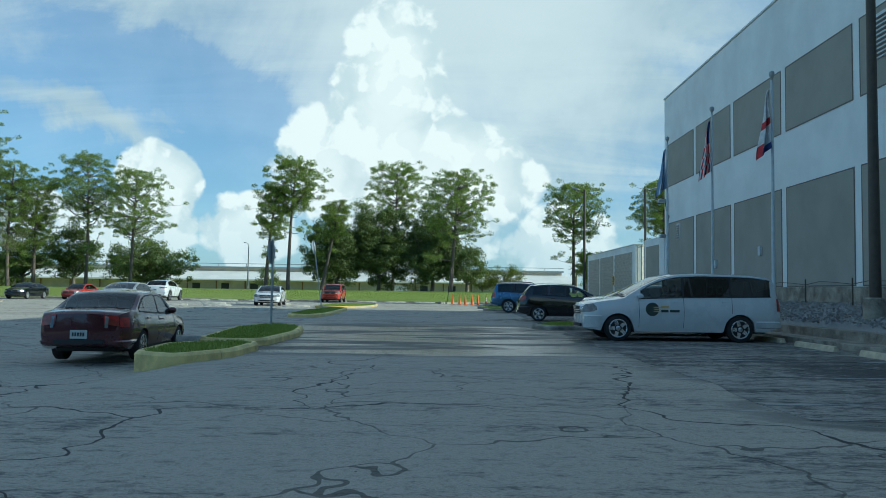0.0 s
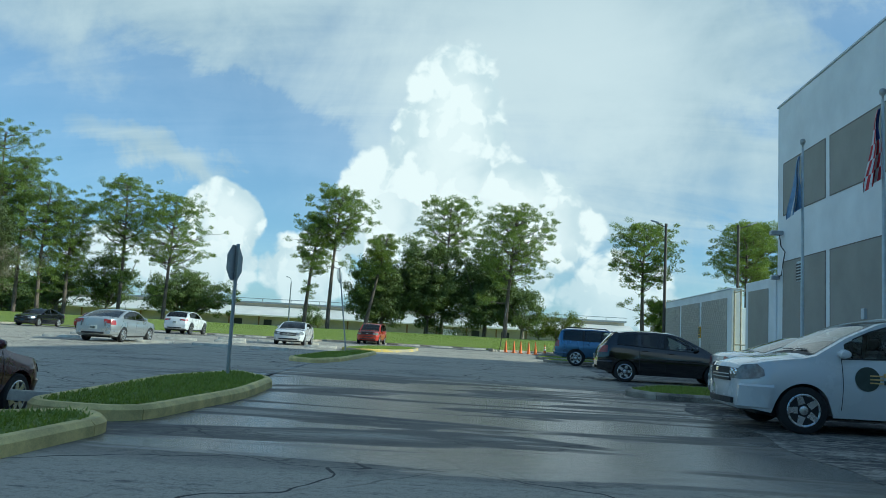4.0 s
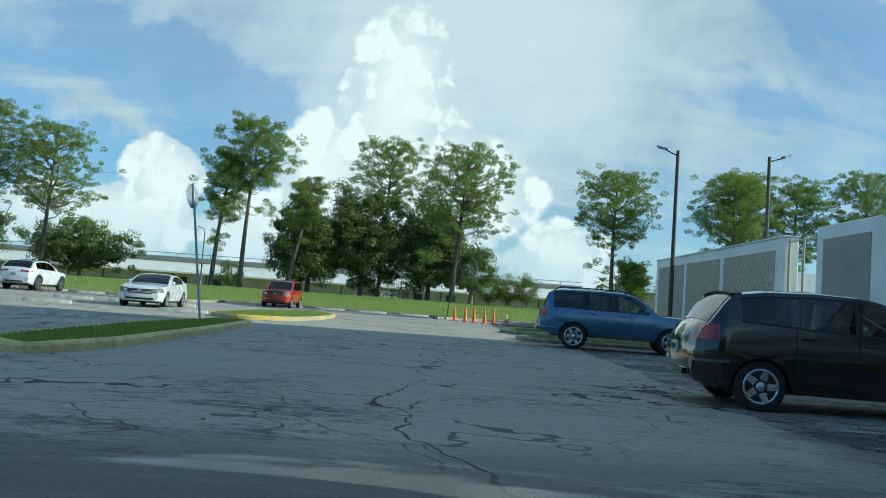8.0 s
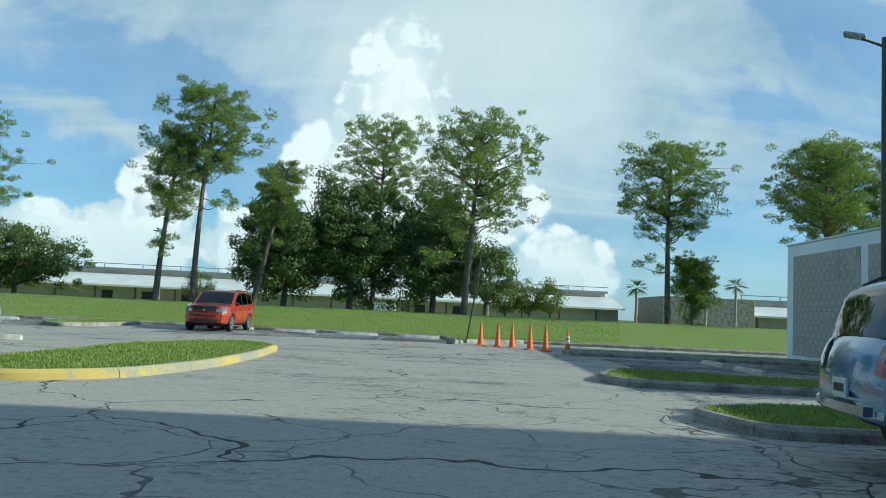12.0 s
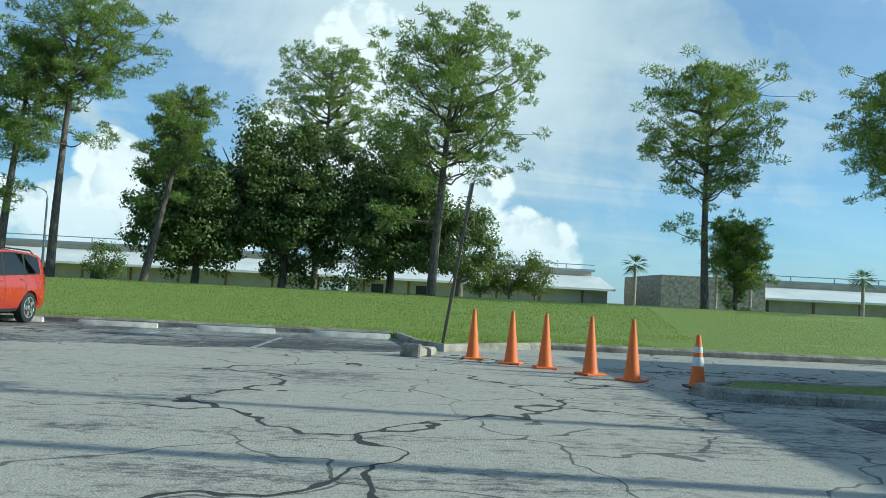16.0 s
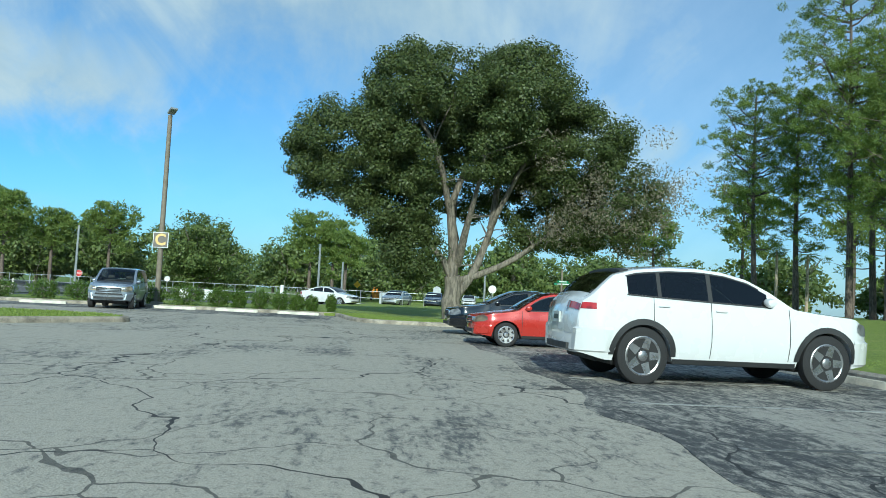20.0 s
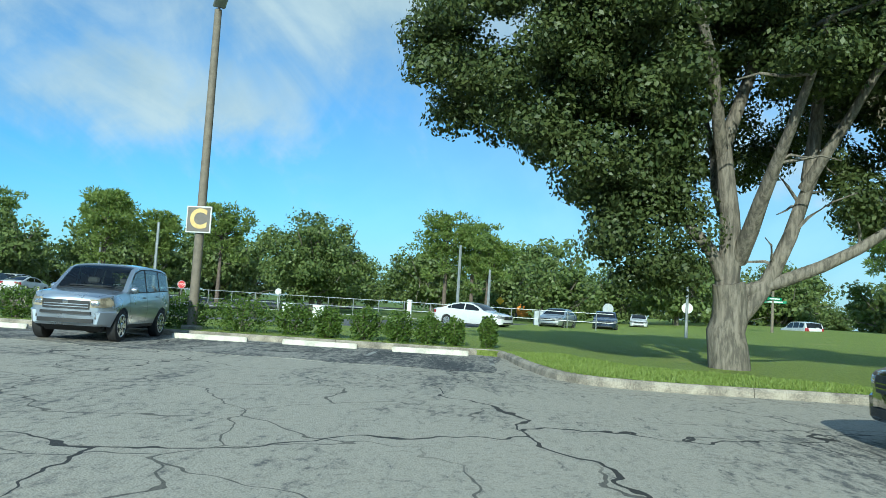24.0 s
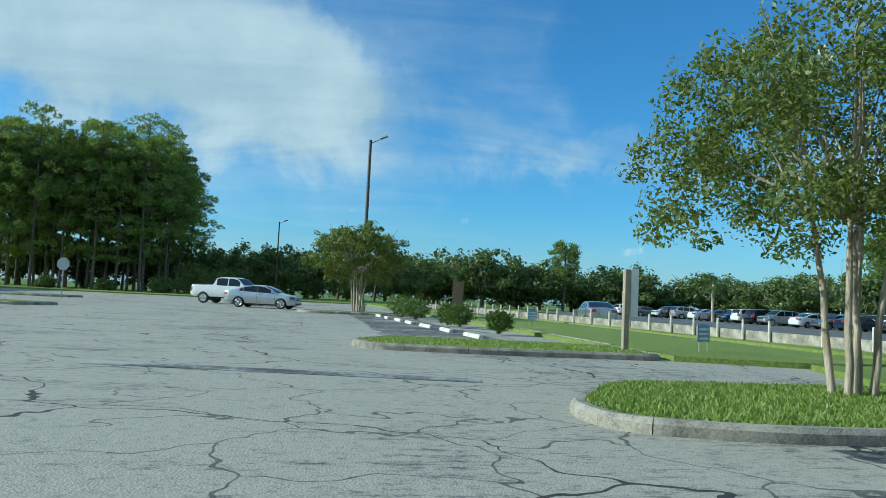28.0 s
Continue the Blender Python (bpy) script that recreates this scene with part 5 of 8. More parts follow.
# pines on the north lawn
pine(-22.0, 96.0, 1.0, 13.6, 2.3, low=0.48, lean=(1.2, 0), strays=3)
pine(-19.2, 95.9, 1.0, 17.4, 3.6, low=0.55, lean=(0.8, 0), strays=3, dense=1.1)
pine(-15.8, 100.0, 1.0, 12.2, 1.9, "slender pine leaning over the lawn", low=0.5, lean=(2.3, 0), dense=0.7)
pine(-7.6, 114.0, 1.0, 20.0, 4.8, low=0.5, lean=(0.6, 0), dense=1.1)
pine(1.0, 95.0, 1.05, 15.6, 4.5, low=0.42, lean=(0.9, 0), dense=1.25, strays=3)
pine(16.4, 96.6, 0.65, 14.8, 4.0, low=0.5, lean=(0, 0), strays=4, dense=1.0)
pine(26.7, 93.5, 0.5, 15.0, 3.8, low=0.5, dense=1.0)
pine(29.2, 98.5, 0.5, 16.0, 3.2, low=0.45)
pine(34.5, 98.0, 0.5, 15.6, 3.4, low=0.45)
pine(41.2, 98.0, 0.5, 17.0, 3.8, low=0.45)
pine(47.0, 101.0, 0.4, 16.4, 3.6, low=0.5)
for x, y, h, sp, lo in ((-72.3, 96, 20, 4.2, 0.35), (-68.1, 97, 18.5, 2.6, 0.35), (-60.2, 96, 24, 4.6, 0.4), (-57.8, 97, 20, 3.4, 0.3), (-54.2, 96, 16.5, 3.6, 0.3), (-51.8, 97.5, 15.0, 3.2, 0.3), (-46.4, 100, 18.4, 4.6, 0.45), (-40.6, 100, 16.6, 4.4, 0.35), (-63.5, 100, 19, 3.8, 0.4)):
    pine(x, y, 0.75, h, sp, low=lo, dense=1.1, lean=(rng.normal(0, 0.5), 0), group="pine grove")
broadleaf(-50.0, 104, 0.7, 9.5, 4.2, 3.5, 1.0, "dense dark oak among the pines", 0.22, 150, 110, hollow=0.1, lump=1.1, group="oaks behind the pines")
broadleaf(-58.0, 106, 0.7, 8.5, 4.2, 3.5, 0.8, "dense dark oak among the pines", 0.22, 150, 110, hollow=0.1, lump=1.1, group="oaks behind the pines")
# live oaks behind the pines
broadleaf(-15.0, 108, 0.9, 10.0, 5.6, 4.4, 0.7, "dark spreading live oak on the lawn", 0.24, 330, 150, group="live oaks", lump=1.2, hollow=0.1)
broadleaf(-9.2, 109, 0.9, 13.0, 5.6, 4.6, 0.7, "dark spreading live oak on the lawn", 0.24, 390, 150, group="live oaks", lump=1.25, hollow=0.1)
broadleaf(-1.6, 109, 0.9, 12.8, 6.0, 4.6, 0.7, "dark spreading live oak on the lawn", 0.24, 390, 150, group="live oaks", lump=1.25, hollow=0.1)
broadleaf(3.2, 107, 0.9, 6.8, 2.8, 3.0, 1.0, "dark spreading live oak on the lawn", 0.2, 100, 110, group="live oaks")
broadleaf(-46.2, 120, 0.6, 8.2, 8.6, 5.0, 0.9, "low rounded oak by the far building", 0.24, 290, 130, group="live oaks", hollow=0.15, lump=1.1)
broadleaf(-30.0, 131, 0.4, 4.4, 2.0, 2.0, 0.8, "small leafy tree against the far wall", 0.2, 50, 70, group="small trees", trunk_r=0.1)
for x in (6.0, 8.6, 11.0):
    broadleaf(x, 122 + x % 2, 0.5, 4.6, 2.0, 1.8, 0.9, "small leafy tree against the far wall", 0.18, 50, 70, mat=MYRTLELEAF, group="small trees", trunk_r=0.1)
for x, y, h in ((22.0, 130, 5.6), (30.2, 130, 5.6), (33.7, 130, 6.3), (-98, 112, 9.0), (-95, 114, 8.4), (44, 128, 5.2), (-84, -25.4, 5.0)):
    palm(x, y, 0.3 if y > 0 else 0.0, h)
for x, y, h, sp in ((18.4, 97.2, 5.8, 1.4),):
    pine(x, y, 0.6, h, sp, "young pine beside a taller one", low=0.3, dense=0.7, trunk_r=0.12, group="pines on the lawn")

# the great oak by the corner of the lot
oak = thing("great_oak", pose(-47.3, 68.4, 0.1), "great spreading oak with a pale forked trunk, partly bare", "tree")
oak.scale = (1.06, 1.06, 1.05)
L_ = []
tr = lambda a, b, bow, r0, r1, n=7: L_.append((bent(a, b, bow, n, 0.04), taper(r0, r1, n)))
tr((0.05, 0.0, -0.3), (0, -0.1, 1.9), (0.02, 0.05, 0), 0.46, 0.34)
tr((0, -0.1, 1.6), (0.1, -0.35, 5.2), (0.1, 0.1, 0), 0.26, 0.16)
tr((0.1, -0.3, 4.6), (2.4, -2.8, 9.4), (0.4, 0.2, 0.3), 0.15, 0.05)
tr((0.1, -0.3, 4.8), (-0.3, 0.9, 10.5), (0, 0.2, 0), 0.16, 0.05)
tr((0, 0.0, 0.9), (0.2, 1.6, 4.4), (0, 0.1, -0.3), 0.2, 0.13)
tr((0.2, 1.5, 4.2), (-0.2, 2.6, 9.8), (0, -0.2, 0), 0.16, 0.05)
tr((0, 0.2, 1.7), (0.6, 4.6, 4.6), (0, 0.2, -0.35), 0.16, 0.08)
tr((0.6, 4.4, 4.5), (1.0, 8.2, 5.6), (0, 0, 0.3), 0.12, 0.03)
tr((0.1, -0.2, 2.0), (0.6, -2.8, 4.0), (0, 0.2, 0.4), 0.16, 0.05)
tr((0.1, 0.1, 2.4), (3.2, 0.6, 6.6), (0, 0, -0.3), 0.2, 0.05)
tr((0.1, 0.1, 2.4), (-3.6, 0.2, 6.8), (0, 0, -0.3), 0.2, 0.05)
tr((0.2, 1.4, 4.0), (2.6, 3.2, 8.0), (0, 0, 0.2), 0.13, 0.04)
oak_limbs = list(L_)
for line_, rr in oak_limbs[2:]:
    for q in range(7):
        b = line_[rng.integers(3, 7)]
        e = b + rng.normal(0, 1.1 if b[2] > 5.5 else 0.55, 3) + [0, 0, 0.4]
        L_.append((bent(b, e, (0, 0, 0.1), 4, 0.05), taper(0.045, 0.012, 4)))
tubes("trunk", L_[:1], OAKBARK, oak, "", 14)
for line_, rr in L_[1:12]:
    tubes("limb", [(line_, rr)], OAKBARK, oak, "", 10)
tagged(tubes("twigwork", L_[12:], OAKBARK, oak, "", 5), kind="stuff")
cs, rs = [], []
domes = (((0, -2.2, 8.5), (4.0, 2.5, 3.3), 150), ((0, 2.4, 9.1), (4.2, 2.9, 3.3), 170), ((0.2, -4.7, 6.9), (3.4, 2.7, 2.5), 105), ((0.2, 4.8, 7.3), (3.6, 2.6, 2.4), 100), ((0.4, 6.4, 5.2), (2.8, 2.4, 2.0), 70), ((0.2, -2.8, 5.0), (2.8, 2.2, 1.7), 60), ((0.4, -1.9, 2.9), (1.1, 1.15, 1.7), 40), ((2.8, 0, 8.0), (2.4, 3.6, 2.8), 90), ((-2.8, 0.4, 7.2), (2.6, 4.6, 3.0), 90), ((-0.6, 4.4, 4.4), (2.2, 2.6, 1.3), 46))
scaffold = [oak_limbs[i][0] for i in (1, 2, 6)]
for (cx, cy, cz), (ex, ey, ez), k in domes:
    for i in range(k):
        v = rng.normal(size=3)
        v /= np.linalg.norm(v)
        q = rng.uniform(0.35, 1) ** 0.3 * (0.9 + 0.3 * noise.noise((v[0] * 2, v[1] * 2 + cy, v[2] * 2)))
        p = np.array((cx + v[0] * ex * q, cy + v[1] * ey * q, max(1.3, cz + v[2] * ez * q)))
        # the crown opens before the fork and along the scaffold limbs
        if p[0] > 0.4 and -0.7 < p[1] < 1.9 and 2.2 < p[2] < 5.8 and i % 6:
            continue
        if p[0] > 0.8 and p[2] < 8.3 and min(np.min(np.hypot(line_[:, 1] - p[1], line_[:, 2] - p[2])) for line_ in scaffold) < 0.75:
            continue
        cs.append(p)
        rs.append(rng.uniform(0.42, 0.8))
pts, out = sprays(cs, rs, 470, 0.85, 0.15)
quads("crown", leaf_quads(pts, 0.112, 0.9, 0.1, 0.62, out), len(pts), BIGOAKLEAF, oak)
cs = [(1.4 + rng.normal(0, 1.3), 6.4 + rng.normal(0, 1.7), 5.2 + rng.normal(0, 1.0)) for i in range(90)]
pts, out = sprays(cs, [0.62] * 90, 120, 0.9, 0.0)
quads("dry_crown", leaf_quads(pts, 0.13, 1.0, 0.2, 0.32), len(pts), TWIGS, oak, "thin dry grey-brown twigs and faded leaves")

# crepe myrtles
def myrtle(x, y, z, h, r, label, per=85, clumps=150, blossoms=True, group="crepe myrtles", leaf=0.085):
    root = thing("crepe_myrtle", pose(x, y, z), label, "tree", group)
    ls = []
    for i in range(6):
        a = i * 1.05 + 0.3
        b0 = (math.cos(a) * 0.13 + (0.14 if i % 2 else -0.14), math.sin(a) * 0.12, -0.1)
        p1 = (math.cos(a) * 0.4 + (0.2 if i % 2 else -0.2), math.sin(a) * 0.3, h * 0.42)
        ls.append((bent(b0, p1, (math.cos(a) * -0.04, 0, 0), 6, 0.02), taper(0.058, 0.034, 6)))
        for q in range(5):
            aa = a + rng.uniform(-1.0, 1.0)
            e = (math.cos(aa) * r * rng.uniform(0.4, 0.9), math.sin(aa) * r * rng.uniform(0.4, 0.9), h * rng.uniform(0.6, 0.98))
            ls.append((bent(p1, e, (0, 0, 0.12), 5, 0.05), taper(0.03, 0.008, 5)))
    stems_ = [q for q in ls if len(q[0]) == 6]
    for q in stems_:
        tubes("stem", [q], PALEBARK, root, "", 8)
    tagged(tubes("limbwork", [q for q in ls if len(q[0]) != 6], PALEBARK, root, "", 5), kind="stuff")
    cs, rs = [], []
    for i in range(clumps):
        v = rng.normal(size=3)
        v /= np.linalg.norm(v)
        q = rng.uniform(0.3, 1) ** 0.55 * (0.92 + 0.5 * noise.noise((v[0] * 2 + x, v[1] * 2, v[2] * 2)))
        cs.append((v[0] * r * q, v[1] * r * q, h * 0.64 + v[2] * h * 0.34 * q))
        rs.append(rng.uniform(0.2, 0.5))
    pts, out = sprays(cs, rs, per, 0.9, 0.2)
    quads("crown", leaf_quads(pts, leaf, 0.9, 0.1, 0.5, out * 0.6), len(pts), MYRTLELEAF, root)
    if blossoms:
        cs = [(rng.uniform(-0.6, 0.6) * r, rng.uniform(-0.6, 0.6) * r, h * rng.uniform(0.5, 0.9)) for i in range(9)]
        pts = clump_points(cs, [0.13] * 9, 60, 1.3)
        quads("blossom", leaf_quads(pts, 0.05, 1, 0, 0.8), len(pts), BLOSSOM, root, "small white blossom heads")
    return root


myrtle(-46.6, 43.2, 0.13, 5.6, 3.2, "crepe myrtle with several pale trunks and white blossom", 95, 430)
myrtle(-42.6, 6.8, 0.12, 5.4, 3.0, "crepe myrtle on a far island", 80, 200, False, leaf=0.16)

# hedge along the west kerb and shrubs on the south island
for x, y, w, d, h in ((-49.9, 56.2, 1.0, 1.7, 0.95), (-49.8, 54.6, 1.0, 1.6, 0.9), (-50.0, 57.6, 0.9, 1.1, 0.9), (-49.8, 58.6, 0.8, 0.8, 0.8), (-49.9, 59.6, 0.8, 0.9, 0.85), (-49.9, 60.5, 0.8, 0.8, 0.8), (-49.9, 61.3, 0.7, 0.8, 0.75), (-50.0, 62.0, 0.7, 0.6, 0.7), (-49.8, 62.9, 0.5, 0.5, 0.8), (-49.8, 53.0, 1.0, 1.6, 0.95), (-49.8, 51.4, 1.0, 1.5, 0.9), (-49.6, 49.9, 1.0, 1.4, 0.9), (-49.5, 48.0, 1.0, 1.5, 0.85), (-49.6, 46.9, 0.8, 0.8, 0.72)):
    bush(x, y, w, d, h)
for x, y, w, h in ((-46.1, 26.4, 0.95, 0.75), (-45.7, 21.6, 1.15, 0.85), (-45.55, 20.0, 1.1, 0.9), (-45.0, 14.0, 1.5, 1.0), (-44.8, 10.6, 1.6, 1.1)):
    bush(x, y, w, w, h, "rounded dark green shrub on the island", "shrubs on the south strip", 0.09, 2200)

# woods to the west and round the southern lots
for x, y, h, sp in ((-108, 57.8, 11.0, 3.0), (-100.4, 25.6, 10.6, 2.4), (-107.7, 34.2, 10.6, 3.0), (-103, 29.5, 9.0, 2.0), (-112, 60.5, 10.4, 2.6), (-106, 62, 8.5, 2.2), (-101, -8, 13, 3.0), (-104, -2, 15, 3.6), (-107, -12, 12, 2.6), (-98, -16, 11, 2.4), (-52, -80, 12, 4.0), (-46, -84, 13, 4.0), (-86, -80, 13, 3.0), (-118, 16, 13, 3.0), (-112, 6, 12, 2.6), (-84, 112, 16, 3.4), (-90, 104, 15, 3.4), (-100, 98, 13, 3.0)):
    pine(x, y, 0.0, h, sp, "pine standing among the far trees", low=0.5, dense=0.7, per=60, leaf=0.42, group="far pines", strays=1)
far_oak = [broadleaf(-96.0, 47.0, 0.0, 8.8, 7.4, 6.0, 0.6, "wide dark green oak across the street", 0.28, 260, 95, group="far oaks", lump=1.3, hollow=0.2),
           broadleaf(-101.0, 14.0, 0.0, 8.4, 6.0, 6.0, 0.6, "wide dark green oak across the street", 0.46, 150, 48, group="far oaks", lump=1.3, hollow=0.2),
           broadleaf(-118.0, 70.0, 0.0, 6.8, 5.4, 5.4, 0.4, "dark green tree in the far woods", 0.46, 130, 48, group="far oaks", lump=1.3, hollow=0.2)]
spots = [(-112, 44, 1.0), (-122, 30, 1.15), (-118, 22, 1.0), (-110, -4, 1.1), (-120, 84, 1.1), (-130, 78, 1.0), (-136, 92, 1.1), (-126, 98, 1.0), (-142, 104, 1.2), (-112, 104, 1.0), (-122, 112, 1.15), (-132, 64, 1.1), (-138, 54, 1.2), (-134, 42, 1.1), (-128, 12, 1.2), (-132, -6, 1.3), (-126, -20, 1.2), (-136, -34, 1.3), (-124, -48, 1.1), (-130, -64, 1.2), (-116, -72, 1.0), (-104, -90, 1.2), (-92, -92, 1.1), (-80, -88, 1.3), (-72, -84, 1.25), (-64, -90, 1.35), (-56, -76, 1.2), (-42, -76, 1.1), (-36, -70, 1.0), (-31, -78, 1.2), (-140, -86, 1.4), (-150, -60, 1.4), (-84, 122, 1.1), (-96, 126, 1.1), (-72, 116, 0.9), (-66, 112, 0.8), (-108, 118, 1.2), (-146, 20, 1.5), (-150, 70, 1.5), (-24, -76, 1.2), (-15, -78, 1.3), (-6, -77, 1.2), (3, -76, 1.3), (12, -77, 1.2)]
for i, (x, y, k) in enumerate(spots):
    c = copy_thing(far_oak[1 + i % 2], pose(x, y, 0, 0, 0, i * 67))
    c.scale = (k, k, k * (0.9 + 0.25 * ((i * 37) % 10) / 10))
# the wood that closes the horizon behind them
for i in range(46):
    a = radians(62 + 2.75 * i)
    r = 150 + 14 * noise.noise((i * 1.7, 3.1, 0.5)) + (10 if i % 2 else 0)
    k = 1.0 + 0.35 * noise.noise((i * 2.3, 7.7, 1.5))
    c = copy_thing(far_oak[1 + i % 2], pose(-34 - r * math.sin(a), 58 + r * math.cos(a), 0, 0, 0, i * 51))
    c.scale = (k * 1.2, k * 1.2, k)
# the dark stand of pines to the south
grove = [pine(-18, -60, 0.0, 22, 4.0, "tall pine in a dense dark stand", low=0.28, dense=1.1, per=70, leaf=0.5, trunk_r=0.2, group="pine stand", limbs=30),
         pine(-12, -58, 0.0, 24, 4.4, "tall pine in a dense dark stand", low=0.3, dense=1.1, per=70, leaf=0.5, trunk_r=0.22, group="pine stand", limbs=30)]
for i in range(42):
    x, y = -21.5 + (i % 10) * 3.1 + rng.normal(0, 0.8), -57 - (i // 10) * 5 + rng.normal(0, 1.2)
    if i in (0,):
        continue
    c = copy_thing(grove[i % 2], pose(x, y, 0, 0, 0, i * 73))
    c.scale = (1, 1, 0.88 + 0.2 * rng.uniform())
for x, y, k in ((-25.5, -56, 1.3), (-29, -58, 1.3), (-22, -52, 0.7), (-15, -52, 0.5), (-8, -52, 0.5)):
    bush(x, y, 5 * k, 4 * k, 3.0 * k, "dark undergrowth at the edge of the pines", "undergrowth", 0.3, 1500, OAKLEAF, 0)


# ---- cars ----
def interp(table, s):
    return float(np.interp(s, [p[0] for p in table], [p[1] for p in table]))


SEDAN = dict(L=4.42, W=1.70, H=1.39, wb=2.465, fo=0.86, r=0.30, sill=0.24, roof=0.76,
             top=((0, 0.69), (0.05, 0.745), (0.4, 0.81), (0.95, 0.89), (1.15, 0.93), (1.45, 1.14), (1.78, 1.32), (2.05, 1.375), (2.5, 1.39), (2.9, 1.37), (3.15, 1.31), (3.55, 1.10), (3.75, 1.015), (4.1, 0.99), (4.34, 0.96), (4.40, 0.91), (4.42, 0.66)),
             belt=((0, 0.62), (0.4, 0.76), (1.15, 0.88), (2.4, 0.90), (3.7, 0.95), (4.42, 0.9)), ws=(1.17, 1.98), rg=(3.0, 3.72),
             wins=((1.42, 2.30), (2.38, 3.20), (3.23, 3.50)), doors=(1.25, 2.34, 3.2), tail=(0.68, 0.86), head=(0.58, 0.74))
MODERN = dict(SEDAN, L=4.82, W=1.82, H=1.46, wb=2.775, fo=0.95, r=0.325, sill=0.23, roof=0.76,
              top=((0, 0.73), (0.05, 0.79), (0.4, 0.87), (1.05, 0.97), (1.25, 1.01), (1.6, 1.22), (2.05, 1.41), (2.45, 1.46), (2.9, 1.455), (3.3, 1.39), (3.75, 1.24), (4.15, 1.09), (4.45, 1.07), (4.74, 1.04), (4.80, 0.99), (4.82, 0.68)),
              belt=((0, 0.62), (0.4, 0.80), (1.25, 0.94), (2.6, 0.98), (4.0, 1.04), (4.82, 0.98)), ws=(1.27, 2.2), rg=(3.2, 4.1),
              wins=((1.55, 2.50), (2.58, 3.45), (3.48, 3.72)), doors=(1.35, 2.54, 3.45), tail=(0.76, 0.95), head=(0.60, 0.78))
COUPE = dict(MODERN, L=4.66, W=1.84, H=1.40, fo=0.85, r=0.33,
             top=((0, 0.75), (0.04, 0.81), (0.4, 0.88), (1.15, 0.96), (1.35, 0.99), (1.75, 1.20), (2.2, 1.36), (2.6, 1.40), (3.0, 1.38), (3.5, 1.27), (4.0, 1.09), (4.3, 1.05), (4.58, 1.03), (4.64, 0.98), (4.66, 0.70)),
             ws=(1.37, 2.3), rg=(3.1, 3.98), wins=((1.7, 2.75), (2.8, 3.5)), doors=(1.45, 2.8))
FASTBACK = dict(MODERN, L=4.54, W=1.82, H=1.47, wb=2.65, fo=0.9, r=0.32,
                top=((0, 0.73), (0.05, 0.79), (0.4, 0.87), (0.95, 0.97), (1.15, 1.01), (1.5, 1.22), (1.95, 1.41), (2.35, 1.47), (2.8, 1.46), (3.2, 1.39), (3.7, 1.20), (3.95, 1.11), (4.25, 1.09), (4.46, 1.05), (4.52, 1.0), (4.54, 0.68)),
                tailwide=0.6, tailin=0.55, tail=(0.80, 0.97), ws=(1.17, 2.1), rg=(3.1, 3.92), wins=((1.45, 2.4), (2.48, 3.3), (3.33, 3.55)), doors=(1.3, 2.44, 3.3))
SUV = dict(SEDAN, L=4.60, W=1.82, H=1.69, wb=2.66, fo=0.90, r=0.355, sill=0.30, roof=0.80,
           top=((0, 0.90), (0.05, 0.975), (0.35, 1.03), (1.0, 1.09), (1.18, 1.12), (1.5, 1.35), (1.85, 1.58), (2.15, 1.655), (2.8, 1.69), (3.6, 1.67), (4.05, 1.61), (4.2, 1.55), (4.42, 1.15), (4.5, 1.06), (4.57, 0.9), (4.6, 0.68)),
           belt=((0, 0.74), (0.35, 0.94), (1.2, 1.03), (2.6, 1.07), (4.4, 1.14), (4.6, 0.9)), ws=(1.2, 1.93), rg=(4.13, 4.42),
           wins=((1.5, 2.38), (2.46, 3.30), (3.38, 4.05)), doors=(1.3, 2.42, 3.34), tail=(0.86, 1.16), head=(0.74, 0.93), bumper=0.62, tailwide=0.24, tailin=0.76, band=True)
OLDSUV = dict(SUV, L=4.25, W=1.735, H=1.67, wb=2.49, fo=0.82, r=0.34,
              top=((0, 0.86), (0.05, 0.93), (0.35, 0.99), (0.95, 1.06), (1.1, 1.08), (1.4, 1.34), (1.7, 1.56), (2.0, 1.64), (2.6, 1.67), (3.4, 1.65), (3.75, 1.60), (3.9, 1.52), (4.1, 1.12), (4.17, 1.05), (4.22, 0.9), (4.25, 0.66)),
              belt=((0, 0.72), (0.35, 0.92), (1.1, 1.0), (2.4, 1.04), (4.1, 1.10), (4.25, 0.9)), ws=(1.12, 1.92), rg=(3.83, 4.08), wins=((1.4, 2.22), (2.3, 3.1), (3.18, 3.75)), doors=(1.2, 2.26, 3.14), head=(0.70, 0.88))
PATHF = dict(SUV, L=4.55, W=1.84, H=1.75, wb=2.70, fo=0.80, r=0.375, sill=0.40,
             top=((0, 0.92), (0.05, 1.0), (0.3, 1.07), (1.0, 1.12), (1.2, 1.16), (1.5, 1.42), (1.8, 1.62), (2.1, 1.69), (2.8, 1.72), (3.9, 1.71), (4.15, 1.66), (4.25, 1.58), (4.4, 1.16), (4.46, 1.1), (4.52, 0.95), (4.55, 0.72)),
             belt=((0, 0.82), (0.3, 1.02), (1.2, 1.10), (2.6, 1.12), (4.4, 1.16), (4.55, 0.95)), ws=(1.22, 1.95), rg=(4.2, 4.4), wins=((1.5, 2.3), (2.38, 3.12), (3.22, 4.1)), doors=(1.3, 2.34, 3.18))
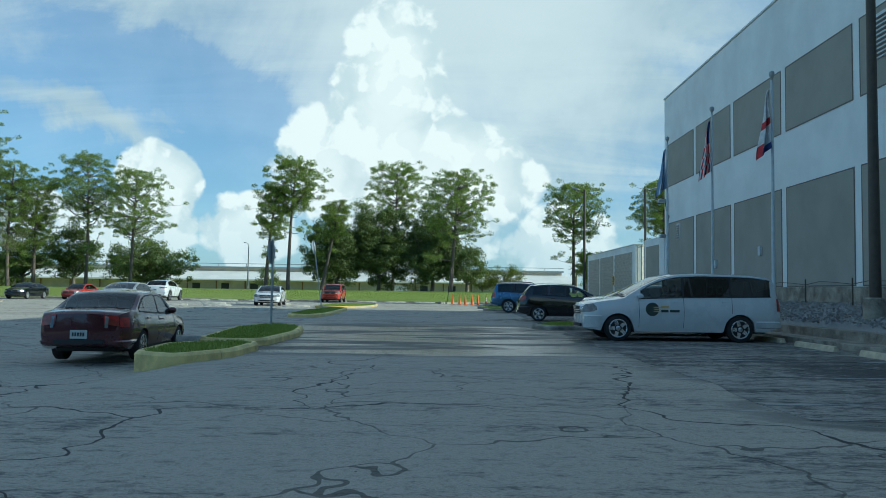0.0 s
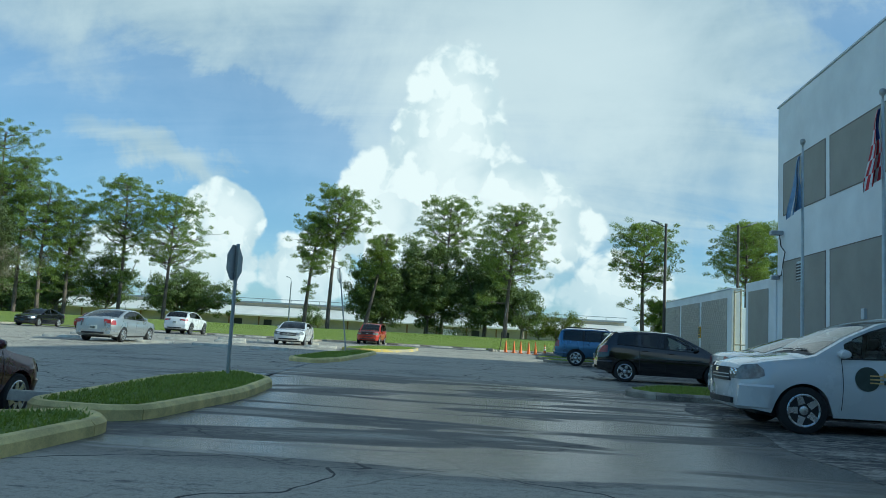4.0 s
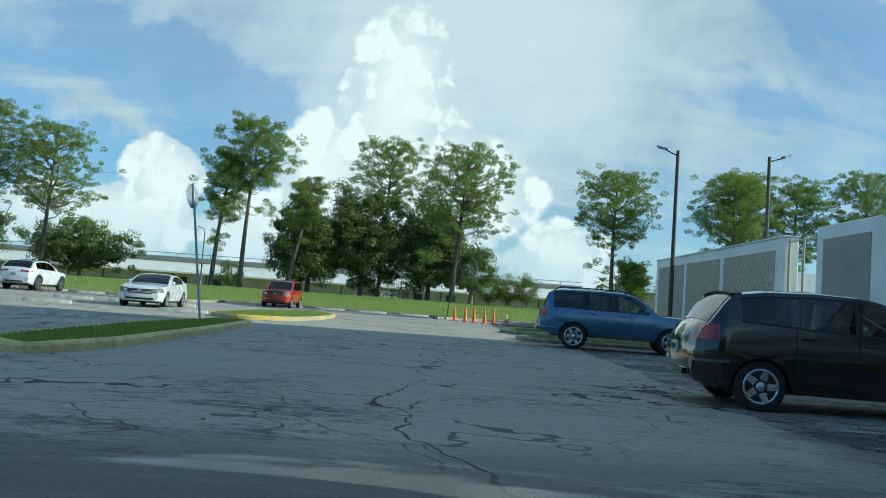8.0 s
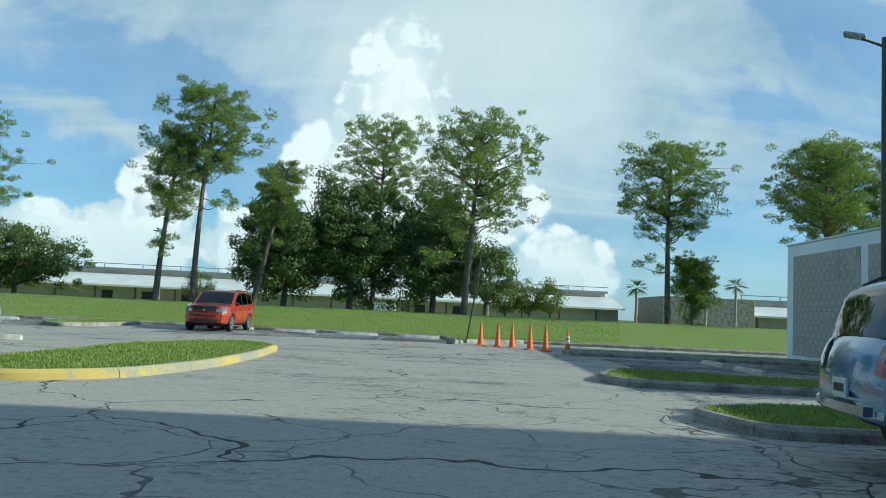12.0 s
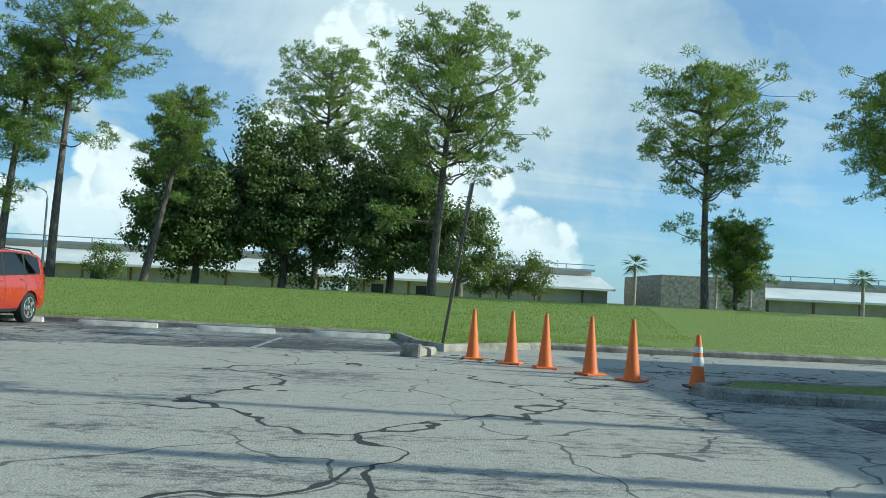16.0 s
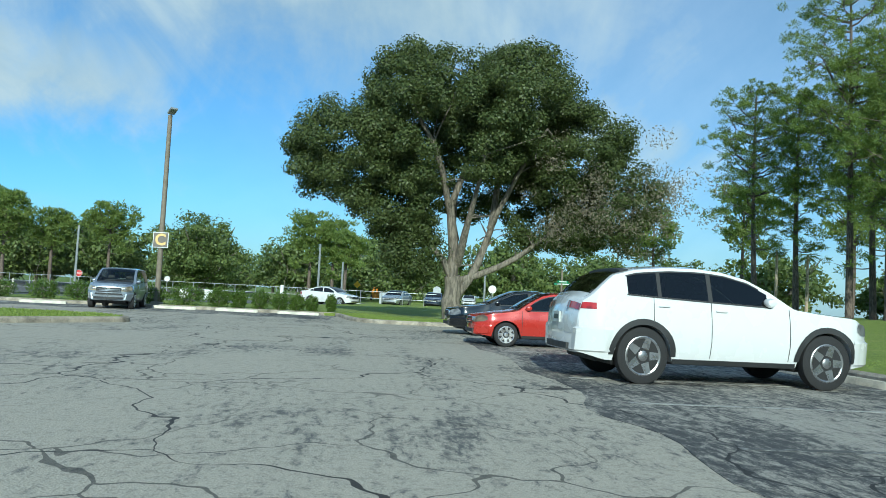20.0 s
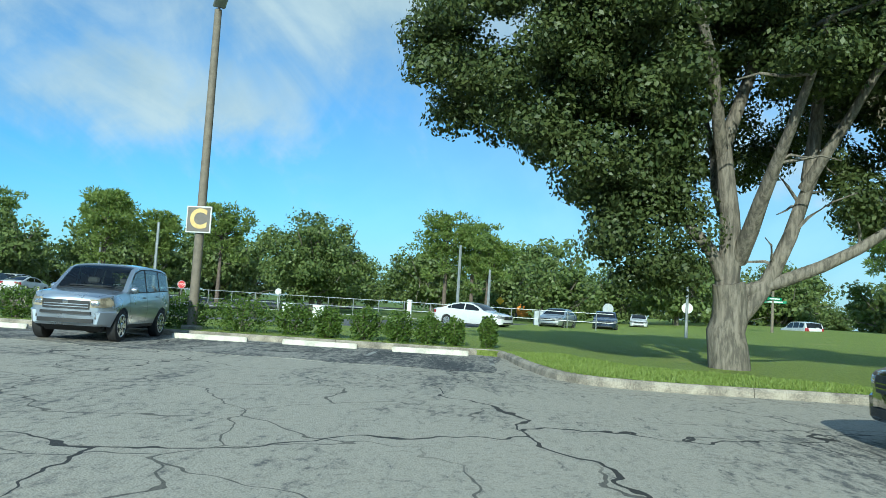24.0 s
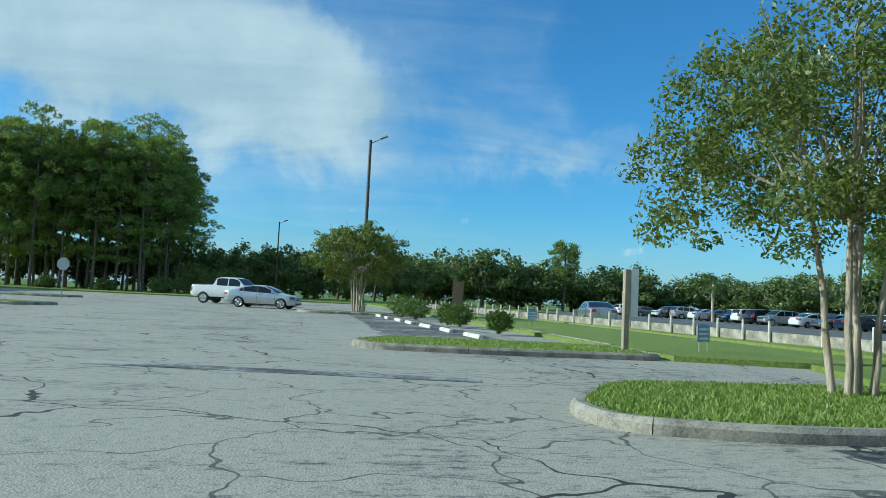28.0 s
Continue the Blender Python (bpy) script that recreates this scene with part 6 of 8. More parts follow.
CROSS = dict(SUV, L=4.97, W=1.99, H=1.70, wb=2.98, fo=0.93, r=0.40, sill=0.32, roof=0.74,
             top=((0, 0.90), (0.05, 0.99), (0.35, 1.08), (1.1, 1.14), (1.45, 1.18), (1.85, 1.42), (2.2, 1.58), (2.6, 1.67), (3.0, 1.70), (3.5, 1.69), (4.0, 1.64), (4.35, 1.55), (4.72, 1.26), (4.88, 1.16), (4.95, 0.95), (4.97, 0.7)),
             belt=((0, 0.78), (0.35, 1.03), (1.35, 1.12), (2.8, 1.17), (4.6, 1.24), (4.97, 0.95)), ws=(1.47, 2.42), rg=(4.2, 4.72), wins=((1.9, 2.8), (2.87, 3.62), (3.68, 4.15)), doors=(1.55, 2.83, 3.75), tail=(1.02, 1.11), head=(0.80, 0.96), tailin=0.45, tailwide=0.3, band=True)
HATCH = dict(SEDAN, L=4.35, W=1.775, H=1.55, wb=2.60, fo=0.87, r=0.317, sill=0.26, roof=0.77,
             top=((0, 0.72), (0.05, 0.79), (0.35, 0.87), (0.85, 0.97), (1.0, 1.01), (1.5, 1.27), (1.9, 1.46), (2.25, 1.53), (2.8, 1.55), (3.4, 1.53), (3.75, 1.48), (3.85, 1.43), (4.14, 1.10), (4.22, 1.03), (4.32, 0.85), (4.35, 0.66)),
             belt=((0, 0.64), (0.35, 0.80), (1.0, 0.94), (2.2, 1.0), (3.9, 1.10), (4.35, 0.9)), ws=(1.02, 2.1), rg=(3.8, 4.14), wins=((1.45, 2.25), (2.33, 3.0), (3.1, 3.7)), doors=(1.15, 2.29, 3.05), tail=(0.86, 1.06), head=(0.62, 0.8), tailwide=0.34, tailin=0.70)
VAN = dict(SEDAN, L=5.15, W=1.95, H=1.75, wb=3.08, fo=0.92, r=0.335, sill=0.27, roof=0.80,
           top=((0, 0.86), (0.05, 0.94), (0.35, 1.02), (0.95, 1.10), (1.1, 1.14), (1.55, 1.42), (2.0, 1.63), (2.35, 1.71), (3.0, 1.75), (4.3, 1.73), (4.8, 1.67), (4.93, 1.58), (5.05, 1.18), (5.09, 1.08), (5.13, 0.85), (5.15, 0.66)),
           belt=((0, 0.74), (0.35, 0.94), (1.1, 1.05), (2.6, 1.10), (5.0, 1.14), (5.15, 0.9)), ws=(1.12, 2.25), rg=(4.9, 5.05), wins=((1.5, 2.55), (2.6, 3.75), (3.8, 4.8)), doors=(1.45, 2.58, 3.8), tail=(0.80, 1.12), head=(0.72, 0.92), tailwide=0.14, band=True, tailin=0.8)
TRUCK = dict(SUV, L=5.9, W=2.0, H=1.95, wb=3.7, fo=1.0, r=0.40, sill=0.50,
             top=((0, 1.12), (0.05, 1.21), (0.35, 1.28), (1.3, 1.34), (1.5, 1.38), (2.05, 1.86), (2.4, 1.95), (3.4, 1.95), (3.75, 1.9), (3.95, 1.42), (4.0, 1.36), (5.8, 1.36), (5.87, 1.25), (5.9, 0.9)),
             belt=((0, 1.0), (0.35, 1.22), (1.5, 1.28), (4.0, 1.3), (5.9, 1.26)), ws=(1.52, 2.1), rg=(3.8, 3.95), wins=((1.85, 2.75), (2.83, 3.7)), doors=(1.6, 2.79, 3.78))


class Shape:
    """The skin of a car: s runs back from its nose, the nose points along +y."""

    def __init__(self, st):
        self.st, self.zmid = st, 0.55 * st["H"] * 0.62 + 0.1

    def zt(self, s):
        return interp(self.st["top"], s)

    def zb(self, s):
        st = self.st
        z = st["sill"] + (0.06 * max(0.0, 1 - s / 0.5) + 0.1 * max(0.0, 1 - (st["L"] - s) / 0.5))
        for c in (st["fo"], st["fo"] + st["wb"]):
            d, rr = s - c, st["r"] + 0.055
            if abs(d) < rr:
                z = max(z, st["r"] + math.sqrt(rr * rr - d * d) - 0.015)
        return z

    def belt(self, s):
        return min(interp(self.st["belt"], s), self.zt(s) - 0.012)

    def hw(self, s, z):
        st = self.st
        f, b = max(0.0, 1 - s / 0.62), max(0.0, 1 - (st["L"] - s) / 0.5)
        plan = st["W"] / 2 * (1 - 0.24 * f ** 2.2 - 0.16 * b ** 2.2)
        zb_ = interp(st["belt"], s)
        if z < zb_:
            lo = max(0.0, (self.zmid - z) / (self.zmid - st["sill"])) if z < self.zmid else 0.0
            hi = max(0.0, (z - self.zmid) / max(0.05, zb_ - self.zmid))
            return plan * (1 - 0.095 * lo ** 1.4 - 0.06 * min(1, hi) ** 1.8)
        return plan * (0.94 - (0.94 - st["roof"]) * min(1.0, (z - zb_) / max(0.1, st["H"] - zb_)))

    def skin(self, s, z, side, out=0.0):
        return ((self.hw(s, z) + out) * side, self.st["L"] / 2 - s, z)

    def roof_point(self, s, v, out=0.0):
        """On the upper skin, v from -1 to 1 across."""
        zt, a = self.zt(s), abs(v)
        edge = self.hw(s, zt - 0.035)
        z = zt + 0.012 - 0.047 * a ** 2.6
        ds = 0.05
        slope = (self.zt(min(s + ds, self.st["L"])) - self.zt(max(0, s - ds))) / (2 * ds)
        n = Vector((0.25 * v, slope, 1)).normalized() * out
        return (edge * v + n.x, self.st["L"] / 2 - s + n.y, z + n.z)


def car(name, st, mat, label, m, rim=ALLOY, glass=GLASS, rear_glass=None, head=HEADLIGHT, group="parked cars", rails=False, detail=True, trim=None, spokes=5, grille=DARKPLASTIC, cat="car", mirrors=None, cladding=None, spoiler=None, deflector=False, big_grille=False):
    sh = Shape(st)
    L, W = st["L"], st["W"]
    root = thing(name, m, label, cat, group)
    n = int(L / (0.05 if detail else 0.16))
    if not detail:
        glass = rear_glass = FARGLASS
    cuts = {round(q, 4) for w in (*st["wins"], st["ws"], st["rg"]) for q in w} if detail else set()
    ss = sorted({q for q in (round(L * i / n, 4) for i in range(n + 1)) if not any(0 < abs(q - c) < 0.02 for c in cuts)} | {0.02, L - 0.02} | cuts)
    rows, opens = [], []
    for s in ss:
        zb_, be, zt = sh.zb(s), sh.belt(s), sh.zt(s)
        be = max(be, zb_ + 0.02)
        half = [(0.0, zb_ + 0.01), (sh.hw(s, zb_) * 0.9, zb_)]
        for k in (0.0, 0.12, 0.35, 0.6, 0.82, 1.0):
            z = zb_ + (be - zb_) * k
            half.append((sh.hw(s, z), z))
        roomy = zt - 0.098 > be + 0.075
        for k, z in zip((0.35, 0.7, 1.0), (be + 0.035, zt - 0.098, zt - 0.035)):
            if roomy:
                half.append((sh.hw(s, z), z))
            elif zt - 0.035 > be:
                z = be + (zt - 0.035 - be) * k
                half.append((sh.hw(s, z), z))
            else:
                half.append((sh.hw(s, be) * (1 - 0.01 * k), be + (zt - 0.035 - be) * k * 0.3))
        opens.append(roomy)
        for v in (0.95, 0.87, 0.45, 0.0):
            p = sh.roof_point(s, v)
            half.append((p[0], p[2]))
        if s in (ss[0], ss[-1]):
            zc = (zb_ + zt) / 2
            half = [(x * 0.93, zc + (z - zc) * 0.9) for x, z in half]
        rows.append([(x, L / 2 - s, z) for x, z in half] + [(-x, L / 2 - s, z) for x, z in half[-2:0:-1]])
    k = len(rows[0])
    verts = [v for r in rows for v in r]

    def cut(i, j):
        """Whether that face of the skin lies in a window."""
        s = (ss[i] + ss[i + 1]) / 2
        if not detail:
            return False
        if j in (8, 19):
            return opens[i] and opens[i + 1] and any(a < s < b for a, b in st["wins"])
        return 12 <= j <= 15 and any(a < s < b for a, b in (st["ws"], st["rg"]))

    faces = [(i * k + j, i * k + (j + 1) % k, (i + 1) * k + (j + 1) % k, (i + 1) * k + j) for i in range(len(rows) - 1) for j in range(k) if not cut(i, j)]
    faces += [tuple(range(k))[::-1], tuple((len(rows) - 1) * k + j for j in range(k))]
    raw("body", verts, faces, mat, root, "", 38)
    part("underbody", a_box(-W / 2 + 0.27, W / 2 - 0.27, -L / 2 + 0.4, L / 2 - 0.3, st["sill"] - 0.04, st["sill"] + 0.28, 0.03), DARKPLASTIC, root)
    rear_glass = rear_glass or glass
    for c in (st["fo"], st["fo"] + st["wb"]):
        part("wheel_house", a_box(-W / 2 + 0.25, W / 2 - 0.25, L / 2 - c - st["r"] - 0.03, L / 2 - c + st["r"] + 0.03, st["r"] * 0.6, 2 * st["r"] + 0.07, 0.05), DARKPLASTIC, root)
    if detail:
        # what shows through the glass: door linings, dashboard, seats and wheel
        wa, wb_ = st["ws"][0] + 0.3, st["rg"][1] - 0.25
        bz = interp(st["belt"], 0.5 * (wa + wb_)) - 0.10
        part("cabin_lining", a_box(-W / 2 + 0.13, W / 2 - 0.13, L / 2 - wb_, L / 2 - wa, st["sill"] + 0.2, bz - 0.12, 0.04), LINING, root)
        part("dashboard", a_box(-W / 2 + 0.18, W / 2 - 0.18, L / 2 - wa - 0.42, L / 2 - wa + 0.12, bz - 0.14, bz + 0.04, 0.05), LINING, root)
        seat_rows = [st["wins"][0][1] - 0.05, st["wins"][min(1, len(st["wins"]) - 1)][1] - 0.05]
        for q, s_ in enumerate(seat_rows):
            tall = min(bz + 0.22, sh.zt(s_) - 0.32)
            for x_ in (-0.36, 0.36):
                seat = part("seat", a_box(x_ - 0.24, x_ + 0.24, L / 2 - s_ - 0.08, L / 2 - s_ + 0.07, bz - 0.14, tall, 0.05), SEATCLOTH, root)
                part("headrest", a_box(x_ - 0.13, x_ + 0.13, L / 2 - s_ - 0.05, L / 2 - s_ + 0.05, tall + 0.03, tall + 0.19, 0.04), SEATCLOTH, seat)
        wheel_c = Vector((-0.36, L / 2 - wa - 0.52, bz + 0.02))
        tubes("steering_wheel", [([wheel_c + Vector((0.18 * math.cos(q), 0.07 * math.sin(q), 0.17 * math.sin(q))) for q in (2 * math.pi * i / 16 for i in range(17))], [0.016] * 17)], LINING, root, "", 6)
        a_, b_ = st["ws"][1] + 0.02, st["rg"][0] - 0.02
        vs = [sh.roof_point(a_ + (b_ - a_) * i / 6, v, -0.035) for i in range(7) for v in (-0.9, -0.4, 0, 0.4, 0.9)]
        raw("headliner", vs, [(i * 5 + j, i * 5 + j + 1, i * 5 + j + 6, i * 5 + j + 5) for i in range(6) for j in range(4)], HEADLINER, root, "", 60)

    def strip(nm, s0, s1, mt, wide, out):
        a, vs, fs = [s0 + (s1 - s0) * i / 8 for i in range(9)], [], []
        for s in a:
            vs += [sh.roof_point(s, wide * v, out) for v in (-1, -0.6, 0, 0.6, 1)]
        for i in range(8):
            for j in range(4):
                fs.append((i * 5 + j, (i + 1) * 5 + j, (i + 1) * 5 + j + 1, i * 5 + j + 1))
        return raw(nm, vs, fs, mt, root, "", 60)

    strip("windshield", st["ws"][0], st["ws"][1], glass, 0.88, 0.006)
    strip("rear_window", st["rg"][0], st["rg"][1], rear_glass, 0.88, 0.006)

    def side_patch(nm, s0, s1, z_lo, z_hi, mt, side, out=0.006, steps=8, parent=None):
        vs, fs = [], []
        for i in range(steps + 1):
            s = s0 + (s1 - s0) * i / steps
            lo = z_lo(s) if callable(z_lo) else z_lo
            hi = z_hi(s) if callable(z_hi) else z_hi
            hi = max(hi, lo + 0.002)
            for q in range(8):
                vs.append(sh.skin(s, lo + (hi - lo) * q / 7, side, out))
        for i in range(steps):
            for j in range(7):
                f = (i * 8 + j, i * 8 + j + 1, (i + 1) * 8 + j + 1, (i + 1) * 8 + j)
                fs.append(f if side > 0 else f[::-1])
        return raw(nm, vs, fs, mt, parent or root, "", 60)

    for side in (-1, 1):
        for i, (a, b) in enumerate(st["wins"]):
            side_patch("side_window", a, b, lambda s: interp(st["belt"], s) + 0.035, lambda s: sh.zt(s) - 0.095, glass if i == 0 else rear_glass, side, 0.009)
        wins = st["wins"]
        for (a, b), (c, d) in zip(wins, wins[1:]):
            if detail and (b < 2.9 or st.get("band")):
                side_patch("pillar_trim", b - 0.01, c + 0.01, lambda s: interp(st["belt"], s) + 0.03, lambda s: sh.zt(s) - 0.09, DARKPLASTIC, side, 0.007, 2)
        if detail:
            side_patch("belt_trim", wins[0][0] - 0.05, wins[-1][1] + 0.02, lambda s: interp(st["belt"], s) + 0.012, lambda s: interp(st["belt"], s) + 0.034, DARKPLASTIC, side, 0.009, 10)
            side_patch("window_rubber", wins[0][0] + 0.12, wins[-1][1] + 0.02, lambda s: sh.zt(s) - 0.098, lambda s: sh.zt(s) - 0.078, DARKPLASTIC, side, 0.0105, 12)
        vs, fs = [], []
        for q_ in range(9):
            s_ = 0.34 * max(0, q_ - 1) / 7
            lo_, hi_ = st["head"][0] + 0.12 * s_ + 0.02 * (q_ > 6), min(st["head"][1] + 0.14 * s_, sh.zt(s_ + 0.02) - 0.02)
            hi_ = lo_ + (hi_ - lo_) * (1.0 - 0.5 * max(0, q_ - 6) / 2)
            for z_ in (lo_, (lo_ + hi_) / 2, hi_):
                vs.append((0.47 * side, L / 2 + 0.008, z_) if q_ == 0 else (sh.hw(s_, z_) * side + 0.008 * side, L / 2 - s_ + 0.008, z_))
        for q_ in range(8):
            for j_ in range(2):
                f_ = (q_ * 3 + j_, q_ * 3 + j_ + 1, q_ * 3 + j_ + 4, q_ * 3 + j_ + 3)
                fs.append(f_ if side > 0 else f_[::-1])
        lens = raw("headlight", vs, fs, head, root, "", 60)
        if detail:
            zm_ = 0.5 * sum(st["head"])
            x_in, x_out = 0.53, max(0.60, sh.hw(0.0, zm_) - 0.06)
            for x_ in (x_in, x_out):
                bowl = part("lamp_bowl", lathe([(0.046, -0.01), (0.048, 0.008), (0.038, 0.012), (0.028, 0.004), (0.012, 0.010)], 16), CHROME, lens, "", 40)
                bowl.matrix_basis = pose(side * x_, L / 2 + 0.008, zm_, -90, 0, 0)
        side_patch("taillight", L - st.get("tailwide", 0.28), L - 0.012, st["tail"][0], lambda s: min(st["tail"][1], sh.zt(s) - 0.03), TAILLIGHT, side, 0.008)
        z1_, z0_ = st["tail"][1], max(st["tail"][0], st["top"][-1][1] + 0.02)
        vs, fs = [], []
        back = [L - 0.6 * (1 - q_ / 120) for q_ in range(121)]
        s_hi = max([q_ for q_ in back if sh.zt(q_) >= z1_] or [back[0]])
        s_lo = max([q_ for q_ in back if sh.zt(q_) >= z0_] or [back[-1]])
        for i in range(7):
            for v in (st.get("tailin", 0.62), 0.75, 0.88, 1.0):
                vs.append(sh.roof_point(s_hi + (s_lo - s_hi) * i / 6, v * side, 0.014))
        for i in range(6):
            for j in range(3):
                f = (i * 4 + j, (i + 1) * 4 + j, (i + 1) * 4 + j + 1, i * 4 + j + 1)
                fs.append(f if side > 0 else f[::-1])
        lamp = raw("tail_lamp", vs, fs, TAILLIGHT, root, "", 60)
        if detail:
            sm = s_hi + (s_lo - s_hi) * 0.62
            vs = [sh.roof_point(q_, v * side, 0.02) for q_ in (sm - 0.02, sm + 0.025) for v in (st.get("tailin", 0.62) + 0.04, st.get("tailin", 0.62) + 0.13)]
            raw("reversing_light", vs, [(0, 2, 3, 1) if side > 0 else (0, 1, 3, 2)], HEADLIGHT, lamp)
        if detail:
            for d in st["doors"]:
                side_patch("door_seam", d - 0.005, d + 0.005, lambda s: max(sh.zb(s) + 0.08, 0.36), lambda s: interp(st["belt"], s) + 0.02, DARKPLASTIC, side, 0.005, 1)
            for a, b in zip(st["doors"], st["doors"][1:]):
                part("door_handle", a_box(0, 0.03 * side, -0.09, 0.09, -0.013, 0.013, 0.006), mat, root).location = sh.skin(b - 0.16, interp(st["belt"], b) - 0.10, side, 0.002)
            side_patch("sill_trim", st["fo"] + st["r"] + 0.09, st["fo"] + st["wb"] - st["r"] - 0.09, lambda s: st["sill"] - 0.02, lambda s: st["sill"] + 0.05, trim or DARKPLASTIC, side, 0.006, 4)
            mir = lathe([(0.02, -0.02), (0.085, 0.02), (0.095, 0.10), (0.07, 0.17), (0.02, 0.19)], 10)
            bmesh.ops.scale(bm := mir, vec=(0.75, 0.95, 0.85), verts=bm.verts)
            bmesh.ops.rotate(bm, matrix=Euler((0, radians(90 * side), 0)).to_matrix(), verts=bm.verts)
            part("wing_mirror", bm, mirrors or mat, root, "", 40).location = sh.skin(st["wins"][0][0] - 0.02, interp(st["belt"], st["wins"][0][0]) + 0.09, side, -0.02)
            if cladding:
                for c in (st["fo"], st["fo"] + st["wb"]):
                    vs, fs = [], []
                    for k_ in range(17):
                        a_ = math.pi * k_ / 16
                        for rr_ in (st["r"] + 0.045, st["r"] + 0.13):
                            s_, z_ = c - rr_ * math.cos(a_), st["r"] + rr_ * math.sin(a_) * 0.98
                            vs.append(sh.skin(s_, max(z_, st["sill"]), side, 0.012))
                    for k_ in range(16):
                        f_ = (2 * k_, 2 * k_ + 1, 2 * k_ + 3, 2 * k_ + 2)
                        fs.append(f_ if side < 0 else f_[::-1])
                    raw("arch_trim", vs, fs, cladding, root, "", 60)
            if rails:
                tubes("roof_rail", [([(side * (sh.hw(s, sh.zt(s) - 0.03) - 0.08), L / 2 - s, sh.zt(s) + dz_) for s, dz_ in ((st["ws"][1] + 0.1, -0.02), (st["ws"][1] + 0.25, 0.045), (st["rg"][0] - 0.3, 0.045), (st["rg"][0] - 0.1, -0.02))], [0.018] * 4)], DARKPLASTIC, root, "", 6)
    y0, y1 = L / 2 + 0.006, -L / 2 - 0.006
    # bumpers that stand proud of the nose and tail
    for end, z0_, z1_ in ((1, st["sill"] + 0.03, st["head"][0] - 0.05), (-1, st["sill"] + 0.08, st["tail"][0] - 0.24)):
        if not detail or z1_ - z0_ < 0.1:
            continue
        far = (st["fo"] if end > 0 else L - st["fo"] - st["wb"]) - st["r"] - 0.075
        plan = [(far * (1 - q_ / 9), 1) for q_ in range(10)] + [(far * q_ / 9, -1) for q_ in range(10)]
        vs, fs = [], []
        for q_, sd_ in plan:
            s_ = q_ if end > 0 else L - q_
            for z_, o_ in ((z0_, -0.02), (z0_ + 0.04, 0.024), (z1_ - 0.04, 0.03), (z1_, -0.012)):
                fade = min(1.0, (far - q_) / 0.12)
                vs.append(((sh.hw(s_, z_) + o_ * (0.35 + 0.65 * fade)) * sd_ * (0.985 if q_ < 0.01 else 1), L / 2 - s_ + end * (o_ * fade if q_ < 0.2 else 0), z_))
        for i in range(len(plan) - 1):
            for j in range(3):
                f = (i * 4 + j, i * 4 + j + 1, i * 4 + j + 5, i * 4 + j + 4)
                fs.append(f if end > 0 else f[::-1])
        raw("front_bumper" if end > 0 else "rear_bumper", vs, fs, mat, root, "", 35)

    def top_patch(nm, s0, s1, v0, v1, mt, out=0.004, n_s=6, n_v=6):
        vs = [sh.roof_point(s0 + (s1 - s0) * i / n_s, v0 + (v1 - v0) * j / n_v, out) for i in range(n_s + 1) for j in range(n_v + 1)]
        fs = [(i * (n_v + 1) + j, (i + 1) * (n_v + 1) + j, (i + 1) * (n_v + 1) + j + 1, i * (n_v + 1) + j + 1) for i in range(n_s) for j in range(n_v)]
        return raw(nm, vs, fs, mt, root, "", 60)

    if detail:
        for side in (-1, 1):
            top_patch("bonnet_seam", 0.12, st["ws"][0] - 0.05, side * 0.84, side * 0.852, DARKPLASTIC, 0.004, 14, 1)
            top_patch("tailgate_seam", st["rg"][0], L - 0.16, side * 0.885, side * 0.897, DARKPLASTIC, 0.005, 14, 1)
        top_patch("bonnet_gap", st["ws"][0] - 0.07, st["ws"][0] + 0.015, -0.86, 0.86, DARKPLASTIC, 0.004, 2, 8)
        for v in (-0.55, 0.05):
            top_patch("wiper", st["ws"][0] + 0.02, st["ws"][0] + 0.05, v, v + 0.5, DARKPLASTIC, 0.02, 1, 4)
    if deflector:
        top_patch("bonnet_deflector", 0.03, 0.2, -0.8, 0.8, DARKPLASTIC, 0.025, 4, 8)
    if spoiler:
        s0 = st["rg"][0]
        pts = [(0, sh.roof_point(s0 - 0.12, v, 0.015), sh.roof_point(s0 + 0.03, v, 0.0)) for v in (-0.9, -0.5, 0, 0.5, 0.9)]
        vs = []
        for _, a, b in pts:
            vs += [a, (b[0], b[1], a[2] - 0.015), (b[0], b[1], a[2] - 0.05), (a[0], a[1], a[2] - 0.05)]
        fs = [(i * 4 + j, i * 4 + (j + 1) % 4, i * 4 + 4 + (j + 1) % 4, i * 4 + 4 + j) for i in range(4) for j in range(4)]
        raw("spoiler", vs, fs + [(0, 1, 2, 3), (19, 18, 17, 16)], spoiler, root, "", 40)
    g = st["head"]
    part("grille", bar_box(-0.46, 0.46, y0 - 0.05, y0, g[0] - (0.01 if big_grille else 0.04), g[1] + (0.02 if big_grille else -0.04)), grille, root)
    part("lower_intake", bar_box(-0.55, 0.55, y0 - 0.05, y0 + 0.03, st["sill"] + 0.09, st["sill"] + 0.17), DARKPLASTIC, root)
    if st.get("bumper") and detail:
        part("bumper_grille", bar_box(-0.5, 0.5, y0 - 0.05, y0 + 0.032, g[0] - 0.14, g[0] - 0.085), DARKPLASTIC, root)
        for side in (-1, 1):
            part("fog_lamp", lathe([(0.055, -0.02), (0.055, 0.004), (0.04, 0.012)], 14), HEADLIGHT, root, "", 40).matrix_basis = pose(side * 0.62, y0 - 0.02, st["sill"] + 0.2, -90, 0, -20 * side)
    part("badge", a_box(-0.06, 0.06, y0 - 0.02, y0 + 0.008, g[1] - 0.115, g[1] - 0.055, 0.008), CHROME, root)
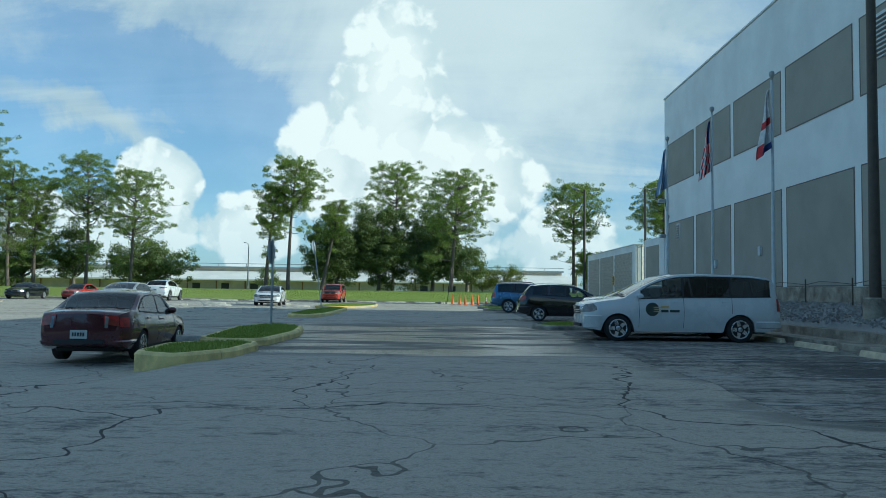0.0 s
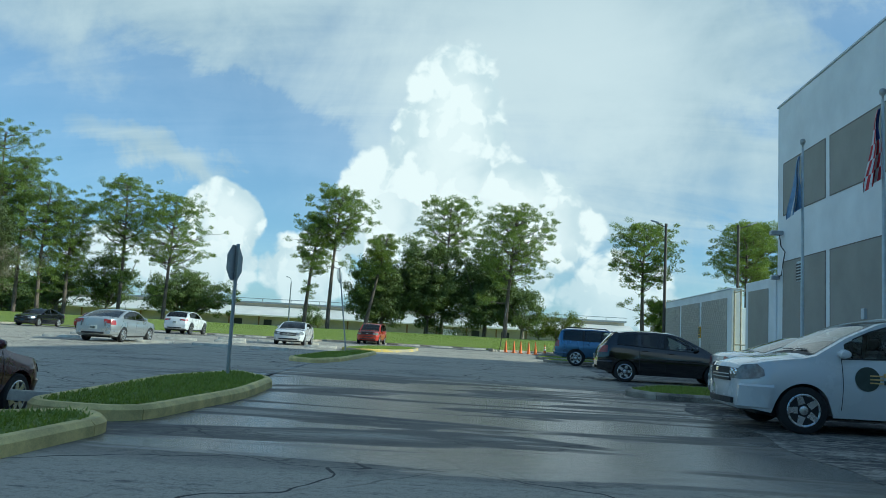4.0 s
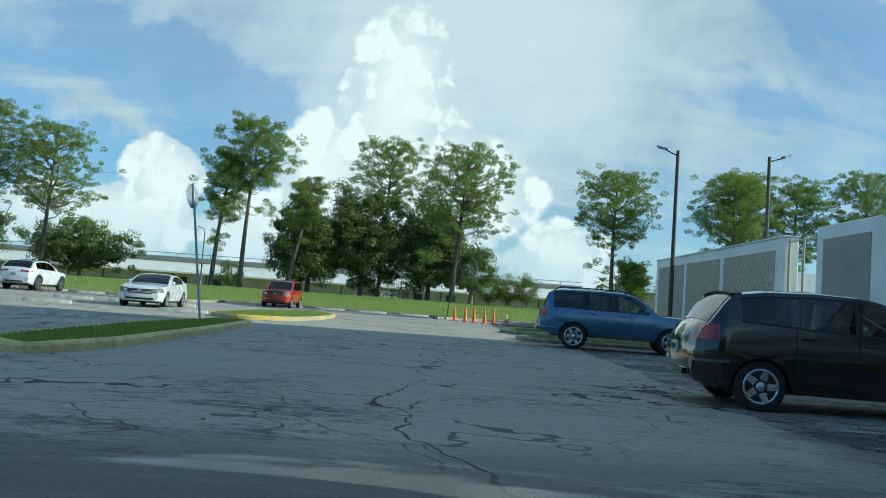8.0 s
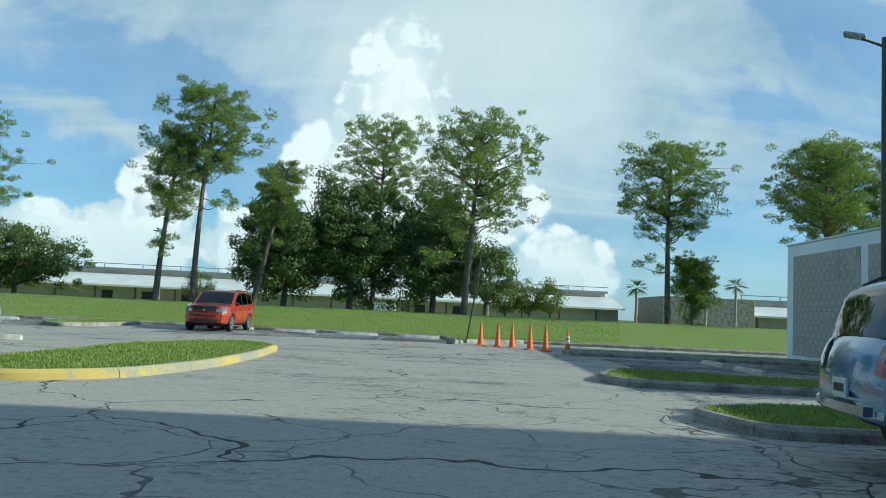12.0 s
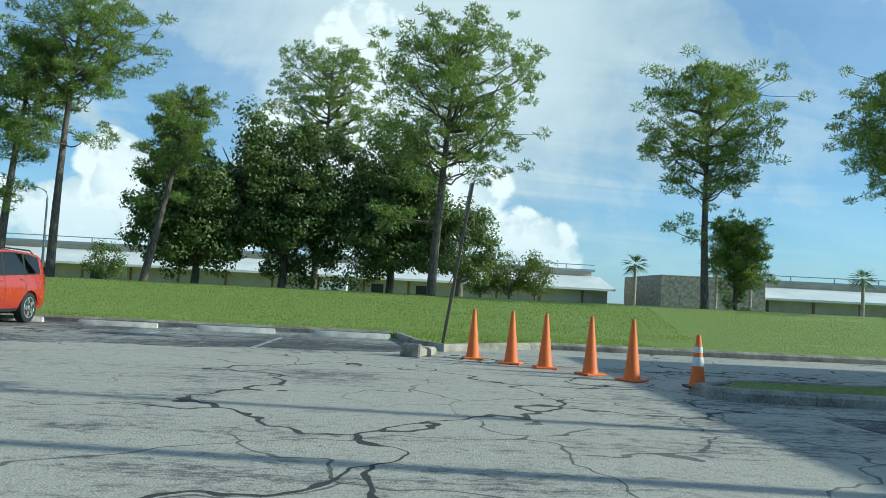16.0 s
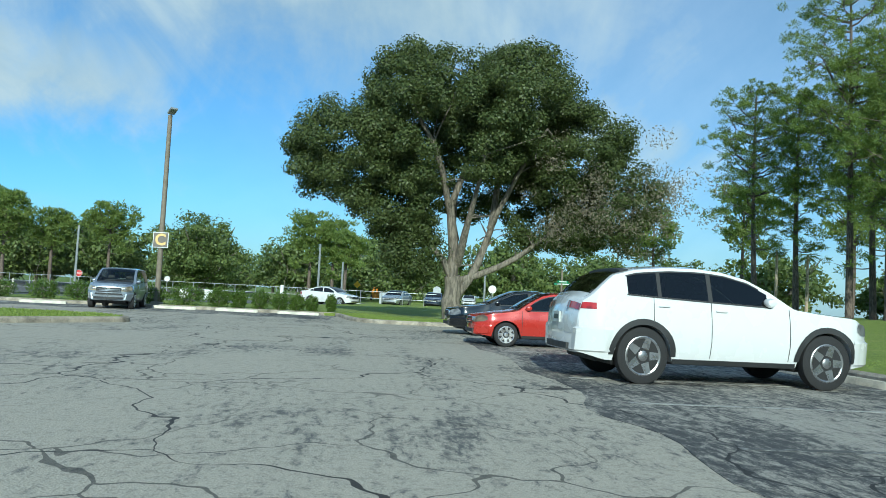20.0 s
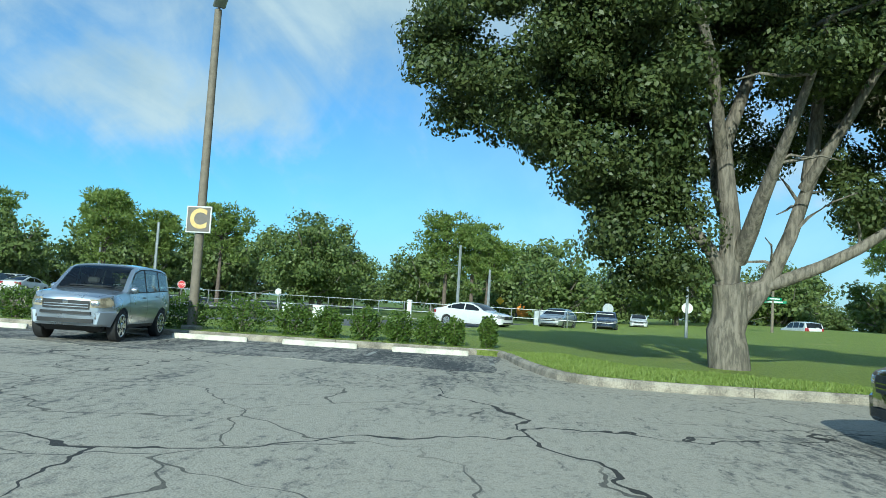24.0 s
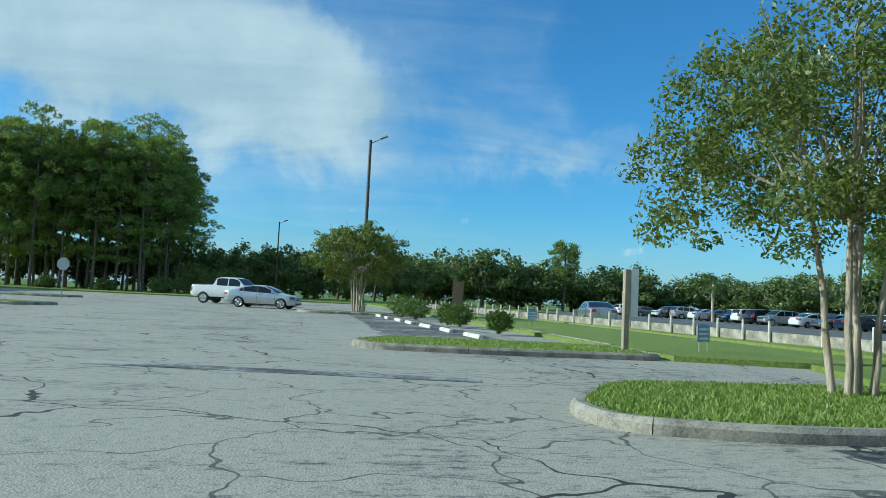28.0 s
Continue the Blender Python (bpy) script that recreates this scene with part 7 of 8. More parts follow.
    if detail:
        for z in (g[0] + 0.0, g[0] + 0.05):
            part("grille_bar", bar_box(-0.44, 0.44, y0 - 0.02, y0 + 0.006, z, z + 0.015), CHROME if grille is not DARKPLASTIC else mat, root)
        tz = st["tail"][0] - 0.14
        pl = part("licence_plate", a_box(-0.155, 0.155, y1 - 0.008, y1 + 0.02, tz - 0.08, tz + 0.08, 0.004), PLATE, root)
        for i in range(5):
            part("plate_bar", a_box(-0.115 + i * 0.048, -0.083 + i * 0.048, y1 - 0.012, y1 - 0.006, tz - 0.035, tz + 0.035), BARS, pl)
        part("rear_bumper_trim", bar_box(-W * 0.27, W * 0.27, y1 - 0.03, y1 + 0.06, st["sill"] + 0.12, st["sill"] + 0.2), trim or DARKPLASTIC, root)
    r = st["r"]
    for sx in (-1, 1):
        for c in (st["fo"], st["fo"] + st["wb"]):
            w = thing("wheel", Matrix.Translation((sx * (W / 2 - 0.115), L / 2 - c, r)), "", "")
            w.parent = root
            del_keys = [q for q in ("label", "category", "group", "kind") if q in w]
            for q in del_keys:
                del w[q]
            if not detail:
                bpy.data.objects.remove(w)
                bm = lathe([(r * 0.12, 0.108 * sx), (r * 0.62, 0.10 * sx), (r * 0.70, 0.104 * sx), (r * 0.95, 0.10 * sx), (r, 0.04 * sx), (r, -0.09 * sx), (r * 0.6, -0.1 * sx)], 20, "x")
                for f in bm.faces:
                    c_ = f.calc_center_median()
                    f.material_index = 1 if math.hypot(c_.y, c_.z) < r * 0.68 and c_.x * sx > 0.05 else 0
                wo = part("wheel", bm, [RUBBER, rim], root, "", 35)
                wo.location = (sx * (W / 2 - 0.115), L / 2 - c, r)
                continue
            part("tyre", lathe([(r * 0.66, -0.10), (r * 0.9, -0.105), (r * 0.985, -0.085), (r, -0.04), (r, 0.04), (r * 0.985, 0.085), (r * 0.9, 0.105), (r * 0.66, 0.10)], 28, "x"), RUBBER, w, "", 40)
            bm = lathe([(r * 0.68, 0.098 * sx), (r * 0.63, 0.10 * sx), (r * 0.60, 0.085 * sx), (r * 0.58, 0.03 * sx)], 28, "x")
            part("brake_disc", bm, DARKPLASTIC, w, "", 40)
            bm = bmesh.new()
            ring = lathe([(r * 0.70, 0.102 * sx), (r * 0.66, 0.108 * sx), (r * 0.61, 0.100 * sx), (r * 0.60, 0.06 * sx)], 28, "x")
            me_t = bpy.data.meshes.new("t")
            bmesh.ops.delete(ring, geom=[f for f in ring.faces if len(f.verts) > 4], context="FACES_ONLY")
            ring.to_mesh(me_t)
            ring.free()
            bm.from_mesh(me_t)
            bpy.data.meshes.remove(me_t)
            for q in range(spokes):
                a = 2 * math.pi * q / spokes
                before = len(bm.verts)
                bm.verts.ensure_lookup_table()
                for u0, w0 in ((0.12, 0.075), (0.66, 0.05)):
                    for dx_ in (0.06, 0.106 if u0 > 0.5 else 0.098):
                        for dw in (-w0, w0):
                            p = Vector((dx_ * sx, r * u0, dw * r * 2.2))
                            p.rotate(Euler((a, 0, 0)))
                            bm.verts.new(p)
                bm.verts.ensure_lookup_table()
                v = bm.verts[before:]
                for f in ((2, 3, 7, 6), (0, 2, 6, 4), (1, 5, 7, 3), (0, 1, 3, 2), (4, 6, 7, 5)):
                    bm.faces.new([v[j] for j in f])
            hub = lathe([(r * 0.2, 0.06 * sx), (r * 0.2, 0.098 * sx), (r * 0.12, 0.112 * sx)], 12, "x")
            me_t = bpy.data.meshes.new("t")
            hub.to_mesh(me_t)
            hub.free()
            bm.from_mesh(me_t)
            bpy.data.meshes.remove(me_t)
            bmesh.ops.recalc_face_normals(bm, faces=bm.faces)
            part("rim", bm, rim, w, "", 30)
    # nose and tail are bowed in plan
    for ob in root.children_recursive:
        own = ob.parent if ob.parent is not root else ob
        if ob.type != "MESH" or own.name.startswith("wheel") and not own.name.startswith("wheel_house"):
            continue
        place = ob.matrix_basis if ob.parent is root else ob.parent.matrix_basis @ ob.matrix_basis
        back_ = place.inverted()
        for v in ob.data.vertices:
            p = place @ v.co
            s_ = L / 2 - p.y
            u2 = (p.x / (W / 2)) ** 2
            shift = -0.19 * u2 * max(0.0, 1 - s_ / 0.5) + 0.11 * u2 * max(0.0, 1 - (L - s_) / 0.42)
            if shift:
                p.y += shift
                v.co = back_ @ p
    return root


def at(x, y, yaw):
    """A car's pose: its middle, and the way its nose points, degrees left of north."""
    return pose(x, y, 0, 0, 0, yaw)


WHITE, SILVER, BLACK = paint("white_paint", (0.70, 0.71, 0.71)), paint("silver_paint", (0.50, 0.52, 0.53), 0.75, 0.3), paint("black_paint", (0.005, 0.006, 0.009), 0.0, 0.14)
MAROON, RED, BLUE = paint("maroon_paint", (0.085, 0.016, 0.026), 0.35, 0.25), paint("red_paint", (0.52, 0.035, 0.018), 0.15), paint("blue_paint", (0.10, 0.20, 0.34), 0.6, 0.24)
ORANGERED, GREY, DARKBLUE = paint("orange_red_paint", (0.52, 0.045, 0.018), 0.15, 0.25), paint("grey_paint", (0.16, 0.17, 0.18), 0.6), paint("navy_paint", (0.02, 0.035, 0.075), 0.4)
BLUEGREY = paint("blue_grey_silver_paint", (0.40, 0.45, 0.52), 0.7, 0.3)
BRIGHTRED = paint("bright_red_paint", (0.45, 0.03, 0.02), 0.1)

van = car("minivan", VAN, WHITE, "white minivan with dark rear glass parked in a stall", at(6.85, 20.78, 90.5), glass=GLASS, rear_glass=TINT, rails=False, cat="minivan", trim=WHITE)
disc = lathe([(0.17, 0.0), (0.17, 0.004)], 24, "x")
hws = Shape(VAN)


def decal(root, shp, nm, s, z, bm, mt, side=-1):
    ob = part(nm, bm, mt, root)
    ob.location = shp.skin(s, z, side, 0.012)
    return ob


for sd in (-1,):
    decal(van, hws, "round_emblem", 1.78, 0.82, disc, BARS, sd)
    for i in range(3):
        decal(van, hws, "emblem_stripe", 1.86, 0.77 + 0.05 * i, a_box(-0.012, 0.0, -0.13, 0.05, -0.01, 0.01), LETTER, sd)
    for s0, s1, z, mt in ((2.0, 2.2, 0.88, LETTER), (2.0, 2.18, 0.78, BARS), (2.22, 2.46, 0.78, BARS)):
        decal(van, hws, "lettering_bar", (s0 + s1) / 2, z, a_box(-0.008, 0.0, -(s1 - s0) / 2, (s1 - s0) / 2, -0.03, 0.03), mt, sd)
car("sedan", SEDAN, MAROON, "dark maroon sedan parked beside the grass island", pose(-6.07, 16.75, -0.25, -1.0, 0, 3.7), rim=ALLOY, spokes=7)
car("sedan", MODERN, SILVER, "silver sedan parked in the sun in the middle row", at(-16.9, 43.2, 2), spokes=7)
car("coupe", COUPE, WHITE, "white two-door coupe parked nose out", at(-11.9, 55.5, 186), rim=ALLOY, glass=TINT, spokes=9, grille=DARKPLASTIC)
car("suv", SUV, ORANGERED, "orange-red compact suv with tinted windows parked nose out", at(-9.75, 71.25, 180), rim=ALLOY, glass=TINT, rear_glass=TINT, rails=True, spokes=5, cat="suv", head=AMBERLIGHT, mirrors=DARKPLASTIC, deflector=True, big_grille=True, spoiler=ORANGERED)
car("suv", PATHF, BLUE, "faded blue suv with a roof rack and alloy wheels", at(5.6, 45.05, -97), rim=ALLOY, rails=True, rear_glass=TINT, spokes=6, cat="suv", cladding=BLUE, trim=GREY)
car("hatchback", HATCH, BLACK, "black hatchback parked nose in to the planter", at(5.95, 32.8, -94), rim=ALLOY, cat="hatchback", spoiler=BLACK, trim=BLACK, rear_glass=TINT)
car("sedan", FASTBACK, WHITE, "white sedan with wrap-round red taillights", at(7.2, 23.35, -90), cat="car", rear_glass=TINT)
car("suv", CROSS, WHITE, "white crossover suv with dark alloy wheels and black glass", at(-24.9, 69.95, 2) @ Matrix.Diagonal((1, 1, 1.07, 1)), rim=DARKALLOY, glass=TINT, rear_glass=TINT, spokes=5, cat="suv", cladding=DARKPLASTIC, trim=DARKPLASTIC, spoiler=DARKPLASTIC)
car("sedan", SEDAN, BRIGHTRED, "bright red older sedan parked nose out", at(-32.2, 69.25, 180), glass=TINT, rim=ALLOY, spokes=8, head=AMBERLIGHT)
car("sedan", MODERN, BLACK, "dark blue-black sedan parked nose out beside a red one", at(-37.1, 69.4, 180), glass=TINT, spokes=8)
car("suv", OLDSUV, BLUEGREY, "silver-blue compact suv with yellowed headlights", at(-46.2, 54.25, -84), glass=GLASS, rails=False, spokes=6, cat="suv", head=CLOUDEDLIGHT)


# ---- poles, signs and small things ----
def lamp_post(x, y, h, label, mat=BRONZE, arm=0.9, heading_=180.0, base=0.5, r=0.11, lean=0.0):
    root = thing("lamp_post", pose(x, y, 0, 0, lean, 0), label, "lamp post", "lamp posts")
    if base:
        part("footing", lathe([(0.28, -0.05), (0.28, base), (0.24, base + 0.04)], 16), CONCRETE, root, "", 40)
    tubes("pole", [([(0, 0, base), (0, 0, h * 0.5), (0, 0, h)], [r, r * 0.88, r * 0.75])], mat, root, "", 10)
    a = radians(heading_)
    d = Vector((-math.sin(a), math.cos(a), 0))
    if arm:
        tubes("arm", [([(0, 0, h - 0.25), tuple(d * arm * 0.5 + Vector((0, 0, h - 0.1))), tuple(d * arm + Vector((0, 0, h + 0.05)))], [0.035, 0.032, 0.03])], mat, root, "", 6)
    head = a_box(-0.17, 0.17, -0.06, 0.5, -0.05, 0.05, 0.025)
    ob = part("lamp_head", head, SIGNBACK, root)
    ob.matrix_basis = Matrix.Translation(d * arm * 0.9 + Vector((0, 0, h + 0.08))) @ pose(0, 0, 0, 18, 0, heading_)
    return root


lamp_post(10.98, 58.2, 8.9, "tall dark lamp post beside the yard wall", heading_=60, arm=0.55)
lamp_post(16.0, 60.0, 9.3, "tall dark lamp post behind the yard wall", heading_=-75, arm=0.9, base=0.1)
lamp_post(11.5, 19.5, 10.5, "heavy dark pole on a concrete block in the gravel bed", heading_=80, arm=0.5, base=1.15, r=0.14)
lampc = lamp_post(-49.5, 54.95, 8.95, "weathered pole with a flood lamp and a letter sign", POLE, 0.12, -60, base=0.2, r=0.13)
lamp_post(-43.6, -2.0, 12.2, "tall dark lamp post on the south strip", heading_=60, arm=0.9, base=0.4, r=0.14)
lamp_post(-36.0, -60.0, 11, "tall dark lamp post in the far lot", heading_=60, arm=0.9, base=0.3)


def street_lamp(x, y, h, heading_, label="grey street lamp with a curved arm"):
    root = thing("street_lamp", pose(x, y, 0), label, "street lamp", "street lamps")
    a = radians(heading_)
    d = Vector((-math.sin(a), math.cos(a), 0))
    tubes("pole", [([(0, 0, -0.1), (0, 0, h - 0.6)], [0.12, 0.08])], STEEL, root, "", 8)
    tubes("arm", [([(0, 0, h - 0.6), tuple(d * 0.25 + Vector((0, 0, h - 0.15))), tuple(d * 1.0 + Vector((0, 0, h))), tuple(d * 2.0 + Vector((0, 0, h + 0.03)))], [0.06, 0.05, 0.04, 0.035])], STEEL, root, "", 6)
    ob = part("lamp_head", a_box(-0.12, 0.12, -0.3, 0.3, -0.06, 0.04, 0.02), SIGNBACK, root)
    ob.matrix_basis = Matrix.Translation(d * 2.1 + Vector((0, 0, h + 0.02))) @ pose(0, 0, 0, 0, 0, heading_)
    return root


street_lamp(-101.8, 2.5, 12.0, 20)
street_lamp(-86.2, -80.0, 11.3, 100)
street_lamp(-52.2, -80.0, 10.4, -80)
street_lamp(-122.0, -54.0, 10.5, 60)
street_lamp(-30.0, 118.0, 8.0, 180, "thin street lamp on the lawn by the far building")
for x, y, h in ((-75, 60.8, 4.8), (-78, 62.6, 3.6), (-75, 42.2, 5.2), (-76, 74.4, 3.2), (-110, 20, 9)):
    ob = tubes("utility_pole", [([(x, y, 0), (x, y, h)], [0.10, 0.08])], STEEL, None, "pale slender pole beside the street", 7)
    tagged(ob, "", "pole", "poles")


def text(body, size, mat, parent, m, name="lettering"):
    cu = bpy.data.curves.new(name, "FONT")
    cu.body, cu.size, cu.align_x, cu.align_y, cu.extrude = body, size, "CENTER", "CENTER", 0.003
    cu.materials.append(mat)
    ob = new(name, cu)
    ob.parent = parent
    ob.matrix_basis = m
    return ob


# letter sign on the pole of the west row
for rz in (90 - 6,):
    sg = part("sign_plate", a_box(-0.36, 0.36, -0.02, 0.02, 2.72, 3.44, 0.006), SIGNWHITE, lampc, "white-edged placard with the letter C")
    sg.matrix_basis = pose(0.17, 0.02, 0, 0, 0, rz)
    part("sign_face", a_box(-0.325, 0.325, -0.03, -0.02, 2.755, 3.405), PLACARD, sg)
    cu = text("C", 0.72, LETTER, sg, Matrix.Translation((0, -0.034, 3.075)) @ pose(0, 0, 0, 90, 0, 0))
    cu.data.offset = 0.022


def octagon(r):
    return [(r * math.cos(math.pi / 8 + k * math.pi / 4), r * math.sin(math.pi / 8 + k * math.pi / 4)) for k in range(8)]


def post_sign(x, y, z, h, face_yaw, label, shape="octagon", face=SIGNRED, word="", lean=(0, 0), size=0.38, post=STEEL):
    """A sign on a post; its face looks along face_yaw, degrees left of north."""
    root = thing("road_sign", pose(x, y, z, lean[0], lean[1], 0), label, "road sign", "road signs")
    part("post", a_box(-0.03, 0.03, -0.03, 0.03, -0.1, h, 0.008), post, root)
    if shape == "octagon":
        ol = octagon(size)
    elif shape == "diamond":
        ol = [(size, 0), (0, size), (-size, 0), (0, -size)]
    elif shape == "disc":
        ol = [(size * math.cos(k * math.pi / 10), size * math.sin(k * math.pi / 10)) for k in range(20)]
    else:
        ol = [(-size * shape, -size), (size * shape, -size), (size * shape, size), (-size * shape, size)]
    pl = part("sign_plate", prism(ol, -0.006, 0.0), SIGNBACK, root)
    pl.matrix_basis = pose(0, 0, h - size, 90, 0, face_yaw + 180) @ Matrix.Translation((0, 0, 0.045))
    part("sign_face", prism([(a * 0.99, b * 0.99) for a, b in ol], 0.0, 0.004), SIGNWHITE if face is SIGNRED else face, pl)
    if shape == "octagon":
        part("sign_field", prism([(a * 0.93, b * 0.93) for a, b in ol], 0.004, 0.006), face, pl)
    if word:
        text(word, size * 0.72, SIGNWHITE, pl, Matrix.Translation((0, 0, 0.008)))
    return root


post_sign(-4.35, 23.2, 0.13, 2.55, 85, "octagonal stop sign seen from behind, on a tall post", word="STOP")
post_sign(-6.4, 44.5, 0.13, 3.9, 82, "octagonal stop sign turned away, on a leaning post", word="STOP", lean=(0, -8))
post_sign(0.68, 69.75, 0.12, 3.35, 89, "dark sign seen edge on, on a leaning post", "octagon", PLACARD, lean=(0, 8), size=0.4, post=BRONZE)
post_sign(-98.0, 34.4, 0.0, 2.0, -80, "red stop sign beyond the hedge", word="STOP", size=0.38)
post_sign(-84.6, 76.5, 0.0, 2.4, -100, "red no-entry sign beside the street", "disc", SIGNRED, size=0.38)
post_sign(-90.0, 71.8, 0.0, 2.1, 90, "round sign seen from behind", "disc", SIGNBACK, size=0.42)
post_sign(-118.0, 63.6, 0.0, 2.6, -90, "orange diamond warning sign", "diamond", SIGNYELLOW, size=0.5)
post_sign(-96.0, 44.0, 0.0, 1.8, -90, "small red sign by the far fence", "disc", SIGNRED, size=0.3)
post_sign(-24.6, 0.5, 0.1, 2.5, -10, "grey back of an octagonal sign", "octagon", SIGNBACK, size=0.42)
gs = thing("street_name_sign", pose(-94.0, 85.6, 0), "green street name signs on a wooden pole", "road sign")
tubes("pole", [([(0, 0, -0.1), (0, 0, 4.6)], [0.13, 0.11])], POLE, gs, "", 8)
for z, w, a in ((3.1, 0.9, 70), (3.35, 0.7, 110)):
    b_ = part("sign_plate", a_box(-w, w, -0.015, 0.015, z - 0.11, z + 0.11, 0.004), SIGNGREEN, gs)
    b_.matrix_basis = pose(0.1, 0.1, 0, 0, 0, a)
    part("lettering_bar", a_box(-w * 0.7, w * 0.7, -0.02, 0.02, z - 0.05, z + 0.05), SIGNWHITE, b_)

# tall square post with a board by the south island
tp = thing("board_post", pose(-47.0, 34.85, 0.1), "wooden post carrying a tall white board edge on", "post")
part("post", a_box(-0.07, 0.07, -0.07, 0.07, -0.1, 2.0, 0.01), GREYWOOD, tp)
part("board", a_box(-0.30, -0.10, -0.03, 0.03, 0.85, 2.02, 0.008), SIGNWHITE, tp)
part("board", a_box(-0.09, 0.06, -0.10, -0.07, 0.95, 2.0, 0.008), SIGNWHITE, tp)
for x, y in ((-49.6, 33.9), (-50.2, 17.0)):
    ys = thing("yard_sign", pose(x, y, 0.13, 0, 0, 30), "small blue and white yard sign on wire legs", "sign", "yard signs")
    part("board", a_box(-0.3, 0.3, -0.012, 0.012, 0.25, 0.7, 0.004), FLAGPALE, ys)
    for z in (0.33, 0.45, 0.57):
        part("lettering_bar", a_box(-0.22, 0.22, 0.012, 0.018, z - 0.025, z + 0.025), SIGNWHITE, ys)
    for x_ in (-0.2, 0.2):
        part("leg", a_box(x_ - 0.006, x_ + 0.006, -0.006, 0.006, -0.1, 0.25), STEEL, ys)
kiosk = thing("notice_board", pose(-48.4, 8.0, 0.1, 0, 0, 60), "brown wooden notice board near the barrier", "notice board")
part("board", a_box(-0.8, 0.8, -0.06, 0.06, 0.7, 2.1, 0.02), WOODBROWN, kiosk)
for x_ in (-0.75, 0.75):
    part("leg", a_box(x_ - 0.06, x_ + 0.06, -0.08, 0.08, -0.1, 2.2, 0.01), WOODBROWN, kiosk)

# low concrete barrier with uprights along the access road
bar = thing("barrier_fence", Matrix(), "low concrete barrier with pale upright posts", "barrier")
BL = [(-60.4, 44.0), (-58.2, 36.0), (-56.9, 26.0), (-55.4, 6.0), (-53.9, -26.0), (-52.9, -50.0)]
bl = curve_smooth(BL, False, 1.9)
post_me = None
for i, ((x0, y0), (x1, y1)) in enumerate(zip(bl, bl[1:])):
    d = Vector((x1 - x0, y1 - y0, 0))
    ob = part("barrier_slab", a_box(-0.07, 0.07, 0.02, d.length - 0.02, 0.0, 0.46, 0.02), CONCRETE, bar)
    ob.matrix_basis = pose(x0, y0, 0.05, 0, 0, math.degrees(math.atan2(-d.x, d.y)))
    if post_me is None:
        bm = lathe([(0.05, -0.1), (0.05, 0.85), (0.035, 0.88)], 8)
        post_me = bpy.data.meshes.new("barrier_post")
        bm.to_mesh(post_me)
        bm.free()
        post_me.materials.append(STOPWHITE)
    po = new("barrier_post", post_me)
    po.parent = bar
    po.location = (x0 + 0.16, y0, 0.05)

# chain-link fence west of the hedge
cf = thing("chain_fence", Matrix(), "grey chain-link fence beyond the street", "fence")
for i in range(22):
    y = 38 + i * 1.9
    tubes("post", [([(-88 + 0.28 * i, y - 8, 0), (-88 + 0.28 * i, y - 8, 1.3)], [0.035, 0.035])], STEEL, cf, "", 6)
for z in (0.1, 0.65, 1.25):
    tubes("rail", [([(-88, 30, z), (-82.0, 71, z)], [0.02, 0.02])], STEEL, cf, "", 5)
for x, y in ((-72.0, 58.3),):
    b2 = thing("bollard", pose(x, y, 0), "white plastic marker post beside the street", "bollard", "bollards")
    part("post", a_box(-0.12, 0.12, -0.12, 0.12, -0.05, 1.25, 0.03), SIGNWHITE, b2)
    part("cap", a_box(-0.3, 0.12, -0.13, 0.13, 1.25, 1.38, 0.03), SIGNWHITE, b2)
for y in (50.6, 52.6):
    ub = thing("utility_box", pose(-79.0, y - 1.0, 0), "small white utility box on legs", "utility box", "utility boxes")
    part("box", a_box(-0.3, 0.3, -0.35, 0.35, -0.15, 0.7, 0.03), SIGNWHITE, ub)
cab = thing("utility_cabinet", pose(-88, 66.4, 0), "grey-green roadside utility cabinet", "utility box")
part("box", a_box(-0.4, 0.4, -0.4, 0.4, 0, 1.2, 0.03), SIGNBACK, cab)

# cones across the drive
cone = thing("traffic_cone", pose(1.17, 68.15, 0), "orange traffic cone standing across the drive", "traffic cone", "traffic cones")
part("base", a_box(-0.18, 0.18, -0.18, 0.18, 0.0, 0.035, 0.01), ORANGE, cone)
part("body", lathe([(0.13, 0.03), (0.115, 0.08), (0.03, 0.88), (0.02, 0.91)], 18), ORANGE, cone, "", 40)
for x, y in ((1.78, 67.45), (2.27, 66.9), (2.84, 66.1), (3.31, 65.45)):
    copy_thing(cone, pose(x, y, 0, 0, 0, x * 40))
c2 = thing("traffic_cone", pose(3.93, 64.5, 0.04), "orange traffic cone with white reflective collars", "traffic cone", "traffic cones")
part("base", a_box(-0.16, 0.16, -0.16, 0.16, 0.0, 0.035, 0.01), DARKPLASTIC, c2)
part("body", lathe([(0.12, 0.03), (0.1, 0.1), (0.03, 0.7), (0.02, 0.72)], 18), ORANGE, c2, "", 40)
for z0, z1 in ((0.30, 0.42), (0.48, 0.56)):
    r0, r1 = 0.1 - 0.07 * (z0 - 0.1) / 0.6 + 0.004, 0.1 - 0.07 * (z1 - 0.1) / 0.6 + 0.004
    part("collar", lathe([(r0, z0), (r1, z1)], 18), SIGNWHITE, c2, "", 40)

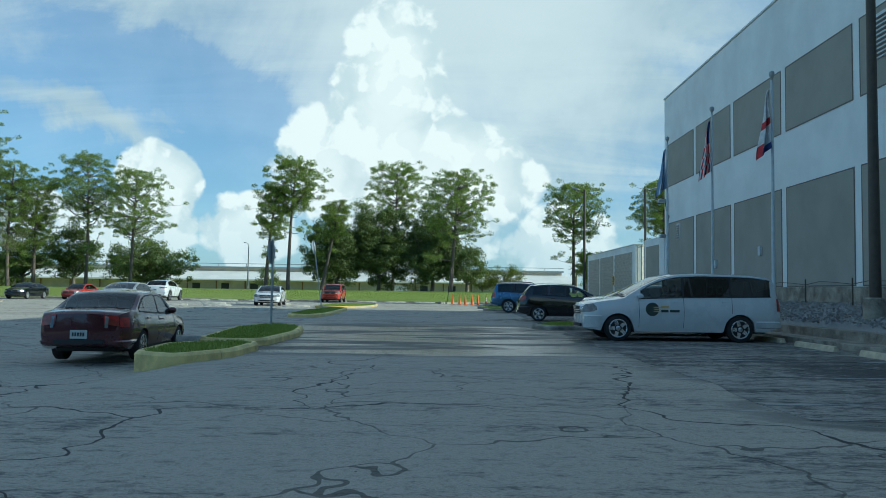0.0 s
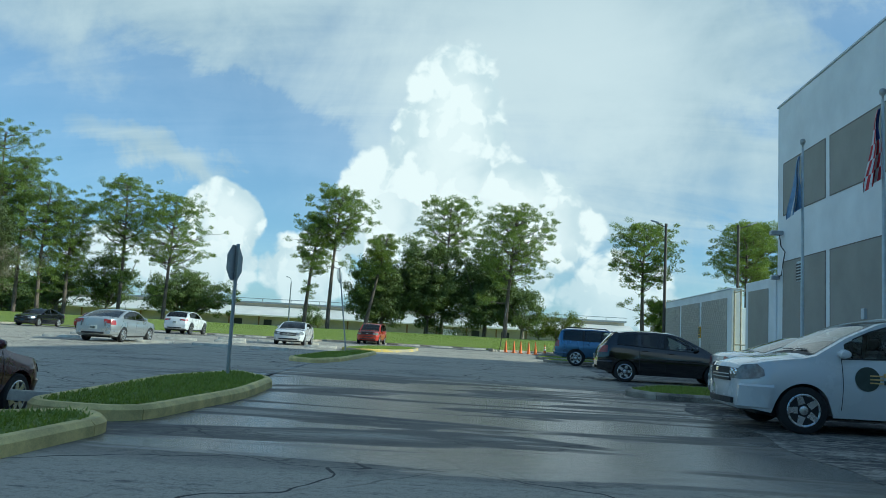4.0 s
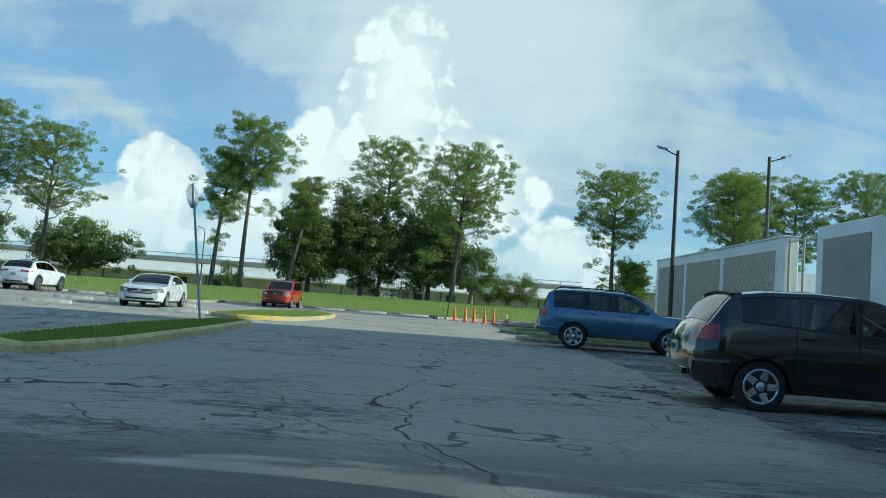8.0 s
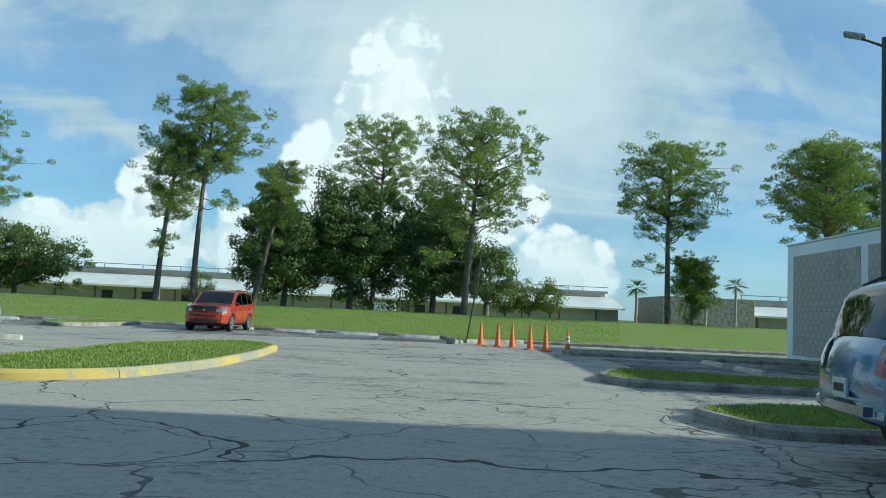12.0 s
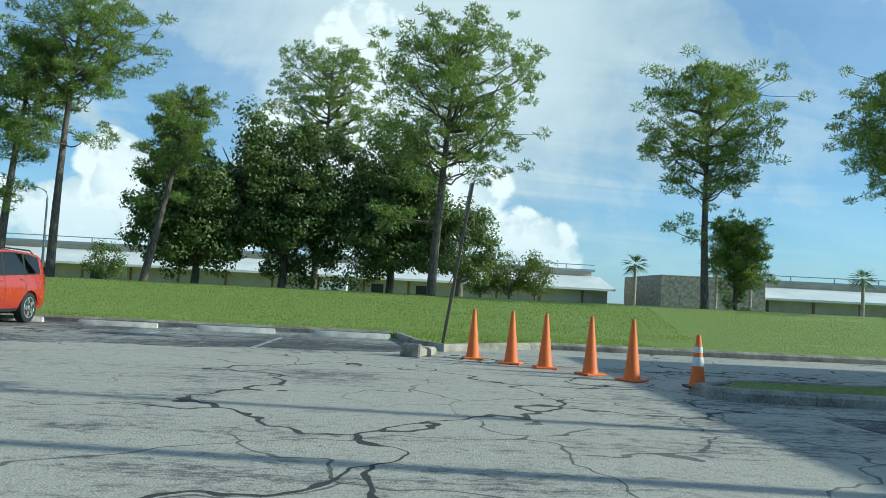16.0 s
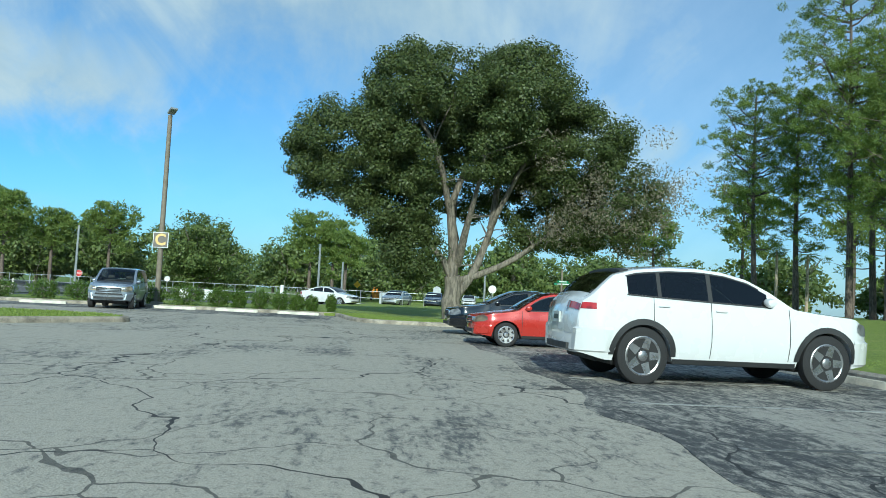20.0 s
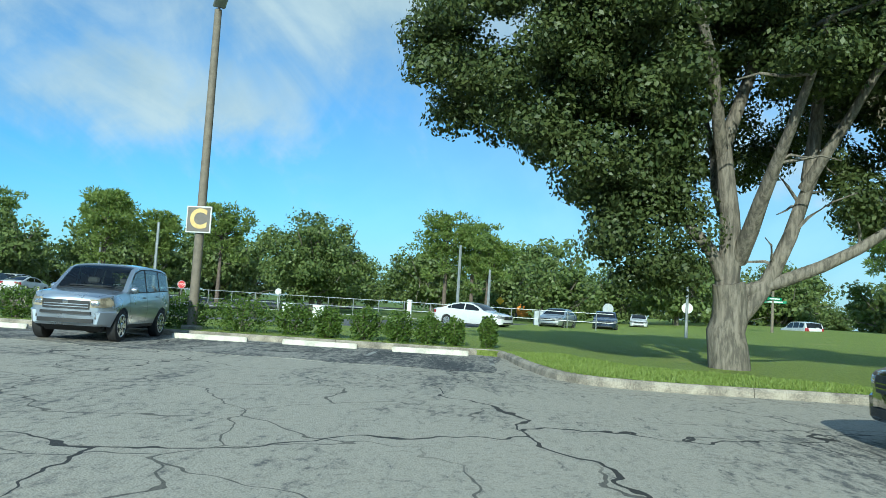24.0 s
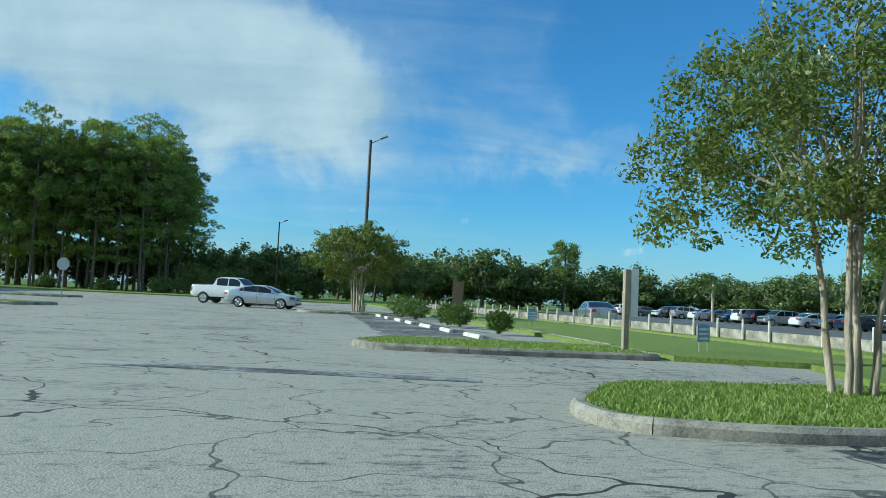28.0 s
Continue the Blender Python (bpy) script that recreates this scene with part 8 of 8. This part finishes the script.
# flag poles with limp flags
def flag_pole(x, y, h, label, colours, drop):
    root = thing("flag_pole", pose(x, y, 0.3), label, "flag pole", "flag poles")
    tubes("pole", [([(0, 0, -0.1), (0, 0, h - 0.3)], [0.065, 0.04])], WHITEMETAL, root, "", 10)
    part("finial", lathe([(0.02, h - 0.32), (0.03, h - 0.22), (0.075, h - 0.17), (0.09, h - 0.1), (0.075, h - 0.03), (0.02, h)], 12), STEEL, root, "", 40)
    verts, faces, idx, nz, nu = [], [], [], 26, 14
    for i in range(nz + 1):
        t = i / nz
        z = h - 0.55 - drop * t
        for j in range(nu + 1):
            u = j / nu
            wide = 0.10 + 0.30 * t ** 0.7
            verts.append((-0.05 - wide * u - 0.03 * math.sin(5 * t + u * 3), 0.11 * math.sin(u * 12 + t * 3.0) * (0.4 + t) + 0.03 * math.sin(t * 9), z - 0.35 * u * (0.3 + t)))
    for i in range(nz):
        for j in range(nu):
            o = i * (nu + 1) + j
            faces.append((o, o + 1, o + nu + 2, o + nu + 1))
            idx.append(colours(i / nz, j))
    raw("flag", verts, faces, [FLAGRED, FLAGWHITE, FLAGBLUE, FLAGPALE], root, "limp hanging flag", 60, idx)
    return root


flag_pole(10.9, 29.6, 8.1, "white flag pole with a limp red, white and blue flag", lambda t, j: 2 if t < 0.42 and j < 7 else (0 if (j + int(t * 5)) % 2 else 1), 1.9)
flag_pole(10.4, 33.9, 7.8, "white flag pole with a pale hanging flag", lambda t, j: 3 if j % 5 else 1, 1.7)
flag_pole(11.2, 24.8, 8.1, "white flag pole with a limp white and red flag", lambda t, j: 0 if 0.45 < t < 0.55 or (t > 0.8 and j > 9) else (2 if t > 0.85 else 1), 1.9)

# vehicles in the street and the far lots
car("sedan", MODERN, WHITE, "white sedan waiting in the street", at(-75.0, 61.8, -30), glass=TINT, detail=False, group="cars in the street")
car("sedan", FASTBACK, DARKBLUE, "dark blue sedan in the street", at(-89.0, 71.5, -100), glass=TINT, detail=False, group="cars in the street")
car("sedan", MODERN, SILVER, "silver sedan in the street", at(-85.5, 67.6, -110), glass=TINT, detail=False, group="cars in the street")
car("sedan", FASTBACK, WHITE, "white sedan at the far junction", at(-111.0, 78.0, -100), glass=TINT, detail=False, group="cars in the street")
car("suv", SUV, WHITE, "white and yellow work suv seen from behind", at(-100.0, 90.2, 100), glass=TINT, detail=False, group="cars in the street", trim=SIGNYELLOW, cat="suv")
car("sedan", MODERN, SILVER, "silver sedan parked on the south side", at(-37.0, 1.5, 72), glass=TINT, detail=True)
car("pickup_truck", TRUCK, WHITE, "white pickup truck parked on the south side", at(-34.4, -6.0, 66), glass=TINT, detail=False, cat="pickup truck")
car("sedan", MODERN, SILVER, "silver sedan passing behind the barrier", at(-57.4, 7.0, 170), glass=TINT, detail=False, group="cars in the far lot")
kinds = []
for st, mt, lb in ((MODERN, WHITE, "white sedan"), (SUV, BLACK, "black suv"), (MODERN, GREY, "dark grey sedan"), (SUV, SILVER, "silver suv"), (FASTBACK, DARKBLUE, "navy sedan"), (VAN, WHITE, "white van"), (SUV, WHITE, "white suv")):
    kinds.append(car("parked_car", st, mt, lb + " in the full parking lot across the road", at(-64.0 - 3.0 * len(kinds), 30.0, 90 + 0 * len(kinds)), glass=TINT, detail=False, group="cars in the far lot"))
for i, k in enumerate(kinds):
    k.matrix_basis = at(-91.0 + 0.1 * i, 24 - 2.9 * i, 92)
n_ = 0
for row, (x0, y1, y0) in enumerate(((-90.2, 3.5, -58), (-97.5, 22, -62), (-105.5, -2, -58), (-113, -24, -64))):
    y = y1
    while y > y0:
        y -= 2.9
        n_ += 1
        if (n_ * 7919) % 11 in (3, 7):
            continue
        copy_thing(kinds[(n_ * 5 + row * 3) % 7], at(x0 + 0.3 * math.sin(n_), y, 92 if n_ % 3 else -88))
mach = thing("road_machine", pose(-124, 66.6, 0), "orange road machine parked by the street", "machine")
part("body", a_box(-1.2, 1.2, -0.9, 0.9, 0.4, 1.6, 0.15), ORANGEMACHINE, mach)
part("cab", a_box(-0.5, 0.7, -0.7, 0.7, 1.6, 2.2, 0.1), ORANGEMACHINE, mach)
for x_ in (-0.8, 0.8):
    for y_ in (-0.95, 0.95):
        w_ = part("wheel", lathe([(0.2, -0.12), (0.4, -0.12), (0.42, 0), (0.4, 0.12), (0.2, 0.12)], 16), RUBBER, mach)
        w_.matrix_basis = pose(x_, y_, 0.42, 90)
bin_ = thing("waste_bin", pose(-8.0, 134.0, 0.4), "pale container by the far building", "container")
part("body", a_box(-1.4, 1.4, -0.6, 0.6, 0.3, 1.5, 0.05), SIGNWHITE, bin_)

blk_ = thing("concrete_block", pose(0.05, 67.95, 0, 0, 0, 62), "dark broken concrete slab standing at the kerb's end", "concrete block")
part("slab", a_box(-0.06, 0.06, -0.2, 0.2, -0.02, 0.24, 0.03), CONCRETE, blk_)
part("foot", a_box(0.08, 0.75, -0.16, 0.16, -0.02, 0.16, 0.04), CONCRETE, blk_)
